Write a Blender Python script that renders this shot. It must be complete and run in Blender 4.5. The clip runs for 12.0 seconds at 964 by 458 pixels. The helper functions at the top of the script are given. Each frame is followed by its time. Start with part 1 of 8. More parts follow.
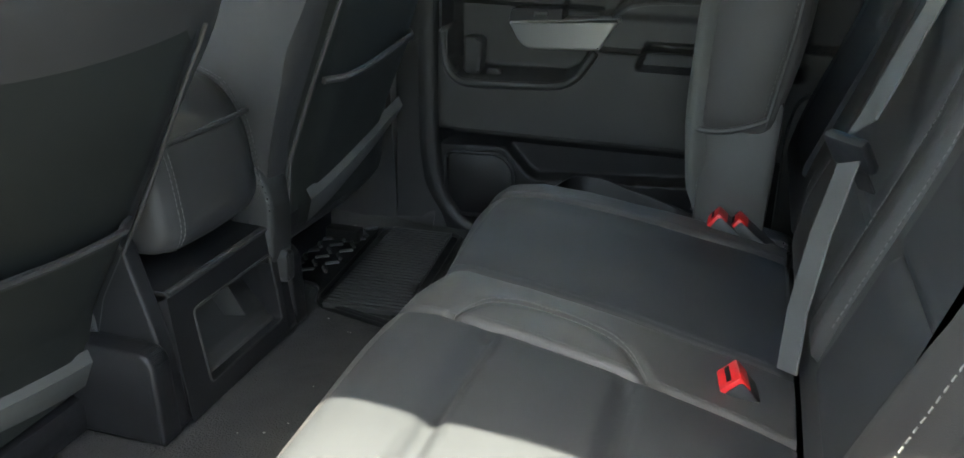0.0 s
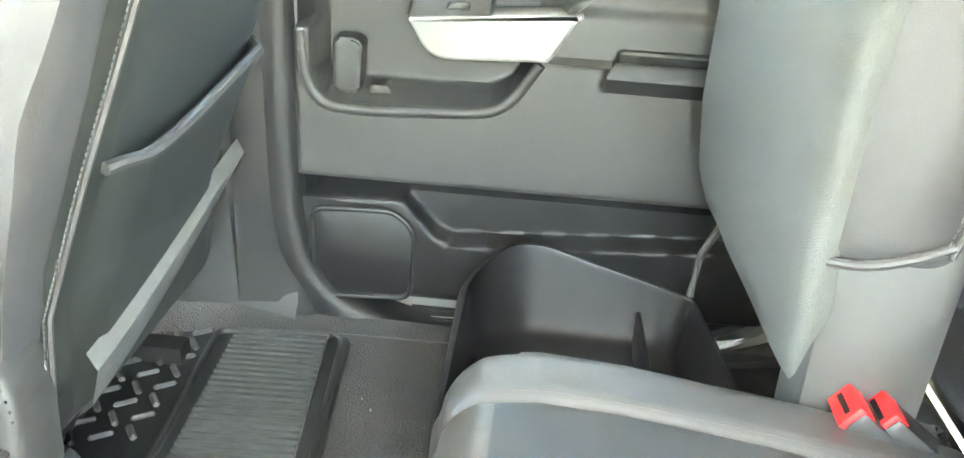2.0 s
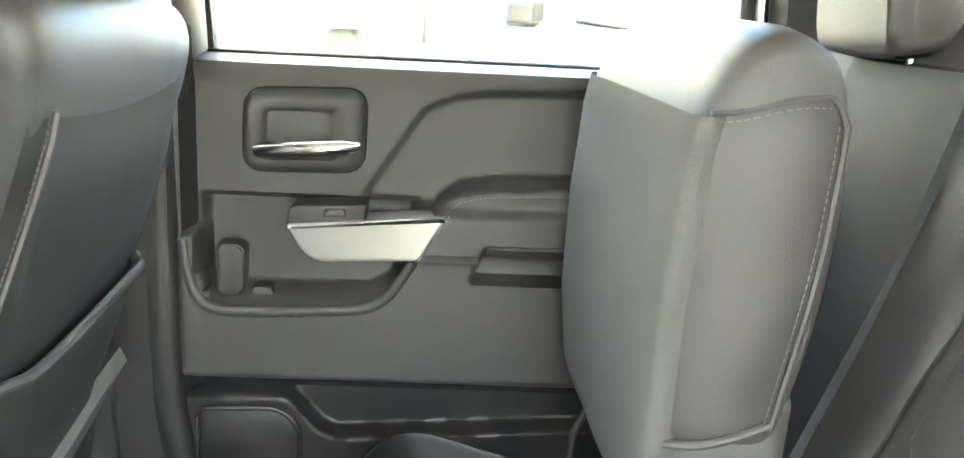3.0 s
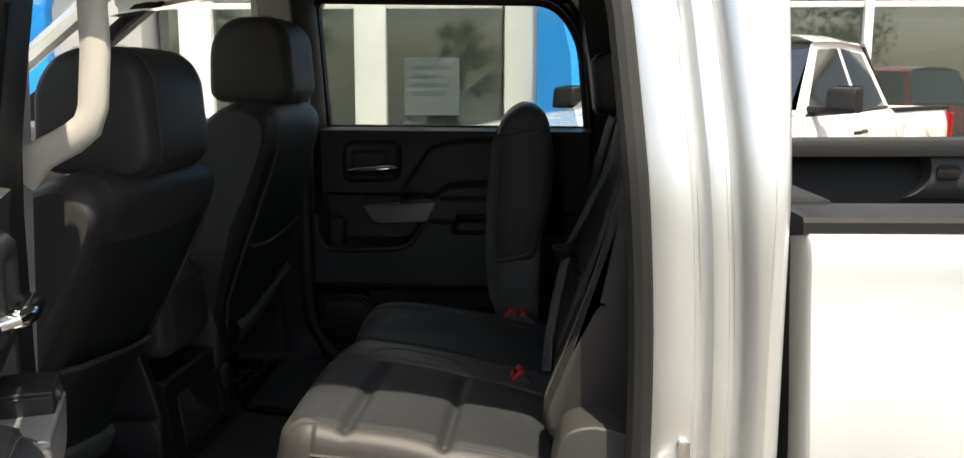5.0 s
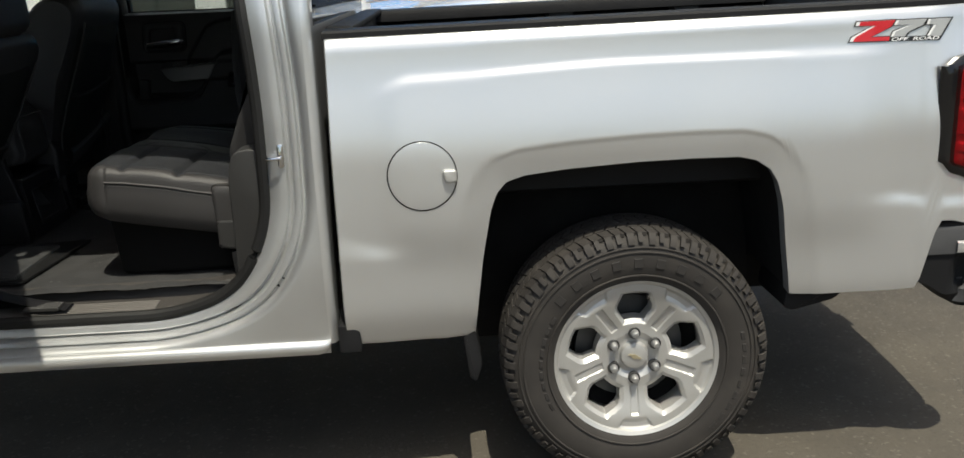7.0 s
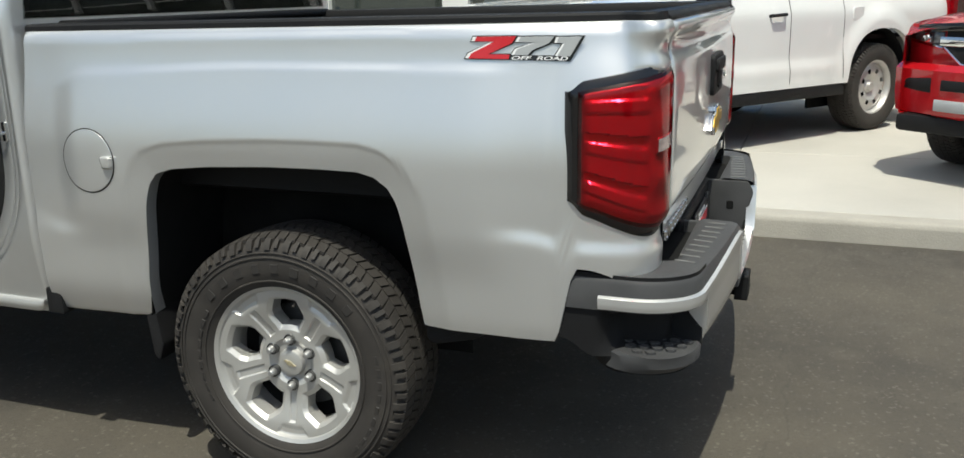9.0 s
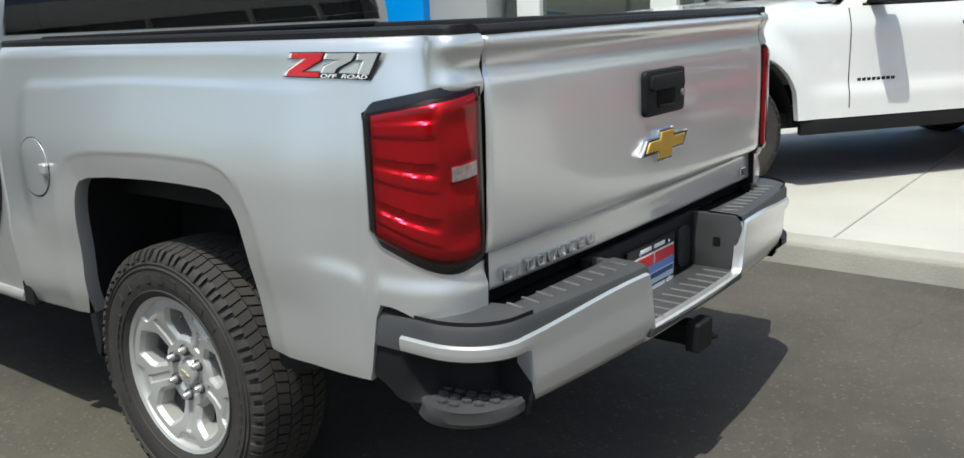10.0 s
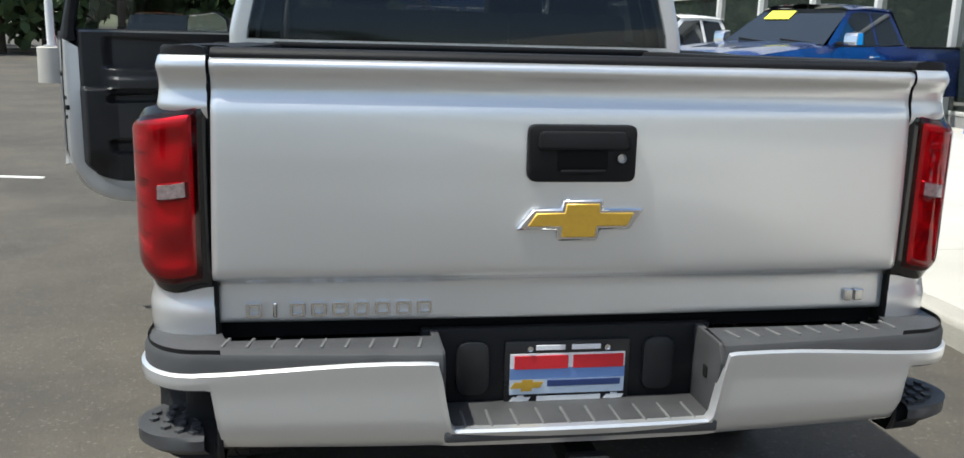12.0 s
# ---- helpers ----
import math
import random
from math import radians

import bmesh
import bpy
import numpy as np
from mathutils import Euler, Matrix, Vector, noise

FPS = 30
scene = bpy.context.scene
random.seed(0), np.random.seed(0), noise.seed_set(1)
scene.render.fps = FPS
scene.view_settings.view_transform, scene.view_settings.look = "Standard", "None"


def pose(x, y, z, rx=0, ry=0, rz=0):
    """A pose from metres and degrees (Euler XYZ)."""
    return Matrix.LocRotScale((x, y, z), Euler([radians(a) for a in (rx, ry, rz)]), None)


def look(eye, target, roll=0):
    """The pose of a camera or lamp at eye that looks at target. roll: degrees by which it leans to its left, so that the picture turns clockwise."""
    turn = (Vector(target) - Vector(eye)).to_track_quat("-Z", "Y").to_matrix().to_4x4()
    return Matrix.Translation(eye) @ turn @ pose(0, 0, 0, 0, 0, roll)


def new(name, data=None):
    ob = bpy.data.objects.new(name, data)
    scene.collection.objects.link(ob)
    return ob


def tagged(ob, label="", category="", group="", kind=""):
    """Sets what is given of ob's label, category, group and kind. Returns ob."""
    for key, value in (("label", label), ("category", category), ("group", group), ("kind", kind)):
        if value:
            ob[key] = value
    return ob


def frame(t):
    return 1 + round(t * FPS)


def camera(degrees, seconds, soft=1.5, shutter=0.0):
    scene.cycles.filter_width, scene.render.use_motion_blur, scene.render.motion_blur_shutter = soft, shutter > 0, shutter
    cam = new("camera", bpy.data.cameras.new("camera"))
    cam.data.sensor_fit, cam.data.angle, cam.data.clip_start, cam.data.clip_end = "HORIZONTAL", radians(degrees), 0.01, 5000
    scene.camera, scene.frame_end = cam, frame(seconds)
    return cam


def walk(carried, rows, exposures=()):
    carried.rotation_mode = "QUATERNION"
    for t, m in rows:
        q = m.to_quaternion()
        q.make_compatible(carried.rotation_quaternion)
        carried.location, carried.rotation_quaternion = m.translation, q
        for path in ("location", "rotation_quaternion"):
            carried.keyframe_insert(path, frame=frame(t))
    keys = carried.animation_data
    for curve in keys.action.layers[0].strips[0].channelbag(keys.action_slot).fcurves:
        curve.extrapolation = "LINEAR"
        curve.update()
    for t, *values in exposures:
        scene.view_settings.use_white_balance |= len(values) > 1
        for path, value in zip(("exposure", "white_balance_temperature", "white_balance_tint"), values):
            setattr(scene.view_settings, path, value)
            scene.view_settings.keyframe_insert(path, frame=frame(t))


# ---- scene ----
cam = camera(56.0, 12.0)
PATH = [
    (0, (-1.258, -1.209, 1.464), (-1.776, 0.582, 0.741), 1.4),
    (0.5, (-1.456, -0.926, 1.434), (-1.974, 0.766, 0.502), 2.0),
    (1, (-1.586, -0.728, 1.403), (-2.105, 0.94, 0.429), 1.2),
    (1.5, (-1.603, -0.589, 1.408), (-1.977, 1.136, 0.467), 1.8),
    (2, (-1.578, -0.514, 1.441), (-1.688, 1.298, 0.603), 3.7),
    (2.5, (-1.552, -0.504, 1.466), (-1.603, 1.394, 0.838), 2.8),
    (3, (-1.541, -0.584, 1.507), (-1.457, 1.356, 1.029), 2.9),
    (3.2, (-1.527, -0.646, 1.519), (-1.427, 1.305, 1.093), 2.5),
    (4.8, (-1.206, -1.917, 1.563), (-1.364, 0.059, 1.264), 0.2),
    (5, (-1.164, -2.097, 1.545), (-1.323, -0.122, 1.236), 0.2),
    (5.5, (-1.127, -2.53, 1.530), (-1.236, -0.573, 1.089), 0.0),
    (6, (-1.156, -2.932, 1.535), (-1.035, -1.003, 0.987), -0.3),
    (6.5, (-0.93, -3.316, 1.545), (-0.838, -1.393, 1.005), -2.2),
    (7, (-0.558, -3.431, 1.504), (-0.468, -1.505, 0.972), -2.3),
    (7.5, (-0.043, -3.495, 1.481), (0.003, -1.561, 0.975), -1.6),
    (7.7, (0.166, -3.515, 1.499), (0.176, -1.579, 0.994), -1.4),
    (9.3, (1.664, -2.916, 1.455), (0.841, -1.163, 0.956), -0.9),
    (9.5, (1.834, -2.778, 1.46), (0.92, -1.067, 0.969), -0.9),
    (10, (2.288, -2.416, 1.444), (1.1, -0.879, 0.966), -2.0),
    (10.5, (2.619, -1.984, 1.422), (1.123, -0.732, 0.978), -1.9),
    (11, (2.882, -1.479, 1.42), (1.136, -0.578, 1.047), -2.1),
    (11.5, (3.042, -1.0, 1.431), (1.155, -0.474, 1.032), 0.5),
    (12, (3.081, -0.553, 1.448), (1.152, -0.235, 1.025), 1.5),
]
EXPOSURES = [(0.0, 3.95, 7000, -3), (0.3, 4.95, 7100, -6), (0.6, 5.85, 7400, -9), (1.0, 6.7, 7800, -9), (1.5, 7.5, 8000, -6), (2.0, 7.45, 8100, -4), (2.5, 7.25, 8200, 0), (3.0, 6.35, 8350, 1),
             (3.2, 6.05, 8200, 1), (4.0, 3.6, 7800, 4), (4.8, 1.75, 7400, 6), (5.2, 0.78, 7200, 7), (5.6, 0.36, 7100, 8), (6.2, 0.30, 6900, 5), (7.5, 0.10, 6750, 3), (9.5, 0.1, 6300, 0), (10.5, 0.36, 6050, 0), (12.0, 0.48, 6150, 3)]
walk(cam, [(t, look(eye, target, roll)) for t, eye, target, roll in PATH], EXPOSURES)

# ---- world and sun ----
SUN_WAY = Vector((-0.10, 0.41, -1.0)).normalized()
world = bpy.data.worlds.new("sky")
scene.world = world
world.use_nodes = True
wt = world.node_tree
sky = wt.nodes.new("ShaderNodeTexSky")
sky.sky_type, sky.sun_disc = "NISHITA", False
sky.sun_elevation = math.asin(-SUN_WAY.z)
sky.sun_rotation = math.atan2(-SUN_WAY.x, -SUN_WAY.y)
sky.air_density, sky.dust_density, sky.ozone_density = 1.0, 3.0, 1.0
wt.links.new(sky.outputs["Color"], wt.nodes["Background"].inputs["Color"])
wt.nodes["Background"].inputs["Strength"].default_value = 0.125
sun_data = bpy.data.lights.new("sun", "SUN")
sun_data.energy, sun_data.angle, sun_data.color = 4.0, radians(0.5), (1.0, 0.94, 0.85)
sun = new("sun", sun_data)
sun.rotation_mode = "QUATERNION"
sun.rotation_quaternion = SUN_WAY.to_track_quat("-Z", "Y")


# ---- materials ----
def mat(name, colour, rough=0.5, metal=0.0, vary=0.12, scale=8.0, bump=0.0, bump_scale=200.0, coat=0.0, trans=0.0, spec=0.5, dirt=0.0, coat_rough=0.03, ior=1.45, rand=0.0, streak=(1, 1, 1)):
    """A principled surface whose colour and roughness drift at two scales, with fine relief."""
    m = bpy.data.materials.new(name)
    m.use_nodes = True
    t = m.node_tree
    b = t.nodes["Principled BSDF"]
    co = t.nodes.new("ShaderNodeTexCoord")
    mp = t.nodes.new("ShaderNodeMapping")
    mp.inputs["Scale"].default_value = streak
    t.links.new(co.outputs["Object"], mp.inputs["Vector"])
    big = t.nodes.new("ShaderNodeTexNoise")
    big.inputs["Scale"].default_value, big.inputs["Detail"].default_value = scale, 5.0
    fine = t.nodes.new("ShaderNodeTexNoise")
    fine.inputs["Scale"].default_value, fine.inputs["Detail"].default_value = bump_scale, 3.0
    t.links.new(mp.outputs["Vector"], big.inputs["Vector"])
    t.links.new(mp.outputs["Vector"], fine.inputs["Vector"])
    add = t.nodes.new("ShaderNodeMath")
    add.operation = "MULTIPLY_ADD"
    t.links.new(fine.outputs["Fac"], add.inputs[0])
    add.inputs[1].default_value = 0.4
    t.links.new(big.outputs["Fac"], add.inputs[2])
    last = add.outputs[0]
    if rand:
        info = t.nodes.new("ShaderNodeObjectInfo")
        geo = t.nodes.new("ShaderNodeNewGeometry")
        sm = t.nodes.new("ShaderNodeMath")
        sm.operation = "ADD"
        t.links.new(info.outputs["Random"], sm.inputs[0])
        t.links.new(geo.outputs["Random Per Island"], sm.inputs[1])
        ad2 = t.nodes.new("ShaderNodeMath")
        ad2.operation = "MULTIPLY_ADD"
        t.links.new(sm.outputs[0], ad2.inputs[0])
        ad2.inputs[1].default_value = rand
        t.links.new(last, ad2.inputs[2])
        last = ad2.outputs[0]
    ramp = t.nodes.new("ShaderNodeMapRange")
    ramp.inputs["From Min"].default_value, ramp.inputs["From Max"].default_value = 0.45, 0.95
    ramp.inputs["To Min"].default_value, ramp.inputs["To Max"].default_value = 1 - vary, 1 + vary
    t.links.new(last, ramp.inputs["Value"])
    mul = t.nodes.new("ShaderNodeMix")
    mul.data_type, mul.blend_type = "RGBA", "MULTIPLY"
    mul.inputs["Factor"].default_value = 1.0
    mul.inputs["A"].default_value = (*colour, 1)
    t.links.new(ramp.outputs["Result"], mul.inputs["B"])
    out = mul.outputs["Result"]
    if dirt:
        dn = t.nodes.new("ShaderNodeTexNoise")
        dn.inputs["Scale"].default_value, dn.inputs["Detail"].default_value = scale * 0.6, 8.0
        t.links.new(co.outputs["Object"], dn.inputs["Vector"])
        dr = t.nodes.new("ShaderNodeMapRange")
        dr.inputs["From Min"].default_value, dr.inputs["From Max"].default_value = 0.5, 0.75
        dr.inputs["To Max"].default_value = dirt
        t.links.new(dn.outputs["Fac"], dr.inputs["Value"])
        dm = t.nodes.new("ShaderNodeMix")
        dm.data_type = "RGBA"
        t.links.new(dr.outputs["Result"], dm.inputs["Factor"])
        t.links.new(out, dm.inputs["A"])
        dm.inputs["B"].default_value = (0.16, 0.14, 0.115, 1)
        out = dm.outputs["Result"]
    t.links.new(out, b.inputs["Base Color"])
    rr = t.nodes.new("ShaderNodeMapRange")
    rr.inputs["From Min"].default_value, rr.inputs["From Max"].default_value = 0.45, 0.95
    rr.inputs["To Min"].default_value, rr.inputs["To Max"].default_value = max(rough * 0.85, 0.0), min(rough * 1.15, 1.0)
    t.links.new(add.outputs[0], rr.inputs["Value"])
    t.links.new(rr.outputs["Result"], b.inputs["Roughness"])
    b.inputs["Metallic"].default_value = metal
    b.inputs["Coat Weight"].default_value = coat
    b.inputs["Coat Roughness"].default_value = coat_rough
    b.inputs["Transmission Weight"].default_value = trans
    b.inputs["Specular IOR Level"].default_value = spec
    b.inputs["IOR"].default_value = ior
    if bump:
        bp = t.nodes.new("ShaderNodeBump")
        bp.inputs["Strength"].default_value, bp.inputs["Distance"].default_value = min(bump, 1.0), 0.002 * max(bump, 1.0)
        t.links.new(fine.outputs["Fac"], bp.inputs["Height"])
        t.links.new(bp.outputs["Normal"], b.inputs["Normal"])
    return m


SILVER = mat("silver_paint", (0.78, 0.785, 0.785), 0.34, 0.70, 0.008, 3.0, 0.02, 900.0, coat=1.0)
SILVER_IN = mat("silver_jamb_paint", (0.70, 0.71, 0.715), 0.38, 0.76, 0.05, 5.0, 0.03, 900.0, coat=0.8)
BLACK = mat("black_grained_plastic", (0.014, 0.014, 0.015), 0.55, 0, 0.15, 6.0, 0.35, 700.0, spec=0.22)
HEAD = mat("smoked_head_lamp", (0.10, 0.10, 0.105), 0.12, 0.3, 0.5, 30.0, coat=1.0)
BLACK_GLOSS = mat("gloss_black", (0.01, 0.01, 0.011), 0.12, 0, 0.05, 4.0, coat=0.5)
BUMPER_PAD = mat("bumper_top_pad", (0.060, 0.060, 0.062), 0.5, 0, 0.15, 9.0, 0.3, 600.0, spec=0.35)
# ribs of the step pads, paler than the pads themselves
PAD_PALE = mat("pale_pad_ridge", (0.125, 0.125, 0.125), 0.5, 0, 0.2, 30.0, 0.3, 600.0)
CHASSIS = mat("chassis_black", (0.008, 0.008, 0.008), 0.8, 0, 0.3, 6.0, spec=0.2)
# liner coloured almost black, so the deep shade in the arches is painted in
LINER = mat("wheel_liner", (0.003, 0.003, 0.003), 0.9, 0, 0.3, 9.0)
RUBBER = mat("tyre_rubber", (0.037, 0.033, 0.030), 0.75, 0, 0.2, 12.0, 0.3, 300.0, dirt=0.14)
RUBBER_BAND = mat("tyre_lettering_rubber", (0.032, 0.029, 0.027), 0.62, 0, 0.15, 12.0)
ALLOY = mat("silver_alloy", (0.56, 0.55, 0.53), 0.45, 0.55, 0.05, 9.0, 0.05, 500.0, coat=0.4)
# alloy darkened in colour for the shade in nut recesses and behind the spokes
ALLOY_DARK = mat("shade_darkened_alloy", (0.10, 0.10, 0.10), 0.5, 0.6, 0.2, 9.0)
CHROME = mat("chrome", (0.82, 0.82, 0.83), 0.07, 1.0, 0.02, 6.0)
SATIN = mat("satin_silver_trim", (0.42, 0.42, 0.41), 0.36, 0.6, 0.04, 7.0, 0.06, 600.0)
GOLD = mat("gold_badge_fill", (0.62, 0.38, 0.045), 0.35, 0.35, 0.06, 60.0, 0.1, 900.0, coat=0.5)
CAP_BADGE = mat("dull_gold_badge", (0.50, 0.44, 0.30), 0.4, 0.5, 0.06, 60.0)
LENS = mat("red_lamp_lens", (0.24, 0.0008, 0.005), 0.09, 0, 0.4, 18.0, spec=0.4)
LENS_CLEAR = mat("clear_reverse_lamp", (0.36, 0.28, 0.28), 0.2, 0.5, 0.3, 60.0, 0.6, 120.0, coat=1.0)
FRAME = mat("satin_black_frame", (0.007, 0.007, 0.008), 0.55, 0, 0.1, 9.0, spec=0.3)
UNDER = mat("seat_underside_felt", (0.075, 0.077, 0.074), 0.9, 0, 0.1, 9.0, 0.8, 700.0)
SEAL = mat("rubber_seal", (0.010, 0.010, 0.010), 0.6, 0, 0.15, 9.0, 0.2, 300.0)
LEATHER = mat("black_leather", (0.043, 0.0415, 0.042), 0.44, 0, 0.10, 5.0, 0.35, 900.0)
CLOTH = mat("charcoal_seat_insert", (0.022, 0.0235, 0.027), 0.56, 0, 0.12, 5.0, 0.5, 1400.0)
TRIM = mat("charcoal_moulded_trim", (0.036, 0.0355, 0.035), 0.43, 0, 0.10, 4.0, 0.35, 1200.0, spec=0.6)
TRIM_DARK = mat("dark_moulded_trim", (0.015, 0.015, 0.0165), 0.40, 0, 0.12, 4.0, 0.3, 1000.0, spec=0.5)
TUB = mat("satin_black_tub", (0.014, 0.014, 0.016), 0.42, 0, 0.12, 4.0, 0.15, 900.0, spec=0.4)
TRIM_PALE = mat("pale_grey_headliner_trim", (0.42, 0.40, 0.37), 0.7, 0, 0.05, 6.0, 0.3, 800.0)
CARPET = mat("charcoal_carpet", (0.042, 0.042, 0.043), 0.95, 0, 0.32, 14.0, 3.0, 300.0, dirt=0.06)
# mat base darkened and ridges paled, so the colour carries the ribs' highlights
MAT_RUBBER = mat("black_rubber_mat", (0.009, 0.0092, 0.0096), 0.5, 0, 0.15, 9.0, 0.2, 500.0)
MAT_LIT = mat("lit_mat_ridge", (0.048, 0.049, 0.050), 0.4, 0, 0.2, 20.0, 0.2, 500.0)
FLAP = mat("pale_grey_vinyl", (0.10, 0.10, 0.096), 0.5, 0, 0.08, 9.0, 0.3, 900.0)
SHELL = mat("dark_seat_back_vinyl", (0.018, 0.0195, 0.018), 0.5, 0, 0.12, 5.0, 0.4, 1000.0)
SILL_DARK = mat("dark_sill_plate", (0.05, 0.046, 0.043), 0.45, 0, 0.15, 6.0, 0.3, 700.0)
SILL = mat("grey_sill_ribs", (0.125, 0.115, 0.105), 0.5, 0, 0.1, 9.0, 0.2, 500.0)
LINT = mat("pale_lint", (0.38, 0.37, 0.35), 0.9)
THREAD = mat("pale_thread", (0.12, 0.12, 0.115), 0.7, 0, 0.1, 40.0)
WEB = mat("grey_belt_webbing", (0.12, 0.122, 0.123), 0.55, 0, 0.12, 30.0, 0.8, 900.0)
BUCKLE_RED = mat("red_buckle_button", (0.55, 0.012, 0.016), 0.35, 0, 0.06, 20.0)
PLATE_BLACK = mat("plate_frame_black", (0.012, 0.012, 0.014), 0.3, 0, 0.05, 9.0)
PLATE_BLUE = mat("plate_blue_shade", (0.16, 0.27, 0.55), 0.4, 0, 0.05, 9.0)
PLATE_PALE = mat("plate_pale_blue", (0.62, 0.70, 0.80), 0.4, 0, 0.05, 9.0)
PLATE_WHITE = mat("plate_white", (0.8, 0.8, 0.8), 0.4, 0, 0.04, 9.0)
PLATE_RED = mat("plate_red", (0.62, 0.02, 0.03), 0.4, 0, 0.05, 9.0)
PLATE_NAVY = mat("plate_navy", (0.03, 0.05, 0.16), 0.4, 0, 0.05, 9.0)
DECAL_RED = mat("decal_red", (0.55, 0.02, 0.03), 0.3, 0, 0.05, 9.0, coat=0.5)
DECAL_GREY = mat("decal_grey", (0.40, 0.41, 0.42), 0.35, 0.0, 0.05, 9.0, coat=0.5)
DECAL_BLACK = mat("decal_black", (0.012, 0.012, 0.012), 0.3, 0, 0.05, 9.0, coat=0.5)
WHITE_PAINT = mat("white_car_paint", (0.80, 0.80, 0.79), 0.25, 0, 0.02, 3.0, coat=1.0)
RED_PAINT = mat("red_car_paint", (0.44, 0.008, 0.014), 0.25, 0, 0.04, 3.0, coat=1.0)
BLUE_PAINT = mat("dark_blue_car_paint", (0.012, 0.035, 0.16), 0.25, 0.3, 0.05, 3.0, coat=1.0)
MAROON_PAINT = mat("maroon_car_paint", (0.20, 0.012, 0.018), 0.25, 0.2, 0.05, 3.0, coat=1.0)
CONCRETE = mat("pale_concrete", (0.46, 0.44, 0.40), 0.85, 0, 0.10, 1.2, 0.8, 90.0, dirt=0.1)
KERB = mat("kerb_concrete", (0.36, 0.34, 0.30), 0.88, 0, 0.14, 3.0, 1.0, 90.0, dirt=0.15)
STUCCO_WHITE = mat("white_metal_cladding", (0.72, 0.72, 0.70), 0.4, 0.1, 0.03, 2.0)
STUCCO_GREY = mat("grey_cladding", (0.38, 0.38, 0.38), 0.45, 0.1, 0.04, 2.0)
CLAD_BLUE = mat("bright_blue_cladding", (0.01, 0.26, 0.72), 0.35, 0, 0.03, 2.0)
PAPER_YELLOW = mat("yellow_window_sticker", (0.75, 0.72, 0.06), 0.6, 0, 0.05, 9.0)
LINE_WHITE = mat("white_road_paint", (0.62, 0.61, 0.57), 0.8, 0, 0.15, 9.0, 0.5, 120.0)
LEAF = mat("tree_leaves", (0.06, 0.085, 0.03), 0.7, 0, 0.3, 2.0, rand=0.25)
BARK = mat("tree_bark", (0.12, 0.09, 0.065), 0.9, 0, 0.2, 6.0, 1.5, 40.0)
HILL = mat("dry_hill_scrub", (0.16, 0.155, 0.10), 0.95, 0, 0.25, 0.02)
STEEL = mat("galvanised_steel", (0.5, 0.5, 0.5), 0.4, 0.8, 0.08, 6.0)


def glass(name, tint, rough=0.0):
    m = bpy.data.materials.new(name)
    m.use_nodes = True
    b = m.node_tree.nodes["Principled BSDF"]
    b.inputs["Base Color"].default_value = (*tint, 1)
    b.inputs["Roughness"].default_value = rough
    b.inputs["Transmission Weight"].default_value = 1.0
    b.inputs["IOR"].default_value = 1.45
    return m


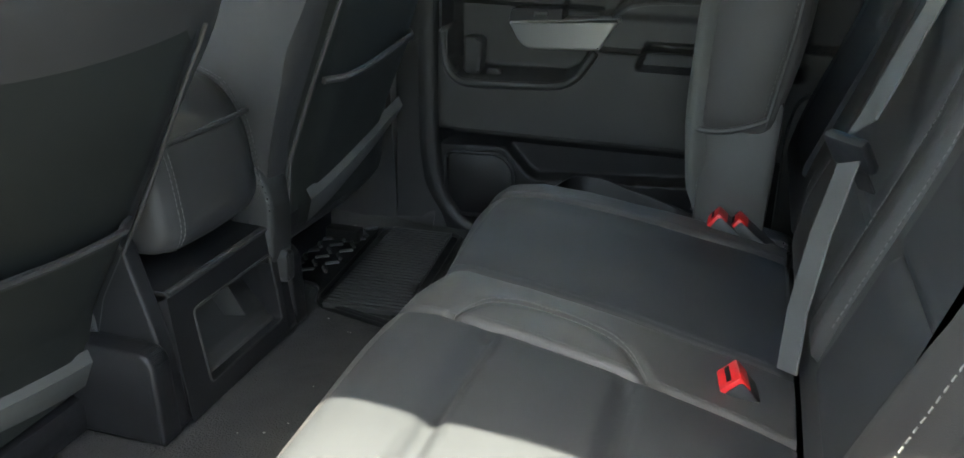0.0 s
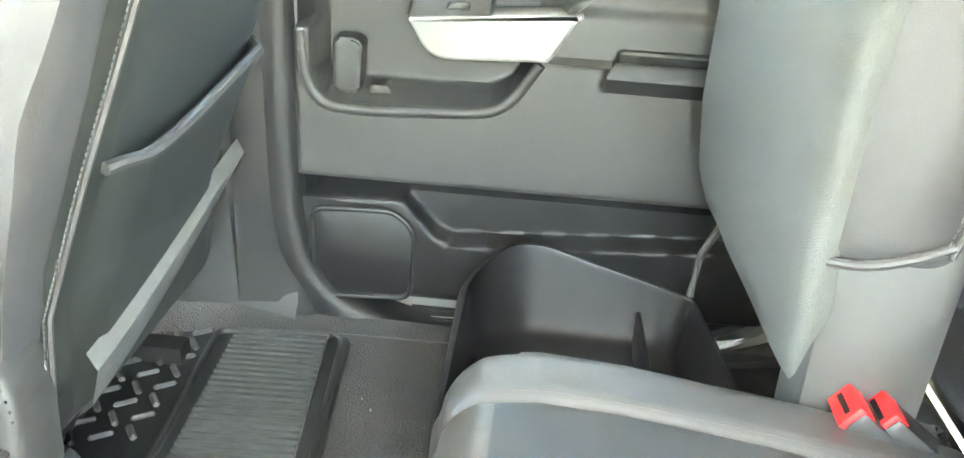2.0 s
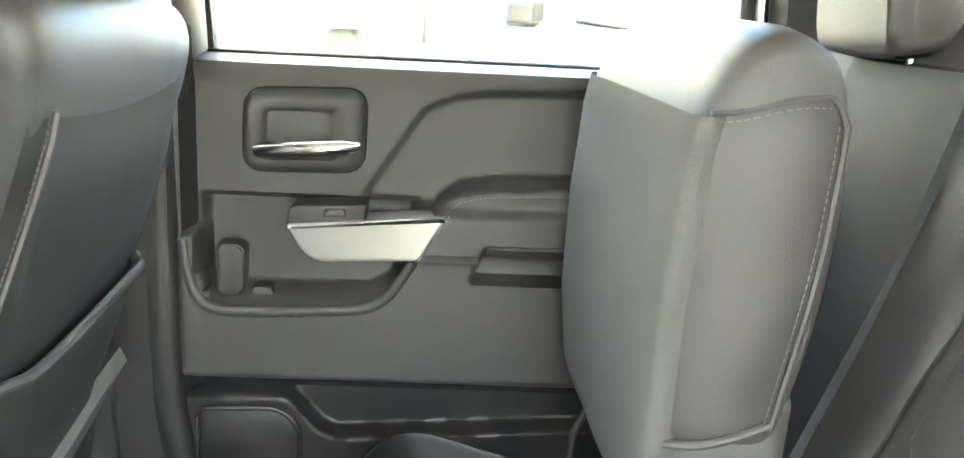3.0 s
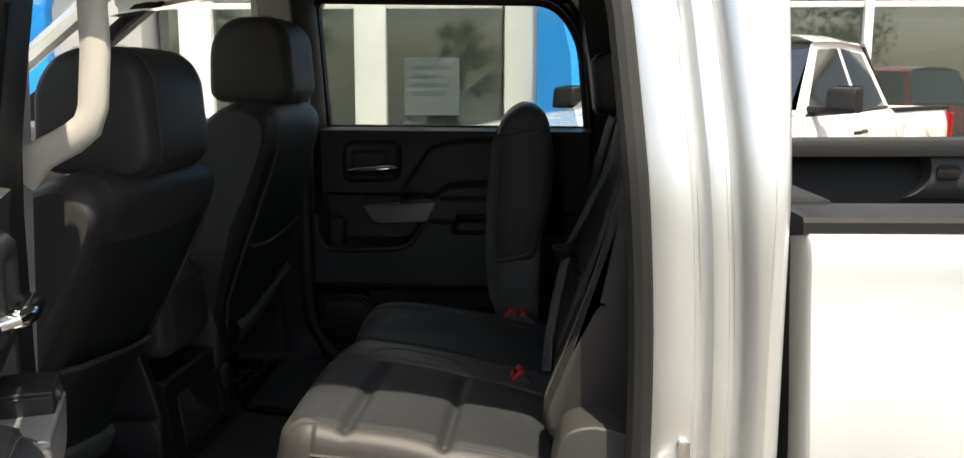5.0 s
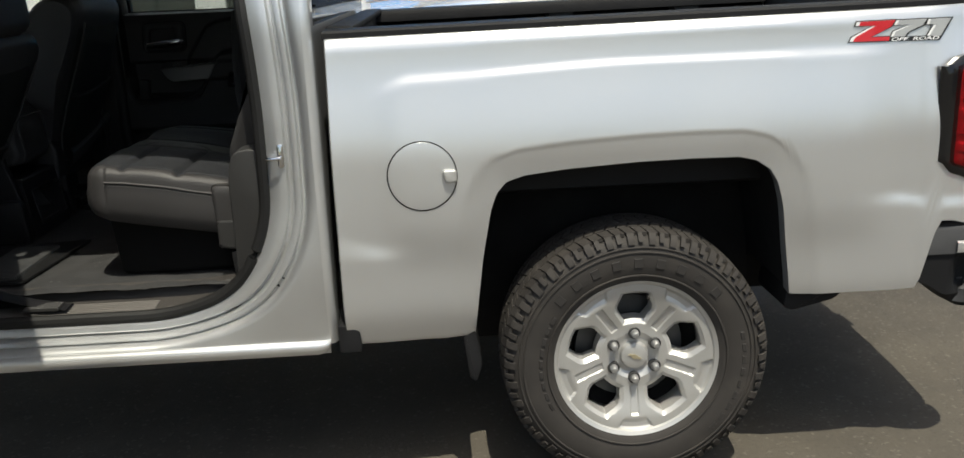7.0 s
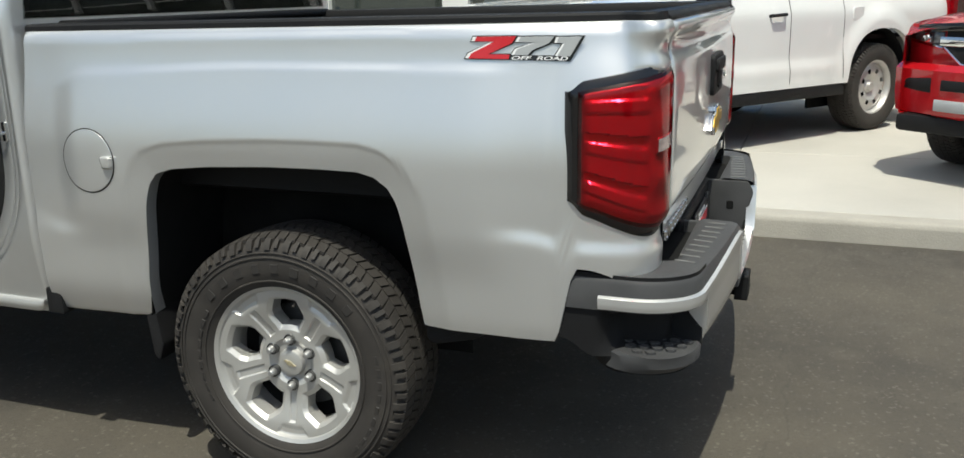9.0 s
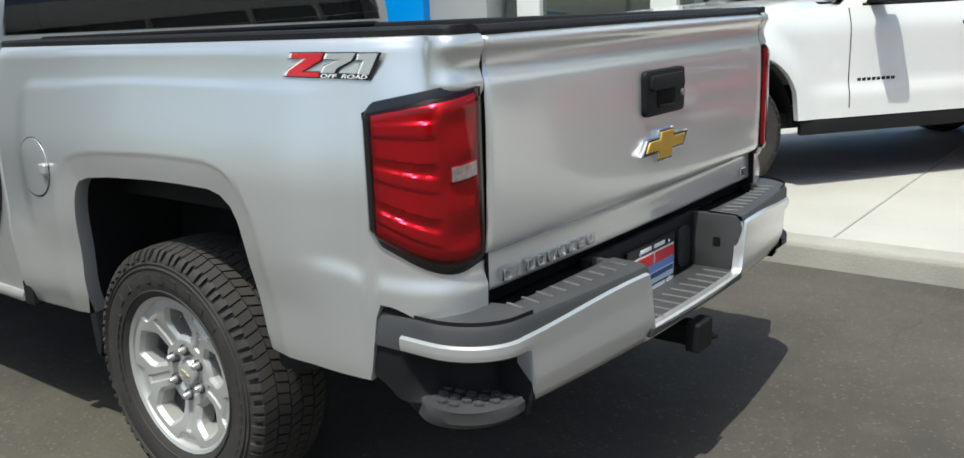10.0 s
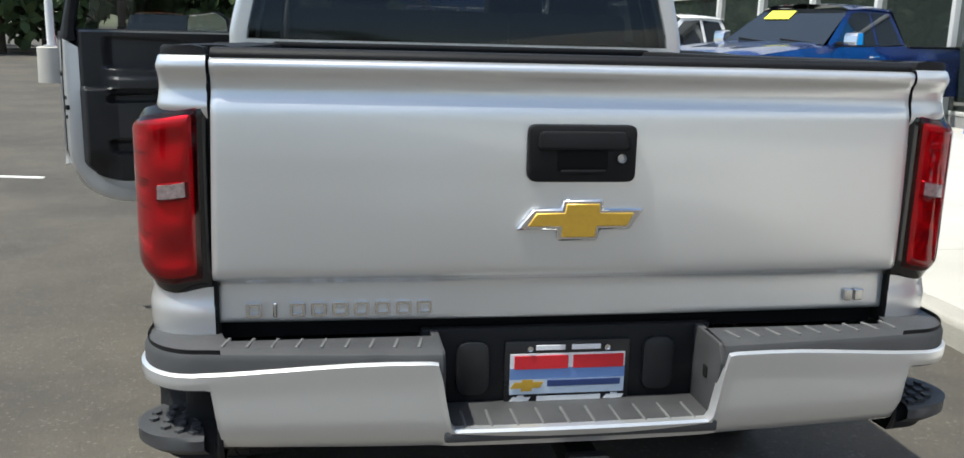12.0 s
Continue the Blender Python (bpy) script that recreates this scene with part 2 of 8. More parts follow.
def asphalt():
    """Worn asphalt: pale and dark stones in a brownish binder, dusty patches, fine cracks and oil stains."""
    m = bpy.data.materials.new("worn_asphalt")
    m.use_nodes = True
    t = m.node_tree
    b = t.nodes["Principled BSDF"]
    co = t.nodes.new("ShaderNodeTexCoord")

    def node(kind, **values):
        n = t.nodes.new(kind)
        for k, v in values.items():
            n.inputs[k.replace("_", " ")].default_value = v
        return n

    def link(a, c):
        t.links.new(a, c)

    def ramp(src, a, c, lo, hi):
        r = node("ShaderNodeMapRange", From_Min=a, From_Max=c, To_Min=lo, To_Max=hi)
        link(src, r.inputs["Value"])
        return r.outputs["Result"]

    def mix(fac, a, colour, blend="MIX"):
        n = t.nodes.new("ShaderNodeMix")
        n.data_type, n.blend_type = "RGBA", blend
        link(fac, n.inputs["Factor"])
        link(a, n.inputs["A"])
        n.inputs["B"].default_value = (*colour, 1)
        return n.outputs["Result"]

    patch = node("ShaderNodeTexNoise", Scale=0.55, Detail=6.0, Roughness=0.62)
    dust = node("ShaderNodeTexNoise", Scale=2.6, Detail=7.0, Roughness=0.7)
    grit = node("ShaderNodeTexNoise", Scale=75.0, Detail=4.0, Roughness=0.75)
    stone = node("ShaderNodeTexVoronoi", Scale=95.0)
    crack = t.nodes.new("ShaderNodeTexVoronoi")
    crack.feature = "DISTANCE_TO_EDGE"
    crack.inputs["Scale"].default_value = 0.16
    warp = node("ShaderNodeTexNoise", Scale=1.7, Detail=6.0)
    wmix = t.nodes.new("ShaderNodeMix")
    wmix.data_type, wmix.blend_type = "RGBA", "LINEAR_LIGHT"
    wmix.inputs["Factor"].default_value = 0.35
    for n in (patch, dust, grit, stone, warp):
        link(co.outputs["Object"], n.inputs["Vector"])
    link(co.outputs["Object"], wmix.inputs["A"])
    link(warp.outputs["Color"], wmix.inputs["B"])
    link(wmix.outputs["Result"], crack.inputs["Vector"])
    base = t.nodes.new("ShaderNodeRGB")
    base.outputs[0].default_value = (0.060, 0.053, 0.044, 1)
    c = mix(ramp(patch.outputs["Fac"], 0.40, 0.60, 0, 0.8), base.outputs[0], (0.100, 0.087, 0.068))
    c = mix(ramp(dust.outputs["Fac"], 0.50, 0.72, 0, 0.45), c, (0.118, 0.105, 0.084))
    c = mix(ramp(dust.outputs["Fac"], 0.44, 0.30, 0, 0.5), c, (0.056, 0.052, 0.046))
    c = mix(ramp(grit.outputs["Fac"], 0.45, 0.34, 0, 0.45), c, (0.030, 0.029, 0.027))
    c = mix(ramp(grit.outputs["Fac"], 0.60, 0.75, 0, 0.35), c, (0.24, 0.215, 0.175))
    sep = t.nodes.new("ShaderNodeSeparateColor")
    link(stone.outputs["Color"], sep.inputs["Color"])
    c = mix(ramp(sep.outputs[0], 0.94, 0.97, 0, 0.2), c, (0.28, 0.25, 0.21))
    gap = ramp(crack.outputs["Distance"], 0.0012, 0.0004, 0, 0.22)
    c = mix(gap, c, (0.028, 0.027, 0.026))
    link(c, b.inputs["Base Color"])
    b.inputs["Roughness"].default_value = 0.9
    bp = t.nodes.new("ShaderNodeBump")
    bp.inputs["Strength"].default_value, bp.inputs["Distance"].default_value = 0.7, 0.006
    link(grit.outputs["Fac"], bp.inputs["Height"])
    link(bp.outputs["Normal"], b.inputs["Normal"])
    return m


ASPHALT = asphalt()
LENS_RED = glass("red_clear_lens", (0.60, 0.0003, 0.002), 0.02)
REFLECTOR = mat("lamp_reflector", (0.55, 0.53, 0.53), 0.22, 0.7, 0.05, 12.0)
GLASS = glass("window_glass", (0.90, 0.93, 0.91))
GLASS_TINT = glass("tinted_privacy_glass", (0.16, 0.17, 0.17))
GLASS_SHOP = mat("dark_storefront_glass", (0.030, 0.038, 0.034), 0.03, 0, 0.3, 0.4, ior=2.4)
GLASS_CAR = mat("dark_car_glass", (0.015, 0.018, 0.02), 0.04, 0, 0.1, 2.0, ior=1.9)


# ---- mesh tools ----
def finish(bm, smooth=True, angle=35):
    bmesh.ops.remove_doubles(bm, verts=bm.verts, dist=1e-5)
    bmesh.ops.recalc_face_normals(bm, faces=bm.faces)
    if smooth:
        lim = radians(angle)
        for f in bm.faces:
            f.smooth = True
        for e in bm.edges:
            e.smooth = len(e.link_faces) == 2 and e.calc_face_angle(0) < lim
    return bm


def part(name, bm, material, parent=None, label="", m=None, angle=35):
    """Links a bmesh as one mesh object under a thing or a part; its points are in world places."""
    if m is not None:
        bmesh.ops.transform(bm, matrix=m, verts=bm.verts)
    finish(bm, True, angle)
    me = bpy.data.meshes.new(name)
    bm.to_mesh(me)
    bm.free()
    me.materials.append(material)
    ob = new(name, me)
    if parent is not None:
        ob.parent = parent
        if parent.parent is None:
            ob.matrix_parent_inverse = parent.matrix_basis.inverted()
    if label:
        tagged(ob, label)
    return ob


def thing(name, at, label, category, group="", kind=""):
    ob = new(name)
    ob.matrix_basis = Matrix.Translation(at)
    ob.empty_display_size = 0.1
    return tagged(ob, label, category, group, kind)


def B():
    return bmesh.new()


def add_box(bm, x0, x1, y0, y1, z0, z1, bevel=0.0, seg=2, m=None):
    r = bmesh.ops.create_cube(bm, size=1)
    vs = r["verts"]
    bmesh.ops.scale(bm, vec=(x1 - x0, y1 - y0, z1 - z0), verts=vs)
    bmesh.ops.translate(bm, vec=((x0 + x1) / 2, (y0 + y1) / 2, (z0 + z1) / 2), verts=vs)
    if m is not None:
        bmesh.ops.transform(bm, matrix=m, verts=vs)
    if bevel:
        es = list({e for v in vs for e in v.link_edges})
        bmesh.ops.bevel(bm, geom=es, offset=bevel, segments=seg, profile=0.5, affect="EDGES")
    return bm


def box(x0, x1, y0, y1, z0, z1, bevel=0.0, seg=2, m=None):
    return add_box(B(), x0, x1, y0, y1, z0, z1, bevel, seg, m)


def add_prism(bm, pts, axis, a, b, bevel=0.0, seg=2):
    """A polygon in the two other axes, run along axis from a to b."""
    def at(p, d):
        return {"x": (d, p[0], p[1]), "y": (p[0], d, p[1]), "z": (p[0], p[1], d)}[axis]
    lo = [bm.verts.new(at(p, a)) for p in pts]
    hi = [bm.verts.new(at(p, b)) for p in pts]
    n = len(pts)
    fs = [bm.faces.new(lo), bm.faces.new(hi)]
    fs += [bm.faces.new((lo[i], lo[(i + 1) % n], hi[(i + 1) % n], hi[i])) for i in range(n)]
    bmesh.ops.recalc_face_normals(bm, faces=fs)
    if bevel:
        es = list({e for f in fs for e in f.edges})
        bmesh.ops.bevel(bm, geom=es, offset=bevel, segments=seg, profile=0.5, affect="EDGES")
    return bm


def prism(pts, axis, a, b, bevel=0.0, seg=2):
    return add_prism(B(), pts, axis, a, b, bevel, seg)


def add_grid(bm, rows, close_u=False, close_v=False):
    """Quads over rows of points of equal length."""
    vs = [[bm.verts.new(p) for p in r] for r in rows]
    nr, nc = len(vs), len(vs[0])
    for i in range(nr if close_u else nr - 1):
        for j in range(nc if close_v else nc - 1):
            q = (vs[i][j], vs[(i + 1) % nr][j], vs[(i + 1) % nr][(j + 1) % nc], vs[i][(j + 1) % nc])
            if len({v.co.to_tuple(6) for v in q}) >= 3:
                try:
                    bm.faces.new(q)
                except ValueError:
                    pass
    return vs


def grid(rows, close_u=False, close_v=False):
    bm = B()
    add_grid(bm, rows, close_u, close_v)
    return bm


def loft(loops, cap=True):
    bm = B()
    vs = add_grid(bm, loops, False, True)
    if cap:
        for r in (vs[0], vs[-1]):
            try:
                bm.faces.new(r)
            except ValueError:
                pass
    return bm


def add_tube(bm, path, r, n=8, cap=True, flat=1.0):
    """A tube along a path of points."""
    path = [Vector(p) for p in path]
    rows = []
    for i, p in enumerate(path):
        d = (path[min(i + 1, len(path) - 1)] - path[max(i - 1, 0)]).normalized()
        up = Vector((0, 0, 1)) if abs(d.z) < 0.9 else Vector((1, 0, 0))
        s = d.cross(up).normalized()
        u = s.cross(d)
        rr = r[i] if isinstance(r, (list, tuple)) else r
        rows.append([p + rr * (math.cos(2 * math.pi * k / n) * s + flat * math.sin(2 * math.pi * k / n) * u) for k in range(n)])
    vs = add_grid(bm, rows, False, True)
    if cap:
        bm.faces.new(vs[0])
        bm.faces.new(vs[-1])
    return bm


def tube(path, r, n=8, cap=True, flat=1.0):
    return add_tube(B(), path, r, n, cap, flat)


def revolve(profile, c, n=48, close=False):
    """A profile of (radius, y) turned about the line along y through c."""
    rows = []
    for k in range(n):
        a = 2 * math.pi * k / n
        rows.append([(c[0] + r * math.sin(a), c[1] + y, c[2] + r * math.cos(a)) for r, y in profile])
    return grid(rows, True, close)


def round_poly(pts, r, n=5):
    """Rounds the corners of a polygon."""
    out, k = [], len(pts)
    for i, p in enumerate(pts):
        p = Vector(p)
        a, b = Vector(pts[i - 1]) - p, Vector(pts[(i + 1) % k]) - p
        rr = r[i] if isinstance(r, (list, tuple)) else r
        d = min(rr, a.length * 0.49, b.length * 0.49)
        if d < 1e-4:
            out.append(tuple(p))
            continue
        s, e = p + a.normalized() * d, p + b.normalized() * d
        for j in range(n + 1):
            t = j / n
            out.append(tuple((1 - t) ** 2 * s + 2 * t * (1 - t) * p + t ** 2 * e))
    return out


def sstep(a, b, x):
    t = min(max((x - a) / (b - a), 0.0), 1.0)
    return t * t * (3 - 2 * t)


def curve_at(pts, x):
    """Linear interpolation in a table of (x, value)."""
    if x <= pts[0][0]:
        return pts[0][1]
    for (x0, v0), (x1, v1) in zip(pts, pts[1:]):
        if x <= x1:
            return v0 + (v1 - v0) * (x - x0) / (x1 - x0)
    return pts[-1][1]


def span(a, b, n):
    return [a + (b - a) * i / (n - 1) for i in range(n)]


def cushion(poly, axis, a, b, puff=0.02, edge=0.03, nu=10):
    """A padded block: an outline run along axis, its ends drawn in and its middle swelled."""
    c = Vector((sum(p[0] for p in poly) / len(poly), sum(p[1] for p in poly) / len(poly)))
    loops = []
    for d, s in ((0.0, 0.80), (0.15, 0.90), (0.45, 0.97), (1.0, 1.0)):
        loops.append((a + edge * d, s, 0))
    for t in span(0.12, 0.88, nu):
        loops.append((a + (b - a) * t, 1.0, math.sin(math.pi * t)))
    for d, s in ((1.0, 1.0), (0.45, 0.97), (0.15, 0.90), (0.0, 0.80)):
        loops.append((b - edge * d, s, 0))
    rows = []
    for d, s, w in loops:
        row = []
        for p in poly:
            v = Vector(p) - c
            k = s if v.length < 1e-6 else min(1.0, (v.length - (1 - s) * 0.12) / v.length) + puff * w / max(v.length, 0.05)
            q = c + v * k
            row.append({"x": (d, q[0], q[1]), "y": (q[0], d, q[1]), "z": (q[0], q[1], d)}[axis])
        rows.append(row)
    return loft(rows)


def stitch(bm, path, step=0.006, size=0.0011):
    """Short raised threads along a path."""
    path = [Vector(p) for p in path]
    for p, q in zip(path, path[1:]):
        n = max(1, int((q - p).length / step))
        for i in range(n):
            a, b = p.lerp(q, i / n), p.lerp(q, (i + 0.62) / n)
            add_tube(bm, [a, b], size * 0.62, 4)
    return bm


# ---- ground, kerb and pad ----
KERB_Y, PAD_Z = 2.42, 0.14
bm = grid([[(x, y, 0.0) for y in (-900, -60, -20, -8, -4, -2, 0, KERB_Y)] for x in (-900, -60, -20, -8, -4, -2, 0, 2, 4, 8, 20, 60, 900)])
tagged(part("ground", bm, ASPHALT), "worn grey asphalt car lot with fine grit", "ground", kind="structure")
prof = [(KERB_Y, -0.3), (KERB_Y, 0.105), (KERB_Y + 0.012, 0.13), (KERB_Y + 0.03, PAD_Z), (KERB_Y + 0.16, PAD_Z), (KERB_Y + 0.16, -0.3)]
kerb = thing("kerb", (0, KERB_Y, 0), "weathered pale concrete kerb along the asphalt", "kerb", kind="structure")
x = -60.0
while x < 60:
    part("kerb_stone", prism(prof, "x", x + 0.006, x + 2.994, 0.004, 1), KERB, kerb)
    x += 3.0
pad = thing("pavement", (0, 4, 0), "pale concrete display pavement behind the kerb", "pavement", kind="structure")
for i, xa in enumerate(range(-30, 30, 3)):
    for ya, yb in ((KERB_Y + 0.165, 4.6), (4.606, 7.0), (7.006, 9.4)):
        part("slab", box(xa + 0.87, xa + 3.864, ya, yb, -0.1, PAD_Z, 0.006, 1), CONCRETE, pad)
part("slab", box(-900, -29.14, KERB_Y + 0.165, 900, -0.1, PAD_Z - 0.002), CONCRETE, pad)
part("slab", box(30.88, 900, KERB_Y + 0.165, 900, -0.1, PAD_Z - 0.002), CONCRETE, pad)
part("slab", box(-29.13, 30.87, 9.41, 900, -0.1, PAD_Z - 0.002), CONCRETE, pad)


# ---- the silver pickup: x runs back, y to its passenger side, hub of the rear axle at x = 0 ----
truck = thing("pickup_truck", (-1.0, 0, 0), "silver four-door pickup truck with an open rear door", "pickup truck")
HUB_Z, TYRE_R = 0.398, 0.400


def rail_z(x):
    return 1.360 + (x + 0.83) * 0.012


ARCH = [(-0.472, 0.50), (-0.462, 0.60), (-0.442, 0.75), (-0.418, 0.88), (-0.40, 0.93), (-0.372, 0.962), (-0.32, 0.978), (-0.2, 0.990), (0.0, 1.000),
        (0.15, 1.002), (0.28, 1.000), (0.33, 0.988), (0.37, 0.960), (0.394, 0.92), (0.412, 0.85), (0.432, 0.72), (0.452, 0.58)]


def arch_gap(x, z):
    """How far a place of the side lies outside the wheel opening."""
    d = 9.0
    p = Vector((x, z))
    for a, b in zip(ARCH, ARCH[1:]):
        a, b = Vector(a), Vector(b)
        t = min(max((p - a).dot(b - a) / (b - a).length_squared, 0), 1)
        d = min(d, (p - a.lerp(b, t)).length)
    return d


def side_out(x, z):
    """Swell of the bed's side beyond its base plane."""
    o = -0.010 * sstep(rail_z(x) - 0.035, rail_z(x), z) ** 2 - 0.046 * sstep(1.02, 1.37, z) - 0.012 * (1 - sstep(0.55, 0.95, z))
    box_x = sstep(-0.735, -0.645, x) * (1 - sstep(0.60, 0.745, x))
    top = 1.225 + 0.036 * sstep(-0.735, -0.62, x) + 0.022 * sstep(-0.66, 0.0, x)
    o += box_x * (0.0062 * (1 - sstep(top - 0.022, top + 0.004, z)) + 0.005 * (1 - sstep(top - 0.36, top - 0.02, z))) * sstep(0.70, 0.86, z)
    g = arch_gap(x, z)
    o -= 0.003 * (1 - sstep(0.066, 0.080, g)) + 0.013 * max(0.0, 1 - g / 0.074)
    fx = 1 - sstep(-0.765, -0.60, x)
    o += 0.008 * fx * (1 - sstep(0.752, 0.80 + 0.045 * (1 - sstep(-0.86, -0.72, x)), z))
    rx = sstep(0.60, 0.76, x)
    o += 0.010 * rx * (1 - sstep(0.812, 0.862, z - 0.02 * sstep(0.86, 0.74, x)))
    o -= 0.035 * (1 - sstep(0.46, 0.66, z)) ** 2
    return o


TG = [(0.99, 1.384), (1.05, 1.386), (1.088, 1.380), (1.097, 1.370), (1.094, 1.356), (1.086, 1.344), (1.082, 1.330), (1.081, 1.316), (1.084, 1.300), (1.090, 1.284), (1.094, 1.262),
      (1.097, 1.185), (1.097, 1.12), (1.097, 1.05), (1.094, 0.94), (1.090, 0.908), (1.080, 0.894), (1.066, 0.886), (1.061, 0.874), (1.062, 0.82), (1.060, 0.792), (1.035, 0.784)]


def tg_x(z):
    return curve_at(sorted((b, a) for a, b in TG[2:-1]), z)


def bed_plan():
    """Places and outward ways along the side and round the rear corner."""
    xs = span(-0.842, -0.48, 26) + span(-0.472, -0.30, 26)[0:] + span(-0.28, 0.27, 26) + span(0.28, 0.452, 26) + span(0.465, 0.80, 24)
    out = [(x, -1.0 + 0.016 * sstep(0.58, 0.86, x), 0.0, -1.0) for x in xs]
    for k in range(1, 31):
        a = math.pi / 2 * (0.5 - 0.5 * math.cos(math.pi * k / 30)) ** 1.0
        x, y = 0.80 + 0.262 * math.sin(a) ** 0.62, -0.984 + 0.162 * (1 - max(math.cos(a), 0) ** 0.62)
        n = Vector((math.sin(a) ** 1.38 * 0.162, -max(math.cos(a), 0) ** 1.38 * 0.262)).normalized()
        out.append((x, y, n.x, n.y))
    return out


def bed_bottom(x):
    if x < -0.472:
        return 0.498
    if x <= 0.452:
        return curve_at(ARCH, x)
    if x < 0.828:
        return 0.578
    if x < 0.872:
        return 0.578 + (x - 0.828) / 0.044 * 0.204
    return 0.782 - 0.042 * sstep(0.9, 1.05, x)


def bed_swell(x, z, nx):
    """Swell of the side and of the corner, whose rear face takes on the crease of the tailgate's top."""
    o = side_out(x, z) - 0.026 * sstep(1.22, 1.38, z) * sstep(0.80, 0.98, x)
    o += nx * nx * (0.026 * sstep(1.22, 1.38, z) + 0.046 * sstep(1.02, 1.37, z))
    w = sstep(0.45, 1.0, nx) * sstep(1.24, 1.285, z)
    return o + (tg_x(min(z, 1.378)) - 1.078 - o) * w


def bed_side():
    rows = []
    for x, y, nx, ny in bed_plan():
        zb, zt = bed_bottom(x), rail_z(x)
        col = []
        for z in [zb + (zt - zb) * t for t in span(0, 1, 76)]:
            o = bed_swell(x, z, nx)
            col.append((x + nx * o, y + ny * o, z))
        x0, y0, _ = col[-1]
        col.append((x0 - nx * 0.006, y0 - ny * 0.006, zt + 0.004))
        col.append((x0 - nx * 0.06, y0 - ny * 0.06, zt + 0.005))
        first = col[0]
        rows.append([(first[0] - nx * 0.045, first[1] - ny * 0.045, first[2] + 0.004), (first[0] - nx * 0.006, first[1] - ny * 0.006, first[2] - 0.003)] + col)
    bm = grid(rows)
    # the turned-in front edge beside the cab
    f = rows[0]
    add_grid(bm, [f, [(p[0] - 0.004, p[1] + 0.008, p[2]) for p in f], [(p[0] - 0.004, p[1] + 0.09, p[2]) for p in f]])
    return bm


MIRROR = Matrix.Diagonal((1, -1, 1, 1))
for side in (None, MIRROR):
    part("bed_side", bed_side(), SILVER, truck, m=side, angle=50)
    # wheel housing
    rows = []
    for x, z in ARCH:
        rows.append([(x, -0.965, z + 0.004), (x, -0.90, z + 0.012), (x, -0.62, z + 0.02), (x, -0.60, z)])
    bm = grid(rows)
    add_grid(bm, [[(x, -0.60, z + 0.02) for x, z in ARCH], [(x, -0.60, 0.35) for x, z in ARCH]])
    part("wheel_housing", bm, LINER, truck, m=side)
    bm = prism(round_poly([(0.455, 0.60), (0.66, 0.605), (0.60, 0.545), (0.47, 0.515), (0.445, 0.53)], 0.02), "y", -0.948, -0.72, 0.006)
    part("mud_flap", bm, BLACK, truck, m=side)
    bm = prism(round_poly([(-0.515, 0.53), (-0.475, 0.53), (-0.455, 0.40), (-0.475, 0.345), (-0.495, 0.36)], 0.01), "y", -0.948, -0.70, 0.006)
    part("mud_flap", bm, BLACK, truck, m=side)
    bm = prism(round_poly([(-0.868, 0.563), (-0.832, 0.560), (-0.806, 0.543), (-0.803, 0.478), (-0.868, 0.478)], 0.008), "y", -0.984, -0.80, 0.004)
    part("rocker_end_cap", bm, BLACK, truck, m=side)
    # rail cap, following the side's edge round the corner to the tailgate
    rows = []
    last = -0.86
    for px, py, nx, ny in [(-0.85, -1.0, 0.0, -1.0)] + bed_plan():
        o = bed_swell(px, rail_z(px), nx) - 0.007
        x, yo = px + nx * o, py + ny * o
        if x < last + 0.004:
            continue
        for yi in ([-0.765] if x < 0.975 else [-0.765, -0.8215] if last < 0.975 else [-0.8215]):
            z = rail_z(x) + 0.003
            rows.append([(x, yo, z), (x, yo + 0.001, z + 0.015), (x, yo + 0.007, z + 0.021), (x, max(yi - 0.03, yo + 0.008), z + 0.022), (x, max(yi - 0.008, yo + 0.0085), z + 0.018), (x, yi, z), (x, yi, z - 0.03)])
        last = x
    part("bed_rail_cap", loft(rows), BLACK, truck, m=side)
    # inner wall of the bed with its tie-down brackets
    rows = [[(x, -0.90, 1.36), (x, -0.86, 1.34), (x, -0.835, 1.26), (x, -0.835, 0.90), (x, -0.80, 0.885)] for x in span(-0.80, 1.0, 8)]
    part("bed_inner_wall", grid(rows), BLACK, truck, m=side)
    for xb in (0.04, 0.62):
        bm = loft([[(xb - wd, -0.86, z0), (xb + wd, -0.86, z0), (xb + wd * 0.82, y1, z0), (xb - wd * 0.82, y1, z0)]
                   for z0, y1, wd in ((1.352, -0.792, 0.082), (1.338, -0.788, 0.066), (1.310, -0.788, 0.060), (1.270, -0.790, 0.062), (1.245, -0.796, 0.076), (1.222, -0.806, 0.105), (1.205, -0.826, 0.140))])
        br = part("tie_down_bracket", bm, BUMPER_PAD, truck, m=side)
        bm = prism(round_poly([(xb - 0.035, 1.27), (xb + 0.035, 1.27), (xb + 0.035, 1.315), (xb - 0.035, 1.315)], 0.015), "y", -0.795, -0.782, 0.004)
        part("tie_down_ring", bm, BLACK, br, m=side)

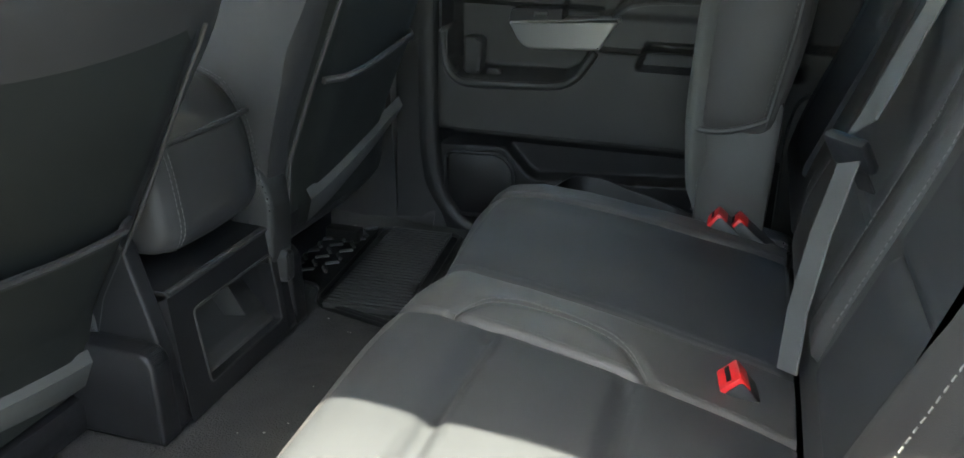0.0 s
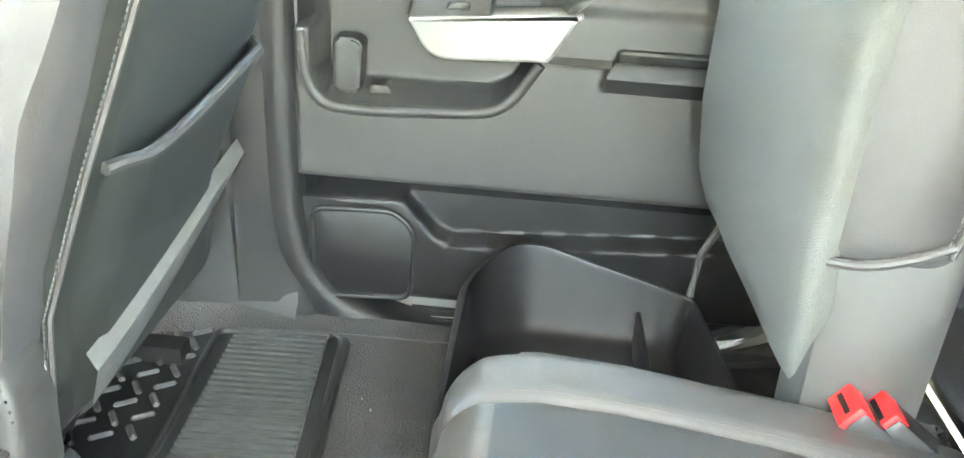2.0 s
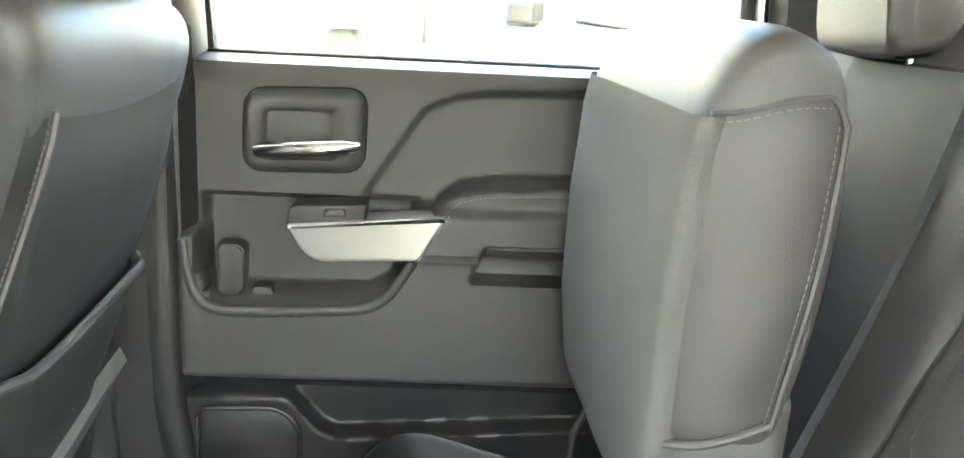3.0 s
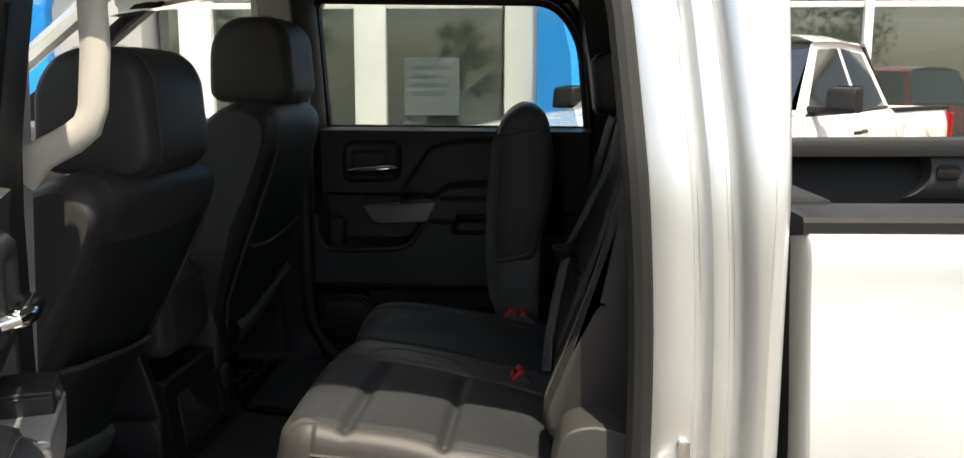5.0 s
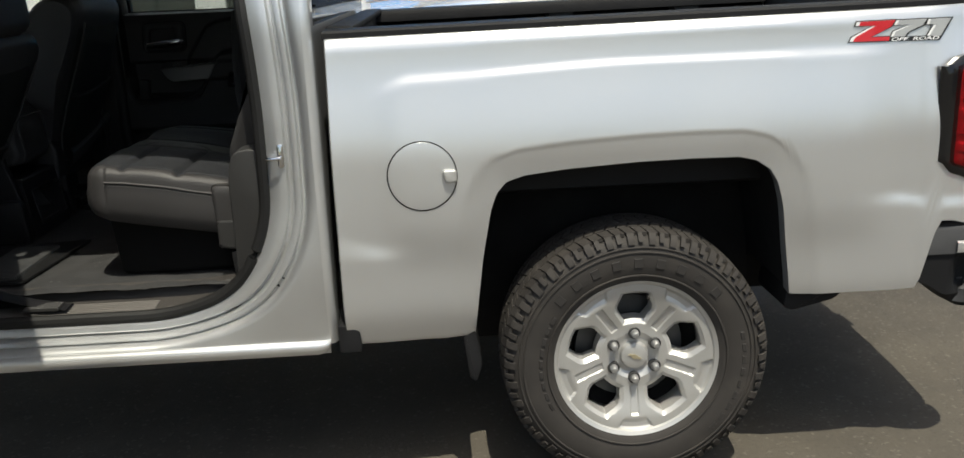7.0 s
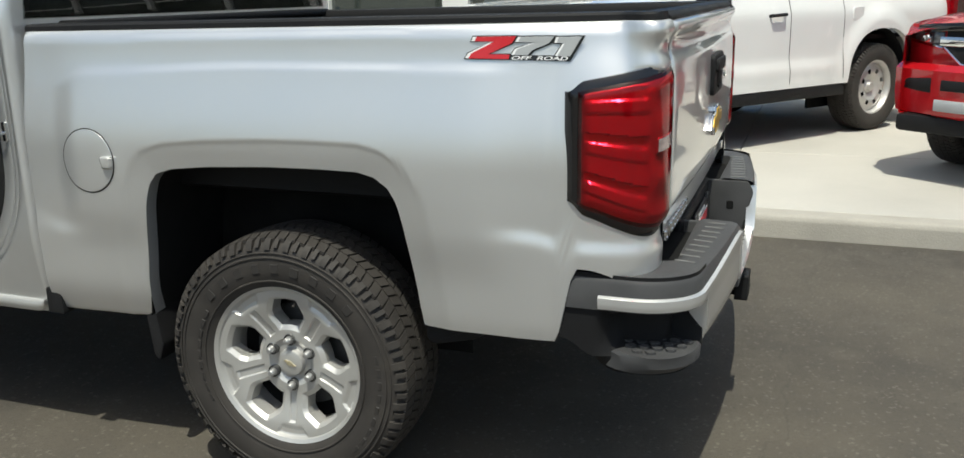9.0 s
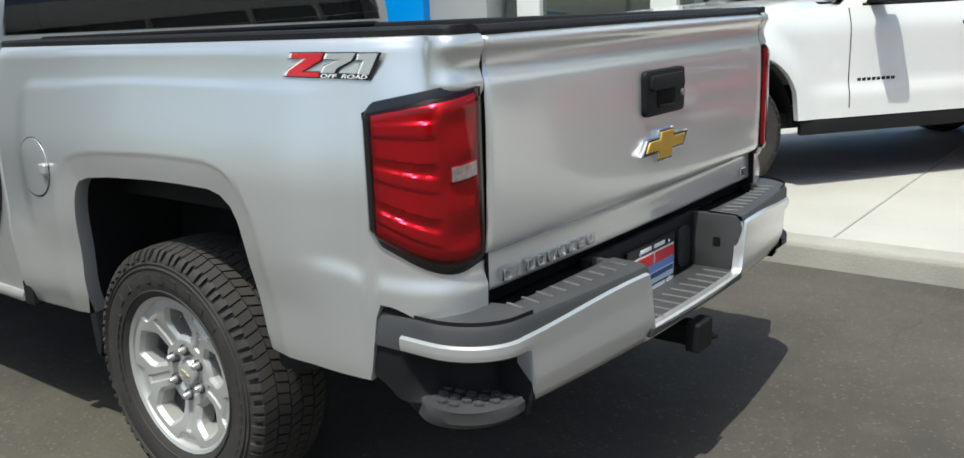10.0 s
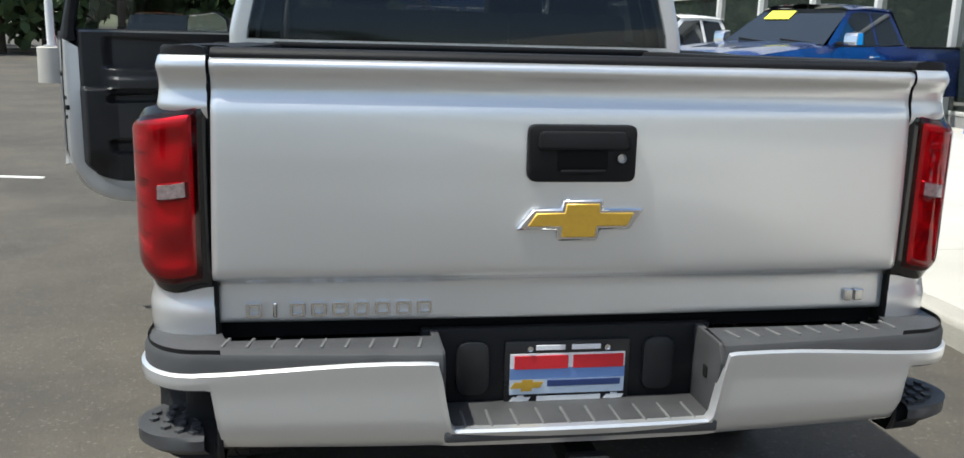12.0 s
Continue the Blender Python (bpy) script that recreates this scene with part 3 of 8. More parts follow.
for x0, x1, hw in ((-0.80, -0.475, 0.84), (-0.475, 0.465, 0.60), (0.465, 1.03, 0.84)):
    part("bed_floor", box(x0, x1, -hw, hw, 0.86, 0.89), BLACK, truck)
for side in (None, MIRROR):
    bm = box(-0.50, 0.49, -0.86, -0.585, 1.022, 1.045, 0.008)
    add_box(bm, -0.50, -0.480, -0.86, -0.585, 0.87, 1.022)
    add_box(bm, 0.47, 0.49, -0.86, -0.585, 0.87, 1.022)
    add_box(bm, -0.48, 0.47, -0.597, -0.585, 0.87, 1.022)
    part("wheel_tub", bm, BLACK, truck, m=side)
bm = box(-0.845, -0.80, -0.93, 0.93, 0.70, 1.385, 0.008)
part("bed_front_wall", bm, BLACK, truck)
part("bed_front_rail_cap", box(-0.855, -0.775, -0.80, 0.80, 1.366, 1.392, 0.008), BLACK, truck)

# fuel door: a round flush lid with a finger recess
FUEL = (-0.602, 0.992)
bm = B()
rows = []
for k in range(48):
    a = 2 * math.pi * k / 48
    rows.append([(FUEL[0] + r * math.cos(a), -1.0 - side_out(FUEL[0] + r * math.cos(a), FUEL[1] + r * math.sin(a)) - d, FUEL[1] + r * math.sin(a))
                 for r, d in ((0.0, 0.0035), (0.05, 0.0035), (0.085, 0.0035), (0.0925, 0.003), (0.0935, 0.0))])
add_grid(bm, rows, True)
fuel = part("fuel_door", bm, SILVER, truck, "round silver fuel door with a dark joint")
bm = B()
rows = []
for k in range(48):
    a = 2 * math.pi * k / 48
    rows.append([(FUEL[0] + r * math.cos(a), -1.0 - side_out(FUEL[0] + r * math.cos(a), FUEL[1] + r * math.sin(a)) - 0.0012, FUEL[1] + r * math.sin(a)) for r in (0.0938, 0.0968)])
add_grid(bm, rows, True)
part("joint", bm, CHASSIS, fuel)
bm = prism(round_poly([(FUEL[0] + 0.062, FUEL[1] - 0.019), (FUEL[0] + 0.094, FUEL[1] - 0.019), (FUEL[0] + 0.094, FUEL[1] + 0.017), (FUEL[0] + 0.055, FUEL[1] + 0.017)], 0.009), "y", -1.0285, -1.008, 0.005, 3)
part("finger_pull", bm, ALLOY, fuel)

# ---- tailgate ----
def smooth_line(pts, n=4):
    """A rounded run through the points."""
    out = []
    for k in range(len(pts) - 1):
        a, b, c, d = (Vector(pts[max(0, min(k + i, len(pts) - 1))]) for i in (-1, 0, 1, 2))
        out += [tuple(0.5 * ((2 * b) + (c - a) * t + (2 * a - 5 * b + 4 * c - d) * t * t + (3 * b - a - 3 * c + d) * t ** 3)) for t in (i / n for i in range(n))]
    return out + [tuple(pts[-1])]


TG_LINE = smooth_line(TG)
bm = B()
rows = []
for y in [-0.816, -0.813, -0.80] + span(-0.76, 0.76, 24) + [0.80, 0.813, 0.816]:
    e = 0.012 if abs(y) > 0.815 else 0.002 if abs(y) > 0.812 else 0
    bow = -0.012 * (y / 0.82) ** 2
    rows.append([(x + bow - e, y + 0.012 * (1 if y > 0 else -1) * sstep(1.35, 0.75, z), z) for x, z in TG_LINE])
add_grid(bm, rows)
tailgate = part("tailgate", bm, SILVER, truck, "closed silver tailgate", angle=70)
part("tailgate_top_cap", prism(round_poly([(0.985, 1.378), (1.068, 1.382), (1.070, 1.392), (1.055, 1.404), (0.985, 1.404)], 0.006), "y", -0.814, 0.814, 0.003), BLACK, truck)
part("tailgate_inner_panel", box(0.985, 1.02, -0.80, 0.80, 0.89, 1.384, 0.01), BLACK, truck)
for s in (-1, 1):
    part("tailgate_gap", box(0.99, 1.066, s * 0.819 - 0.0045, s * 0.819 + 0.0045, 0.75, 1.376), CHASSIS, truck)
# handle
xh = 1.097
h = part("tailgate_handle", prism(round_poly([(-0.125, 1.122), (0.128, 1.122), (0.128, 1.252), (-0.125, 1.252)], [0.025, 0.02, 0.02, 0.02]), "x", xh - 0.01, xh + 0.014, 0.006), BLACK, tailgate, "black plastic tailgate handle with a lock")
part("handle_grip", prism(round_poly([(-0.105, 1.196), (0.112, 1.196), (0.104, 1.238), (-0.100, 1.238)], 0.012), "x", xh + 0.010, xh + 0.024, 0.005), BLACK, h)
part("handle_recess", prism(round_poly([(-0.058, 1.146), (0.060, 1.146), (0.060, 1.196), (-0.058, 1.196)], 0.008), "x", xh + 0.012, xh + 0.0155, 0.002), CHASSIS, h)
part("handle_lip", box(xh + 0.0155, xh + 0.021, -0.05, 0.055, 1.143, 1.152, 0.003), BLACK, h)
bm = revolve([(0.0, 0.0), (0.008, 0.0), (0.010, -0.003), (0.010, -0.008)], (0, 0, 0), 24)
part("lock_barrel", bm, STEEL, h, m=Matrix.Translation((xh + 0.019, 0.090, 1.178)) @ Matrix.Rotation(radians(90), 4, "Z"))
h.location.y = -0.003
# cross-shaped badge as a plain shape
BT = [(-0.150, -0.022), (-0.053, -0.022), (-0.053, -0.048), (0.043, -0.048), (0.047, -0.022), (0.118, -0.022), (0.150, 0.027), (0.053, 0.027), (0.053, 0.048), (-0.043, 0.048), (-0.047, 0.027), (-0.112, 0.027)]
BT2 = [(-0.124, -0.013), (-0.044, -0.013), (-0.044, -0.039), (0.035, -0.039), (0.038, -0.013), (0.110, -0.013), (0.126, 0.018), (0.044, 0.018), (0.044, 0.039), (-0.035, 0.039), (-0.038, 0.018), (-0.104, 0.018)]
zc = 1.034
e = part("tailgate_badge", prism([(a + 0.008, b + zc) for a, b in BT], "x", 1.094, 1.112, 0.004, 1), CHROME, tailgate, "gold and chrome cross-shaped badge")
part("badge_fill", prism([(a + 0.008, b + zc) for a, b in BT2], "x", 1.108, 1.115, 0.002, 1), GOLD, e)
e.location.y = -0.008


# name badge: nine plain chrome blocks where the lettering stands
for i in range(9):
    yy = -0.756 + i * 0.0483
    if i == 1:
        part("badge_bar", box(1.058, 1.067, yy + 0.012, yy + 0.021, 0.805, 0.838, 0.002, 1), CHROME, tailgate)
        continue
    def ring(d, x, r):
        return [(x, y, z) for y, z in round_poly([(yy + d, 0.805 + d * 0.9), (yy + 0.036 - d, 0.805 + d * 0.9), (yy + 0.036 - d, 0.838 - d * 0.9), (yy + d, 0.838 - d * 0.9)], r, 4)]
    part("badge_bar", loft([ring(0.0, 1.058, 0.006), ring(0.0, 1.065, 0.006), ring(0.0012, 1.067, 0.006), ring(0.0072, 1.067, 0.003), ring(0.0082, 1.065, 0.003), ring(0.0082, 1.058, 0.003)], False), CHROME, tailgate)
for yy in (0.706, 0.734):
    part("badge_bar", prism(round_poly([(yy, 0.814), (yy + 0.022, 0.814), (yy + 0.022, 0.843), (yy, 0.843)], 0.004), "x", 1.056, 1.066, 0.002, 1), CHROME, tailgate)

# ---- tail lamps, wrapped round the rear corners ----
PLAN = bed_plan()


def corner_at(x):
    for a, b in zip(PLAN, PLAN[1:]):
        if a[0] <= x <= b[0] and b[0] > a[0]:
            t = (x - a[0]) / (b[0] - a[0])
            return [a[i] + (b[i] - a[i]) * t for i in range(4)]
    return list(PLAN[-1])


ARC = [(0.0, corner_at(0.856))]
for p in (q for q in PLAN if q[0] > 0.856):
    a = ARC[-1][1]
    ARC.append((ARC[-1][0] + math.hypot(p[0] - a[0], p[1] - a[1]), p))


def corner_u(u):
    """Place and outward way at a share of the lamp's length round the corner."""
    s = u * ARC[-1][0]
    for (s0, a), (s1, b) in zip(ARC, ARC[1:]):
        if s <= s1 + 1e-9:
            t = (s - s0) / max(s1 - s0, 1e-9)
            return [a[i] + (b[i] - a[i]) * t for i in range(4)]
    return list(ARC[-1][1])


def lamp_shell(u0, u1, lo, hi, out, n=26, nz=20, thick=0.02, wave=0.0, ribbed=False, cups=False):
    """A curved shell over the corner; u runs 0..1 from the side to the tailgate, lo and hi give its lower and upper edge."""
    rows = []
    for u in span(u0, u1, n):
        px, py, nx, ny = corner_u(u)
        col = []
        zl, zh = lo(u), hi(u)
        for i, t in enumerate(span(0, 1, nz)):
            edge = min(t, 1 - t, (u - u0) / (u1 - u0), (u1 - u) / (u1 - u0))
            o = out + 0.010 * sstep(0, 0.045, edge) + wave * math.sin(t * 42)
            if ribbed:
                o -= 0.0009 * sum(math.exp(-((t - c - 0.03 * u) / 0.012) ** 2) for c in (0.14, 0.28, 0.45, 0.63, 0.80)) - 0.001 * math.sin(t * 9 + u * 4)
            if cups:
                # stepped shelves at the side, round cups towards the tailgate
                k = (t * 3.0 + 0.25 * u) % 1.0
                shelf = 0.009 * (1 - k) + 0.005 * sstep(0.45, 0.52, k) * (1 - sstep(0.72, 0.80, k))
                cup = 0.010 - 0.010 * math.exp(-(((u - 0.76) / 0.12) ** 2 + (((t * 3.0) % 1.0 - 0.5) / 0.30) ** 2))
                w = sstep(0.56, 0.62, u)
                o += (shelf * (1 - w) + cup * w) * sstep(0.02, 0.10, edge)
            col.append((px + nx * o, py + ny * o, zl + (zh - zl) * t))
        rows.append([(col[0][0] - nx * thick, col[0][1] - ny * thick, col[0][2])] + col + [(col[-1][0] - nx * thick, col[-1][1] - ny * thick, col[-1][2])])
    bm = B()
    add_grid(bm, rows)
    for r in (rows[0], rows[-1]):
        inner = [(p[0] * 1.0 - 0.012, p[1] + 0.012, p[2]) for p in r]
        add_grid(bm, [r, inner])
    return bm


def lamp_lo(u):
    return 0.925 - 0.062 * sstep(0, 0.70, u) + 0.016 * sstep(0.70, 1.0, u) + 0.03 * sstep(0.14, 0, u)


def lamp_hi(u):
    return 1.242 + 0.058 * u - 0.02 * sstep(0.12, 0, u)


for side in (None, MIRROR):
    lamp = part("tail_lamp", lamp_shell(0, 1, lamp_lo, lamp_hi, 0.002), BLACK_GLOSS, truck, "red tail lamp with a black surround", m=side)
    a, b = 0.095, 0.915
    def lz(u, k):
        lo, hi = lamp_lo(u) + 0.022 + 0.004 * u, lamp_hi(u) - 0.018 - 0.004 * (1 - u)
        return lo + (hi - lo) * k
    part("reflector", lamp_shell(a + 0.003, b - 0.003, lambda u: lz(u, 0.005), lambda u: lz(u, 0.995), 0.0040, 40, 90, 0.006, 0.0, False, True), REFLECTOR, lamp, m=side, angle=25)
    lens = part("lens", lamp_shell(a, b, lambda u: lz(u, 0), lambda u: lz(u, 1), 0.0165, 26, 40, 0.018), LENS_RED, lamp, "clear red lens", m=side)
    lens.visible_shadow = False
    part("reverse_lens", lamp_shell(0.655, 0.862, lambda u: lz(u, 0.492), lambda u: lz(u, 0.605), 0.0185, 12, 8, 0.012, 0.0012), LENS_CLEAR, lamp, "clear reversing light", m=side)

# ---- rear bumper ----
def bumper_plan():
    """Left half of the bumper's face, from the wrapped end to the middle: place, way out."""
    out = [(x, -0.987, 0.0, -1.0) for x in span(0.835, 1.02, 12)]
    for k in range(1, 15):
        a = k / 14 * math.pi / 2
        out.append((1.02 + 0.165 * math.sin(a), -0.987 + 0.145 * (1 - math.cos(a)), math.sin(a), -math.cos(a)))
    for y in [-0.835, -0.822, -0.81, -0.80, -0.78, -0.74, -0.68, -0.6, -0.52, -0.44, -0.38, -0.350, -0.335, -0.325, -0.315, -0.305, -0.295, -0.285, -0.26, -0.18, -0.09, 0.0]:
        out.append((1.185 + 0.055 * (1 - (y / 0.842) ** 2), y, 1.0, 0.0))
    return out


BP = bumper_plan()
BP_ALL = BP + [(x, -y, nx, -ny) for x, y, nx, ny in reversed(BP[:-1])]


def face_top(y):
    return 0.742 - 0.162 * sstep(0.338, 0.298, abs(y)) - 0.030 * sstep(0.42, 0.93, abs(y))


def face_bottom(x, y):
    b = 0.540
    return b + (0.682 - b) * sstep(0.800, 0.824, abs(y))


rows = []
for x, y, nx, ny in BP_ALL:
    if x < 0.93 and abs(y) > 0.9:
        continue
    zt, zb = face_top(y), face_bottom(x, y)
    w = 0.022 * (1 - sstep(0.800, 0.824, abs(y)))
    col = [(x - nx * (w + 0.04), y - ny * (w + 0.04), zb + 0.004), (x - nx * (w + 0.008), y - ny * (w + 0.008), zb - 0.001)]
    for t in span(0.02, 1, 9):
        z = zb + (zt - zb) * t
        o = -w * (1 - sstep(0.53, 0.60, z)) + 0.004 * sstep(zt - 0.04, zt - 0.015, z)
        col.append((x + nx * o, y + ny * o, z))
    col += [(x - nx * 0.006, y - ny * 0.006, zt + 0.006), (x - nx * 0.03, y - ny * 0.03, zt + 0.004)]
    rows.append(col)
bumper = part("rear_bumper", grid(rows), SILVER, truck, "silver rear bumper with black step pads", angle=45)

for s, side in ((-1, None), (1, MIRROR)):
    # pad over the bumper, and the wrapped black end
    rows = []
    for x, y, nx, ny in BP:
        if y > -0.318:
            break
        zt = 0.748
        inner = (max(x - 0.155, 0.84), -0.965) if nx < 0.05 else (min(x - nx * 0.13, 1.06) if y < -0.8 else 1.098, max(y - ny * 0.06, -0.97) if y < -0.8 else y)
        rows.append([(x - nx * 0.004, y - ny * 0.004, zt - 0.07), (x - nx * 0.005, y - ny * 0.005, zt), (x - nx * 0.012, y - ny * 0.012, zt + 0.012), (x - nx * 0.03, y - ny * 0.03, zt + 0.018),
                     (inner[0] + 0.02 * (y > -0.8), inner[1], zt + 0.021), (inner[0], inner[1], zt + 0.012), (inner[0], inner[1], zt - 0.06)])
    pad_ob = part("step_pad", grid(rows), BUMPER_PAD, bumper, "dark grey ribbed step pad", m=side)
    for y in span(-0.80, -0.375, 9):
        xo = 1.185 + 0.055 * (1 - (y / 0.842) ** 2) - 0.040
        m = Matrix.Translation((xo, y, 0.7675)) @ Matrix.Rotation(radians(-12), 4, "Z")
        part("pad_rib", box(-0.056, 0.0, -0.0038, 0.0038, -0.004, 0.0028, 0.0016, 1, m), PAD_PALE, pad_ob, m=side)
    # black lower corner, its pocket and the foot step
    rows = []
    for x, y, nx, ny in BP:
        if y > -0.80:
            break
        i = 0.006 if x < 0.95 and y < -1.0 else 0.012
        deep = 0.075 * sstep(0.93, 1.0, x) if y < -0.82 else 0.0
        cut = 0.50 + 0.085 * sstep(0.99, 0.83, x) if y < -0.9 else 0.50
        rows.append([(x - nx * a, y - ny * a, max(z, cut + 0.004 * n)) for n, (a, z) in enumerate(((0.10, 0.485), (i + 0.02, 0.50), (i + 0.3 * deep, 0.55), (i + deep, 0.575), (i + deep, 0.655), (i, 0.675), (i, 0.77)))])
    part("corner_panel", grid(rows), BLACK, bumper, m=side)
    rows = []
    for t in span(0, 1, 16):
        # outline of the step seen from above
        k = radians(-100 + 145 * t)
        cx, cy = 1.055 + 0.125 * math.sin(k + radians(55)), -0.865 - 0.135 * math.cos(k + radians(55))
        rows.append([(1.06, -0.86, 0.566), (cx - 0.012 * math.sin(k), cy, 0.570), (cx, cy, 0.562), (cx, cy, 0.540), (cx - 0.02, cy + 0.01, 0.522), (1.06, -0.86, 0.515)])
    st = part("corner_step", grid(rows), BUMPER_PAD, bumper, "black moulded foot step", m=side)
    for i in range(5):
        for j in range(4):
            px, py = 1.00 + 0.034 * i + 0.012 * (j % 2), -0.965 + 0.033 * j
            if (px - 1.055) ** 2 + (py + 0.865) ** 2 < 0.0121:
                bm = prism([(px + 0.014 * math.cos(a), py + 0.011 * math.sin(a)) for a in (0, 1.05, 2.1, 3.14, 4.19, 5.24)], "z", 0.566, 0.576)
                part("step_stud", bm, BUMPER_PAD, st, m=side)

# recess for the plate
part("plate_recess", box(1.03, 1.06, -0.36, 0.36, 0.52, 0.765, 0.01), BLACK, bumper)
for s in (-1, 1):
    bm = prism(round_poly([(1.05, 0.575), (1.19, 0.575), (1.225, 0.72), (1.205, 0.762), (1.05, 0.762)], 0.01), "y", s * 0.318, s * 0.338, 0.003)
    part("notch_cheek", bm, BUMPER_PAD, bumper)
bm = box(1.06, 1.232, -0.319, 0.319, 0.555, 0.582, 0.006)
lower = part("lower_step_pad", bm, BUMPER_PAD, bumper, "dark grey ribbed lower step")
for i in range(10):
    yy = -0.27 + i * 0.06
    part("pad_rib", box(1.12, 1.215, yy - 0.0035, yy + 0.0035, 0.580, 0.586, 0.002, 1), PAD_PALE, lower)
for yy in (-0.235, 0.225):
    bm = prism(round_poly([(yy - 0.04, 0.60), (yy + 0.04, 0.60), (yy + 0.04, 0.735), (yy - 0.04, 0.735)], 0.03), "x", 1.055, 1.075, 0.006)
    part("connector_cover", bm, TRIM_DARK, bumper)
part("cheek_socket", box(1.13, 1.155, 0.316, 0.3195, 0.655, 0.685, 0.003, 1), CHASSIS, bumper)
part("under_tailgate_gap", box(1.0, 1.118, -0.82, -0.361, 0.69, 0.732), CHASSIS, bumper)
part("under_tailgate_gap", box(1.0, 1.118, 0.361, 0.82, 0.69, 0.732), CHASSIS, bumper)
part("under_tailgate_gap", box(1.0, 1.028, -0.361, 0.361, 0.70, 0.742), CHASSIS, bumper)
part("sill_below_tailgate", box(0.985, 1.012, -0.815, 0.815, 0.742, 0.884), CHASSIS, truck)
# tow hitch
hitch = part("tow_hitch", box(0.95, 1.235, -0.022, 0.050, 0.430, 0.495, 0.006), CHASSIS, truck, "square black tow hitch receiver")
part("receiver_collar", prism(round_poly([(-0.035, 0.417), (0.063, 0.417), (0.063, 0.507), (-0.035, 0.507)], 0.008), "x", 1.20, 1.245, 0.004), BLACK, hitch)
part("hitch_beam", box(0.90, 0.97, -0.55, 0.55, 0.43, 0.49, 0.01), CHASSIS, hitch)
part("chain_loop", tube([(1.2, 0.06, 0.44), (1.235, 0.075, 0.43), (1.24, 0.10, 0.43), (1.2, 0.115, 0.44)], 0.007, 8), CHASSIS, hitch)

# dealer plate: bars stand for its words
plate = part("dealer_plate", box(1.056, 1.066, -0.155, 0.155, 0.535, 0.695, 0.004), PLATE_BLACK, bumper, "dealer plate with red, white and blue bands")
xp = 1.0665
part("plate_face", box(xp, xp + 0.002, -0.142, 0.142, 0.625, 0.664), PLATE_WHITE, plate)
part("plate_face", box(xp, xp + 0.002, -0.142, 0.142, 0.590, 0.6249), PLATE_PALE, plate)
part("plate_face", box(xp, xp + 0.002, -0.142, 0.142, 0.562, 0.5899), PLATE_PALE, plate)
part("plate_sky", box(xp + 0.002, xp + 0.0028, -0.142, 0.142, 0.600, 0.628), PLATE_BLUE, plate)
part("bar", box(xp + 0.003, xp + 0.005, -0.132, 0.000, 0.626, 0.660, 0.001, 1), PLATE_RED, plate)
part("bar", box(xp + 0.003, xp + 0.005, 0.012, 0.138, 0.626, 0.660, 0.001, 1), PLATE_RED, plate)
part("bar", box(xp + 0.003, xp + 0.005, -0.050, 0.132, 0.581, 0.597, 0.001, 1), PLATE_NAVY, plate)
part("bar", box(xp, xp + 0.002, -0.080, -0.008, 0.672, 0.685, 0.001, 1), PLATE_WHITE, plate)
part("bar", box(xp, xp + 0.002, 0.008, 0.080, 0.672, 0.685, 0.001, 1), PLATE_WHITE, plate)
part("bar", box(xp, xp + 0.002, -0.075, 0.085, 0.543, 0.556, 0.001, 1), PLATE_WHITE, plate)
part("plate_badge", prism([(a * 0.27 - 0.10, b * 0.3 + 0.585) for a, b in BT], "x", xp + 0.003, xp + 0.005), GOLD, plate)
for yy in (-0.115, 0.118):
    part("plate_badge", prism([(a * 0.17 + yy, b * 0.2 + 0.549) for a, b in BT], "x", xp, xp + 0.002), PLATE_WHITE, plate)
for yy in (-0.095, 0.095):
    bm = revolve([(0.0, 0.0), (0.006, 0.0), (0.007, -0.004)], (0, 0, 0), 12)
    part("plate_screw", bm, CHROME, plate, m=Matrix.Translation((xp + 0.004, yy, 0.678)) @ Matrix.Rotation(radians(90), 4, "Z"))

plate.location = (0.008, -0.004, 0.038)


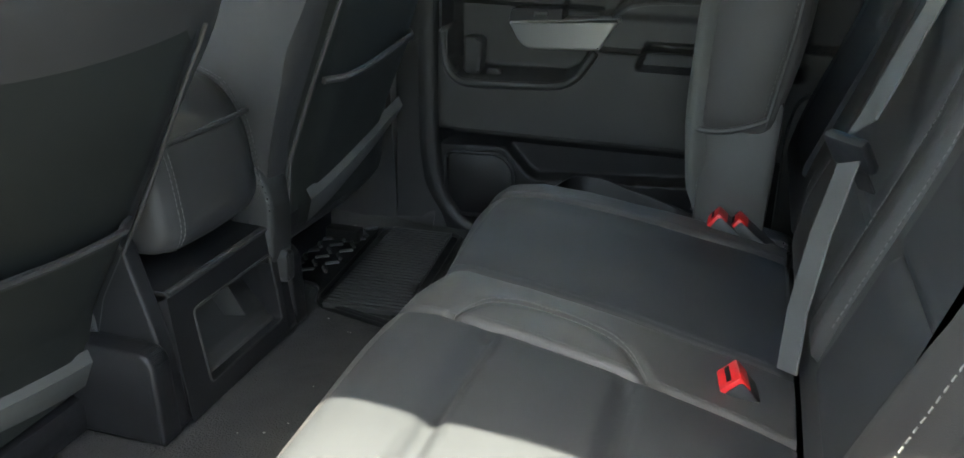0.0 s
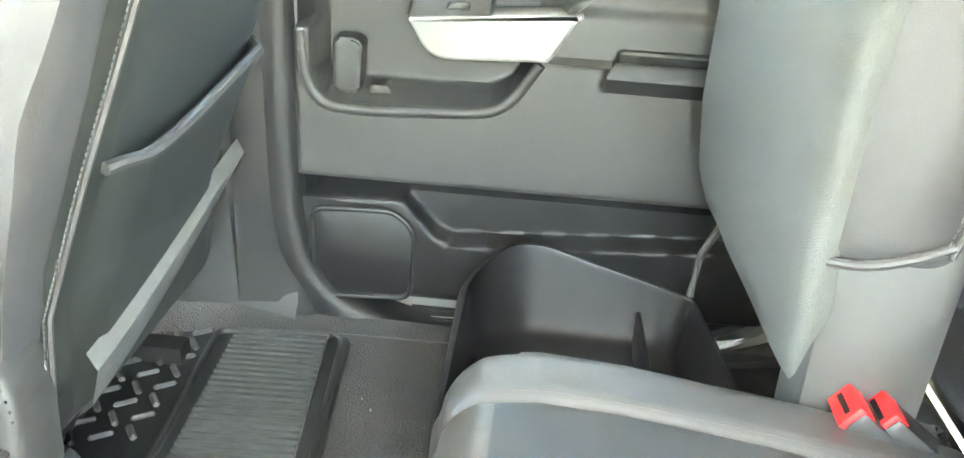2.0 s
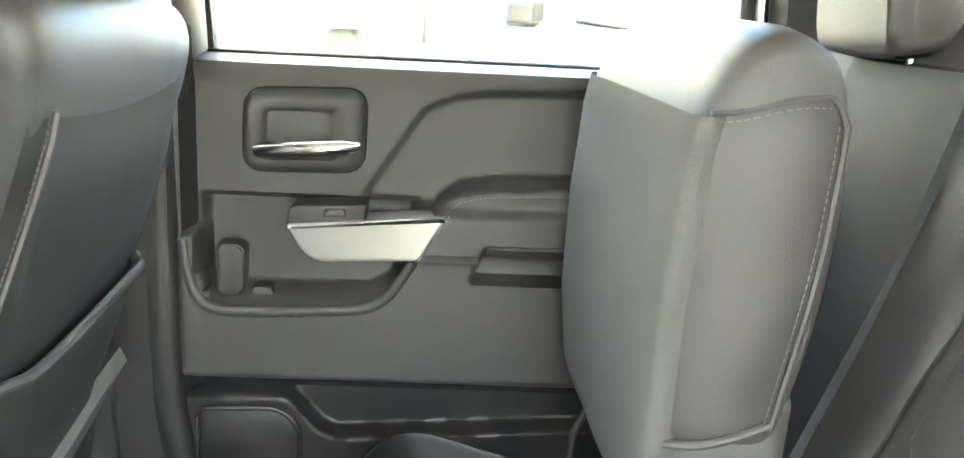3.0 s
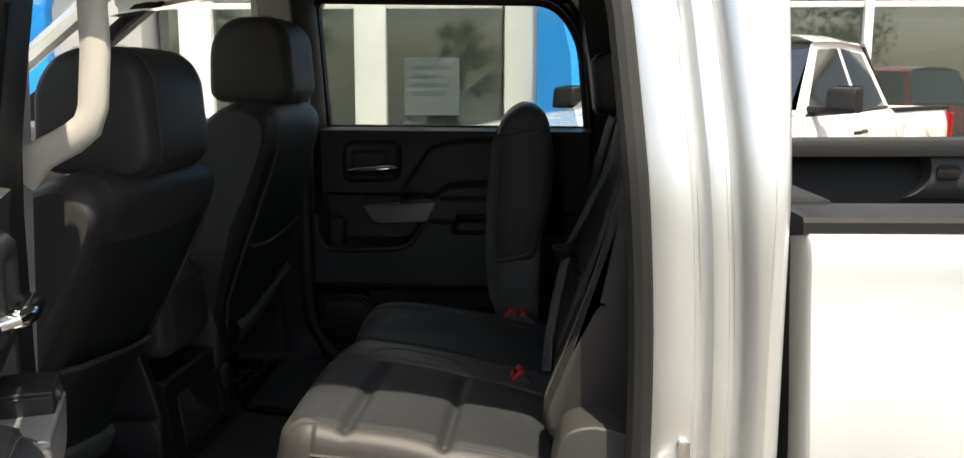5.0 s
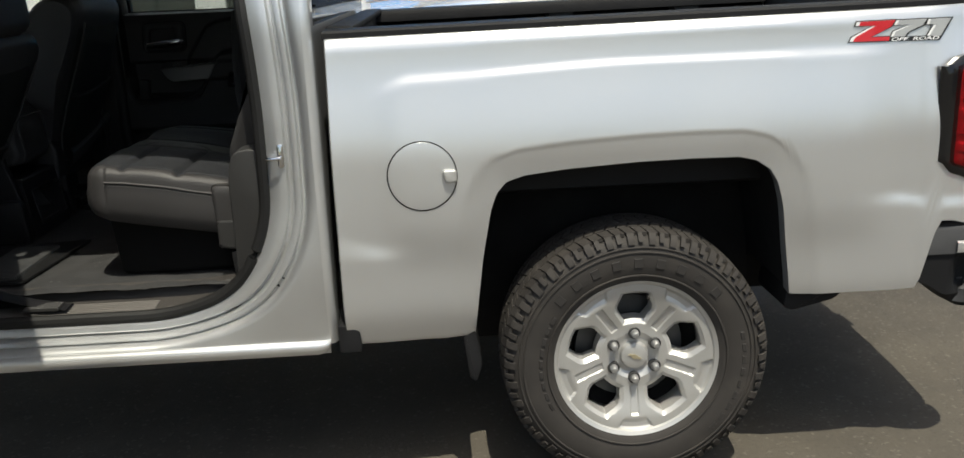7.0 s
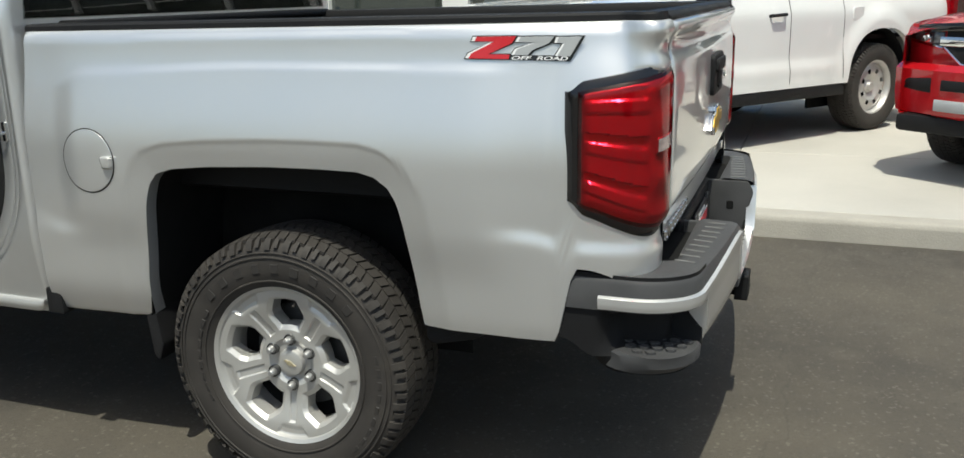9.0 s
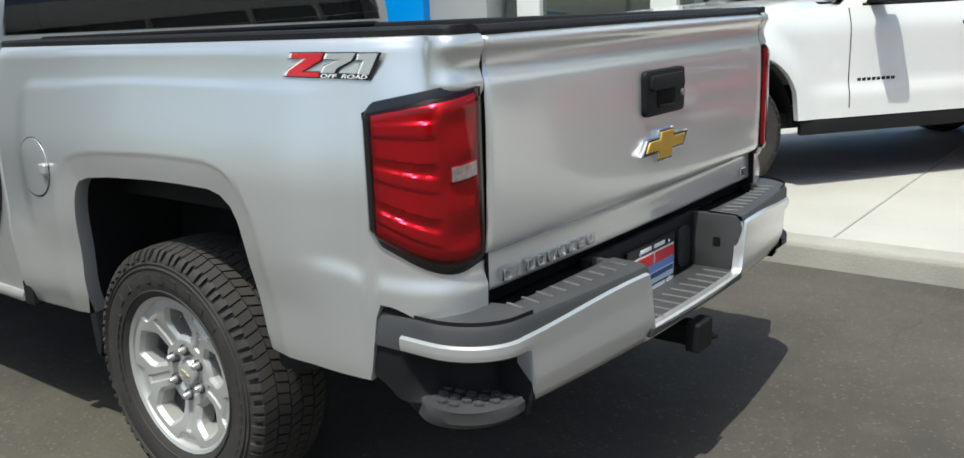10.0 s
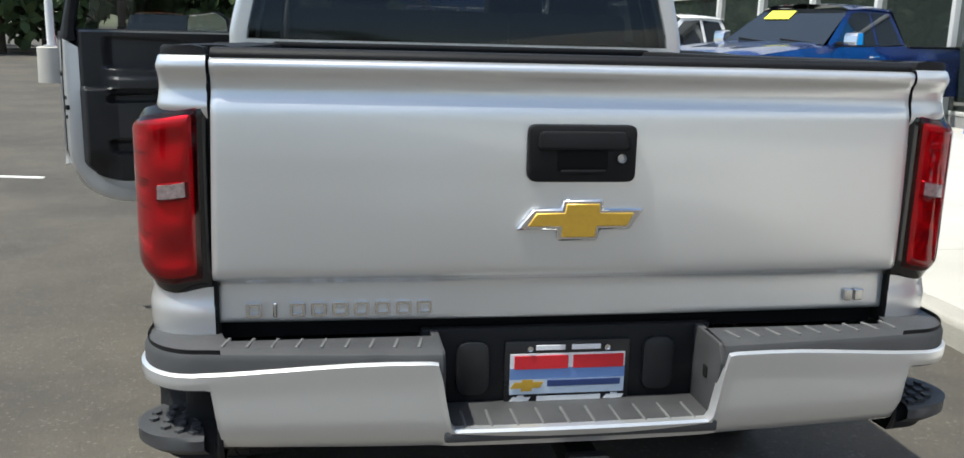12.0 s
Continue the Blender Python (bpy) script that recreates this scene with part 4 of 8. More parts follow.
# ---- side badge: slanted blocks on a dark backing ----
def decal(side):
    def at(u, v, d):
        x, z = 0.578 + u, 1.292 + v
        px, py, nx, ny = corner_at(x)
        o = side_out(x, z) + d
        return (px + nx * o, py + ny * o, z)
    def slab(poly, d):
        bm = prism(poly, "y", 0.0, 0.0012)
        for cut in span(0.02, 0.30, 15):
            bmesh.ops.bisect_plane(bm, geom=list(bm.verts) + list(bm.edges) + list(bm.faces), plane_co=(cut, 0, 0), plane_no=(1, 0, 0))
        for v in bm.verts:
            v.co = Vector(at(v.co.x, v.co.z, d + v.co.y))
        return bm
    def grown(poly, d):
        """The outline moved outward by d."""
        area = sum(a[0] * b[1] - b[0] * a[1] for a, b in zip(poly, poly[1:] + poly[:1]))
        out, k = [], len(poly)
        for i in range(k):
            p, a, b = Vector(poly[i]), Vector(poly[i - 1]), Vector(poly[(i + 1) % k])
            e, f = (p - a).normalized(), (b - p).normalized()
            n = Vector((e.y + f.y, -e.x - f.x)) * (1 if area > 0 else -1)
            out.append(tuple(p + n / max(1 + e.dot(f), 0.45) * d))
        return out
    def to(pts, shift=0.0):
        return [((x + shift - 238) * 0.000586, (182 - y) * 0.000517) for x, y in pts]
    figures = (([(300, 69), (472, 67), (452, 100), (352, 151), (446, 152), (442, 173), (266, 170), (277, 148), (378, 92), (293, 90)], DECAL_RED, -17, 3),
               ([(492, 70), (632, 68), (611, 100), (540, 132), (522, 155), (464, 154), (478, 126), (556, 97), (480, 94)], DECAL_GREY, -13, 8),
               ([(652, 71), (752, 69), (702, 160), (648, 158), (680, 100), (644, 98)], DECAL_GREY, -12, 8))
    back = part("side_decal", slab(to([(446, 153), (716, 158), (702, 184), (440, 178)]), 0.0006), DECAL_BLACK, truck, "red and grey slanted block decal", m=side)
    for pts, material, ghost, shade in figures:
        part("decal_outline", slab(grown(to(pts, ghost), 0.0026), 0.0010), DECAL_BLACK, back, m=side)
        part("decal_outline", slab(grown(to(pts, shade), 0.0022), 0.0014), DECAL_BLACK, back, m=side)
        part("decal_edge", slab(to(pts, ghost), 0.0028), PLATE_WHITE, back, m=side)
        part("decal_block", slab(to(pts), 0.0042), material, back, m=side)
    # small slanted words under the blocks
    for word, u0, u1 in (("OFF", 0.124, 0.178), ("ROAD", 0.188, 0.268)):
        cv = bpy.data.curves.new("lettering", "FONT")
        cv.body, cv.size, cv.extrude, cv.shear, cv.offset = word, 0.0125, 0.0, 0.25, 0.0003
        tmp = bpy.data.objects.new("lettering", cv)
        me = bpy.data.meshes.new_from_object(tmp)
        bpy.data.objects.remove(tmp)
        bm = B()
        bm.from_mesh(me)
        bpy.data.meshes.remove(me)
        wide = max(v.co.x for v in bm.verts)
        for v in bm.verts:
            u = u0 + (u1 - u0) * v.co.x / wide
            v.co = Vector(at(u, 0.0035 - 0.010 * (u - 0.13) + v.co.y, 0.0058))
        part("lettering", bm, PLATE_WHITE, back, "white words off road", m=side)


decal(None)


# ---- wheels ----
def tyre_mesh():
    """Carcass with a rounded sidewall; the tread is cut from blocks set on it. Axis along y, outer face at -y."""
    prof = [(0.245, -0.115), (0.262, -0.128), (0.30, -0.134), (0.335, -0.135), (0.362, -0.128), (0.380, -0.112), (0.388, -0.09), (0.391, -0.04), (0.392, 0.0), (0.391, 0.04), (0.388, 0.09),
            (0.380, 0.112), (0.362, 0.128), (0.30, 0.134), (0.245, 0.115)]
    bm = revolve(prof, (0, 0, 0), 80)
    return bm


def tread_mesh():
    bm = B()
    n = 76
    rnd = random.Random(4)
    for k in range(n):
        a0 = 2 * math.pi * k / n
        da = 2 * math.pi / n
        for row, (ya, yb, off, fill) in enumerate(((-0.112, -0.068, 0.0, 0.84), (-0.063, -0.024, 0.5, 0.80), (-0.019, 0.019, 0.2, 0.84), (0.024, 0.063, 0.7, 0.80), (0.068, 0.112, 0.4, 0.84))):
            s = a0 + off * da
            sk = 0.35 * da * (1 if row % 2 else -1)
            def ring(r, dr):
                pts = []
                for y, a in ((ya, s), (yb, s + sk), (yb, s + sk + da * fill), (ya, s + da * fill)):
                    rr = r - (0.007 if abs(y) > 0.1 else 0.002 if abs(y) > 0.05 else 0) - dr
                    pts.append((rr * math.sin(a), y, rr * math.cos(a)))
                return pts
            lo, hi = [bm.verts.new(p) for p in ring(0.3895, 0)], [bm.verts.new(p) for p in ring(TYRE_R, 0)]
            bm.faces.new(hi)
            for i in range(4):
                bm.faces.new((lo[i], lo[(i + 1) % 4], hi[(i + 1) % 4], hi[i]))
        # shoulder lugs that reach down the sidewall
        for sg in (-1, 1):
            w = 0.62 if k % 2 else 0.42
            depth = 0.362 if k % 2 else 0.370
            pts = []
            for a in (a0, a0 + da * w):
                pts.append([(r * math.sin(a), sg * y, r * math.cos(a)) for r, y in ((0.3925, 0.1115), (0.386, 0.122), (0.374, 0.1305), (depth, 0.1345), (depth - 0.002, 0.129))])
            add_grid(bm, pts)
            for p in pts:
                q = [bm.verts.new(c) for c in p] + [bm.verts.new((0.36 * p[2][0] / math.hypot(p[2][0], p[2][2]), sg * 0.118, 0.36 * p[2][2] / math.hypot(p[2][0], p[2][2])))]
                bm.faces.new(q)
    return bm


def rim_mesh():
    """Barrel lip and five broad flat spokes, each with a shallow channel, round bevelled six-sided openings."""
    bm = revolve([(0.205, 0.10), (0.215, 0.0), (0.222, -0.06), (0.228, -0.095), (0.236, -0.112), (0.2465, -0.118), (0.2485, -0.112), (0.247, -0.09)], (0, 0, 0), 80)
    R0, R1 = 0.116, 0.202
    SECT = math.pi / 5

    def half_angle(r):
        q = min(max(r, R0), R1)
        return math.atan2(curve_at([(R0, 0.030), (0.152, 0.053), (0.168, 0.054), (R1, 0.037)], q), q)

    def depth(r, g):
        d = -0.080 - 0.026 * sstep(0.09, 0.230, r) + 0.010 * sstep(0.075, 0.058, r)
        w = half_angle(r)
        if R0 <= r <= R1:
            d += 0.012 * max(0.0, 1 - max(0.0, g - w) * r / 0.012)
        elif r < R0:
            away = math.hypot(R0 - r, max(0.0, g - w) * r)
            d += 0.012 * max(0.0, 1 - away / 0.015)
        else:
            away = math.hypot(r - R1, max(0.0, g - w) * r)
            d += 0.012 * max(0.0, 1 - away / 0.010)
        # channel down the middle of each spoke, and the flared foot of the spoke
        f = (SECT - g) * r
        d += 0.005 * (1 - sstep(0.010, 0.013, f)) * sstep(0.098, 0.102, r) * (1 - sstep(0.184, 0.190, r))
        d += 0.008 * sstep(0.196, 0.214, r) * (1 - sstep(0.030, 0.034, f - (r - 0.196) * 0.6)) * (1 - sstep(0.228, 0.236, r))
        return d

    rr = [0.0, 0.03, 0.05, 0.058, 0.066, 0.075, 0.085, 0.093, 0.098, 0.102, 0.107, R0, 0.122, 0.130, 0.138, 0.146, 0.152, 0.160, 0.168, 0.176, 0.184, 0.190, 0.196, R1, 0.206, 0.212, 0.218, 0.226, 0.231, 0.236]
    inside, outside = 5, 22
    cols = []
    for sector in range(5):
        for sign in (1, -1):
            grid_v = []
            for r in rr:
                w = half_angle(r)
                gs = [w * k / inside for k in range(inside)] + [w + (SECT - w) * k / outside for k in range(outside + 1)]
                grid_v.append([bm.verts.new((r * math.sin(sector * 2 * SECT + sign * g), depth(r, g), r * math.cos(sector * 2 * SECT + sign * g))) for g in gs])
            for a in range(len(rr) - 1):
                for b in range(inside + outside):
                    if b < inside and R0 <= rr[a] and rr[a + 1] <= R1:
                        continue
                    bm.faces.new((grid_v[a][b], grid_v[a][b + 1], grid_v[a + 1][b + 1], grid_v[a + 1][b]))
            # cheeks of the opening run inward
            ia, ib = rr.index(R0), rr.index(R1)
            edge = [grid_v[ia][b].co.copy() for b in range(inside + 1)] + [grid_v[a][inside].co.copy() for a in range(ia + 1, ib + 1)] + [grid_v[ib][b].co.copy() for b in range(inside - 1, -1, -1)]
            add_grid(bm, [[tuple(p) for p in edge], [(p.x, p.y + 0.045, p.z) for p in edge]])
    return bm


MESH = {}


def shared(name, bm, material, angle=35):
    finish(bm, True, angle)
    me = bpy.data.meshes.new(name)
    bm.to_mesh(me)
    bm.free()
    me.materials.append(material)
    MESH[name] = me
    return me


def child(name, me, parent, m=None, label=""):
    """A part that shares its mesh with others."""
    ob = new(name, me)
    ob.parent = parent
    if parent.parent is None and m is None:
        ob.matrix_parent_inverse = parent.matrix_basis.inverted()
    if m is not None:
        ob.matrix_basis = m
        if parent.parent is None:
            ob.matrix_parent_inverse = parent.matrix_basis.inverted()
    if label:
        tagged(ob, label)
    return ob


shared("rim", rim_mesh(), ALLOY, 22)
shared("tyre", tyre_mesh(), RUBBER)
for k, (r, y, w) in enumerate(((0.268, -0.1315, 0.003), (0.3385, -0.1365, 0.003), (0.352, -0.1335, 0.0025))):
    shared("sidewall_ridge_%d" % k, revolve([(r - w, y + 0.002), (r - w * 0.5, y - 0.0015), (r + w * 0.5, y - 0.0015), (r + w, y + 0.002)], (0, 0, 0), 80), RUBBER)
shared("tread", tread_mesh(), RUBBER, 30)
shared("barrel", revolve([(0.0, 0.03), (0.12, 0.03), (0.18, 0.02), (0.21, 0.0), (0.215, 0.09)], (0, 0, 0), 40), CHASSIS)
bm = revolve([(0.0, -0.026), (0.007, -0.025), (0.0105, -0.020), (0.0115, -0.008), (0.0135, -0.003), (0.0135, 0.012)], (0, 0, 0), 12)
shared("lug_nut", bm, STEEL)
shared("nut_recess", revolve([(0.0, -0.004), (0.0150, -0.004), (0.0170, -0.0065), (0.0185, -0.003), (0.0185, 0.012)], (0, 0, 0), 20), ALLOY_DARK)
shared("cap", revolve([(0.0, -0.012), (0.028, -0.0115), (0.039, -0.008), (0.043, 0.0), (0.043, 0.02)], (0, 0, 0), 32), ALLOY)
shared("cap_badge", prism([(a * 0.14, b * 0.14) for a, b in BT], "y", -0.0125, -0.009), CAP_BADGE)
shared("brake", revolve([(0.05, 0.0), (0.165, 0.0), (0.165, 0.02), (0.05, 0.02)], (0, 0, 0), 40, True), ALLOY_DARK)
shared("sidewall_bar", box(-0.0135, 0.0135, -0.0007, 0.0016, -0.014, 0.014, 0.0015, 1), RUBBER_BAND)
shared("sidewall_small_bar", box(-0.012, 0.012, -0.001, 0.0012, -0.006, 0.006, 0.001, 1), RUBBER_BAND)
# valve of the tyre
shared("valve", tube([(0.035, -0.085, 0.196), (0.035, -0.108, 0.186)], 0.0045, 8), RUBBER_BAND)


def wheel(x, side, turn=0.0):
    m = Matrix.Translation((x, side * 0.857, HUB_Z)) @ Matrix.Rotation(0 if side < 0 else math.pi, 4, "Z") @ Matrix.Rotation(radians(turn), 4, "Y")
    w = child("wheel", MESH["rim"], truck, m, "silver five-spoke alloy wheel")
    for n in ("tyre", "tread", "barrel", "brake", "valve"):
        child(n, MESH[n], w, Matrix.Identity(4))
    for k in range(3):
        child("sidewall_ridge", MESH["sidewall_ridge_%d" % k], w, Matrix.Identity(4))
    for k in range(9):
        child("sidewall_bar", MESH["sidewall_bar"], w, Matrix.Rotation(radians(-48 + k * 12), 4, "Y") @ Matrix.Translation((0, -0.1352, 0.306)))
        child("sidewall_bar", MESH["sidewall_small_bar"], w, Matrix.Rotation(radians(78 + k * 7), 4, "Y") @ Matrix.Translation((0, -0.1352, 0.318)))
        child("sidewall_bar", MESH["sidewall_small_bar"], w, Matrix.Rotation(radians(78 + k * 7) + 2.9, 4, "Y") @ Matrix.Translation((0, -0.1340, 0.287)))
    cap = child("centre_cap", MESH["cap"], w, Matrix.Translation((0, -0.078, 0)))
    child("cap_badge", MESH["cap_badge"], w, Matrix.Translation((0, -0.081, 0)) @ Matrix.Rotation(radians(25), 4, "Y"))
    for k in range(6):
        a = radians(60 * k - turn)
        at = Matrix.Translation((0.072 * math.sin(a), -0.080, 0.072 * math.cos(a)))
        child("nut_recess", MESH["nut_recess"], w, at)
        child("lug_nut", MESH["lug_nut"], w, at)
    return w


for sx in (0.0, -3.645):
    for sd in (-1, 1):
        wheel(sx, sd, 0.0 if sd < 0 else 20)
part("rear_axle", tube([(0, -0.75, HUB_Z), (0, -0.2, HUB_Z), (0, 0.2, HUB_Z), (0, 0.75, HUB_Z)], 0.05, 12), CHASSIS, truck)
for s in (-1, 1):
    part("frame_rail", box(-4.3, 1.0, s * 0.48 - 0.04, s * 0.48 + 0.04, 0.44, 0.60, 0.01), CHASSIS, truck)
part("underbody", box(-3.2, 0.95, -0.58, 0.58, 0.50, 0.590), CHASSIS, truck)


# ---- cab shell ----
def side_y(z):
    """Half width of the cab's side at a height."""
    if z < 1.42:
        return 0.985 - 0.03 * (1 - sstep(0.45, 0.75, z)) + 0.0 * z
    return 0.985 - 0.118 * ((z - 1.42) / 0.43) ** 1.15


# rear door opening, as (x, z) round from the sill's front
OPEN = round_poly([(-1.955, 0.592), (-1.34, 0.592), (-1.150, 0.662), (-1.046, 0.85), (-1.040, 1.28), (-1.085, 1.70), (-1.17, 1.815), (-1.93, 1.825), (-1.955, 1.79)],
                  [0.06, 0.14, 0.16, 0.14, 0.2, 0.12, 0.08, 0.05, 0.05], 8)


def offset_loop(loop, d, lim):
    """The loop moved outward by d, kept within lim."""
    out, k = [], len(loop)
    c = Vector((sum(p[0] for p in loop) / k, sum(p[1] for p in loop) / k))
    for i in range(k):
        a, b = Vector(loop[i - 1]), Vector(loop[(i + 1) % k])
        t = (b - a).normalized()
        n = Vector((t.y, -t.x))
        if n.dot(Vector(loop[i]) - c) < 0:
            n = -n
        p = Vector(loop[i]) + n * d * (1 - 0.42 * max(0.0, -n.y) ** 2)
        out.append((min(max(p.x, lim[0]), lim[1]), min(max(p.y, lim[2]), lim[3])))
    return out


LIM = (-2.02, -0.896, 0.47, 1.88)
RINGS = [(0.0, 0.135), (0.0, 0.090), (0.006, 0.068), (0.016, 0.060), (0.040, 0.054), (0.056, 0.050), (0.064, 0.052), (0.068, 0.066), (0.074, 0.068), (0.080, 0.050), (0.086, 0.034), (0.098, 0.029), (0.104, 0.030), (0.108, 0.041),
         (0.113, 0.041), (0.118, 0.022), (0.126, 0.010), (0.138, 0.003), (0.150, 0.0), (0.24, 0.0), (0.50, 0.0)]
for side in (None, MIRROR):
    rows = []
    for d, inn in RINGS:
        lp = offset_loop(OPEN, d, LIM)
        rows.append([(x, -(side_y(z) - inn), z) for x, z in lp])
    bm = loft(rows, cap=False)
    part("cab_side", bm, SILVER_IN, truck, m=side, angle=40)
    # rounded rear corner of the cab
    rows = []
    for z in span(0.50, 1.90, 40):
        w = side_y(z)
        row = [(-0.8965, -w, z)]
        for k in range(9):
            a = k / 8 * math.pi / 2
            row.append((-0.895 + 0.022 * math.sin(a), -w + 0.03 * (1 - math.cos(a)), z))
        row.append((-0.873, -w + 0.072, z))
        rows.append(row)
    part("cab_corner", grid(rows), SILVER, truck, m=side)
    # rubber seal round the opening
    bm = B()
    lp = offset_loop(OPEN, -0.001, (-9, 9, 0, 9))
    path = [(x, -(side_y(z) - 0.074), z) for x, z in lp]
    add_tube(bm, path + path[:2], 0.019, 10, False)
    part("door_seal", bm, SEAL, truck, m=side)
    # rocker
    prof = [(-0.940, 0.513), (-0.962, 0.511), (-0.971, 0.504), (-0.974, 0.495), (-0.972, 0.482), (-0.964, 0.470), (-0.90, 0.464), (-0.90, 0.505)]
    rows = []
    for x in span(-3.08, -0.93, 22) + [-0.915, -0.904, -0.897, -0.893]:
        k = math.sqrt(max(0.0, 1 - ((x + 0.93) / 0.040) ** 2)) if x > -0.93 else 1.0
        rows.append([(x, y, 0.516 + (z - 0.516 - 0.012 * (x < -2.9)) * k) for y, z in prof])
    part("rocker_panel", loft(rows), SILVER, truck, m=side)
    # striker and plug on the rear pillar
    st = part("door_striker", tube([(-0.988, -0.932, 1.050), (-0.990, -0.956, 1.050), (-1.016, -0.958, 1.050), (-1.024, -0.954, 1.050), (-1.024, -0.930, 1.050)], 0.0048, 8), CHROME, truck, m=side)
    part("striker_plate", prism(round_poly([(-0.998, 1.022), (-0.980, 1.022), (-0.980, 1.086), (-0.998, 1.086)], 0.008), "y", -0.942, -0.930, 0.002), CHROME, truck, m=side)
    bm = revolve([(0.0, 0.004), (0.011, 0.004), (0.0125, -0.002), (0.016, -0.003), (0.017, 0.004)], (-1.020, -0.943, 0.690), 20)
    part("pillar_plug", bm, CHASSIS, truck, m=side)
    # sill tread plate with ribs
    rows = []
    for x in span(-1.93, -1.06, 26):
        lift = 0.0 if x < -1.36 else 0.16 * (1 - math.sqrt(max(0.0, 1 - ((x + 1.36) / 0.32) ** 2)))
        rows.append([(x, -0.905, 0.575 + lift), (x, -0.905, 0.590 + lift), (x, -0.892, 0.599 + lift), (x, -0.80, 0.607 + lift * 0.9), (x, -0.785, 0.612 + lift * 0.9), (x, -0.770, 0.640 + lift * 0.7), (x, -0.74, 0.650 + lift * 0.5)])
    sp = part("sill_plate", grid(rows), SILL_DARK, truck, "ribbed dark sill plate", m=side)
    for i in range(7):
        part("sill_rib", box(-1.90, -1.412, -0.886 + i * 0.0125, -0.880 + i * 0.0125, 0.598 + i * 0.0011, 0.6045 + i * 0.0011, 0.002, 1), SILL, sp, m=side)
    for i in range(4):
        line = []
        for x in span(-1.375, -1.15, 10):
            lift = 0.16 * (1 - math.sqrt(max(0.0, 1 - max(0.0, (x + 1.36) / 0.32) ** 2)))
            line.append((x, -0.886 + i * 0.010, 0.601 + i * 0.001 + lift))
        part("sill_rib", tube(line, 0.003, 6), SILL, sp, m=side)
    # B pillar cover inside
    rows = []
    for z in span(0.60, 1.83, 16):
        w = side_y(z)
        f = 0.06 * (1 - sstep(0.64, 0.85, z))
        rows.append([(-1.93 + f, -(w - 0.075), z), (-1.935 + f, -(w - 0.14), z), (-1.97 + f * 0.5, -(w - 0.185), z), (-2.06, -(w - 0.19), z), (-2.10, -(w - 0.14), z), (-2.11, -(w - 0.05), z)])
    part("pillar_cover", grid(rows), TRIM_DARK, truck, m=side)
    rows = []
    for z in span(0.64, 1.83, 24):
        w = side_y(z)
        rows.append([(-1.035 - 0.02 * sstep(1.2, 1.7, z), -(w - 0.120), z), (-1.010, -(w - 0.165), z), (-0.955, -(w - 0.20), z)])
    part("rear_pillar_cover", grid(rows), TRIM_DARK, truck, m=side)
    # front door, closed
    rows = []
    for z in span(0.60, 1.44, 30):
        o = 0.018 * (1 - sstep(0.76, 0.84, z)) + 0.010 * sstep(1.16, 1.22, z) * (1 - sstep(1.30, 1.40, z))
        rows.append([(x, -(side_y(z) + o), z) for x in span(-3.05, -2.005, 10)])
    fd = part("front_door", grid(rows), SILVER, truck, m=side)
    part("door_handle", tube([(-2.36, -0.99, 1.255), (-2.34, -1.03, 1.255), (-2.20, -1.036, 1.258), (-2.16, -1.03, 1.258), (-2.14, -0.99, 1.258)], [0.014, 0.014, 0.016, 0.014, 0.012], 10), CHROME, fd, "chrome pull handle", m=side)
    for x0, z0, x1, z1, wd in ((-2.055, 1.44, -2.06, 1.82, 0.045), (-3.05, 1.44, -2.50, 1.82, 0.05)):
        bm = B()
        add_grid(bm, [[(x0 - wd, -side_y(z0), z0), (x1 - wd, -side_y(z1), z1)], [(x0 + wd, -side_y(z0), z0), (x1 + wd, -side_y(z1), z1)], [(x0 + wd, -side_y(z0) + 0.05, z0), (x1 + wd, -side_y(z1) + 0.05, z1)]])
        part("window_frame", bm, BLACK, fd, m=side)
    bm = grid([[(-3.0, -side_y(1.44) + 0.02, 1.43), (-2.52, -side_y(1.8) + 0.02, 1.80)], [(-2.06, -side_y(1.44) + 0.02, 1.43), (-2.06, -side_y(1.8) + 0.02, 1.80)]])
    r = bmesh.ops.extrude_face_region(bm, geom=list(bm.faces))
    bmesh.ops.translate(bm, vec=(0, 0.004, 0), verts=[v for v in r["geom"] if isinstance(v, bmesh.types.BMVert)])
    g = part("side_glass", bm, GLASS, fd, m=side)
    g.visible_shadow = False
    # door mirror
    bm = loft([[(x, -1.325 + y * k, 1.43 + z * k) for y, z in round_poly([(-0.130, -0.070), (-0.110, 0.080), (0.070, 0.105), (0.135, 0.060), (0.135, -0.045), (0.085, -0.095), (-0.09, -0.095)], 0.02)] for x, k in ((-2.93, 0.55), (-2.90, 0.85), (-2.85, 1.0), (-2.785, 1.0), (-2.775, 0.96))])
    mi = part("door_mirror", bm, BLACK, truck, m=side)
    part("mirror_glass", prism([(-1.325 + y * 0.9, 1.43 + z * 0.9) for y, z in round_poly([(-0.130, -0.070), (-0.110, 0.080), (0.070, 0.105), (0.135, 0.060), (0.135, -0.045), (0.085, -0.095), (-0.09, -0.095)], 0.02)], "x", -2.776, -2.771, 0.001, 1), CHROME, mi, m=side)
    part("mirror_arm", tube([(-2.83, -0.95, 1.38), (-2.83, -1.10, 1.37), (-2.84, -1.24, 1.40)], [0.035, 0.03, 0.03], 8), BLACK, mi, m=side)
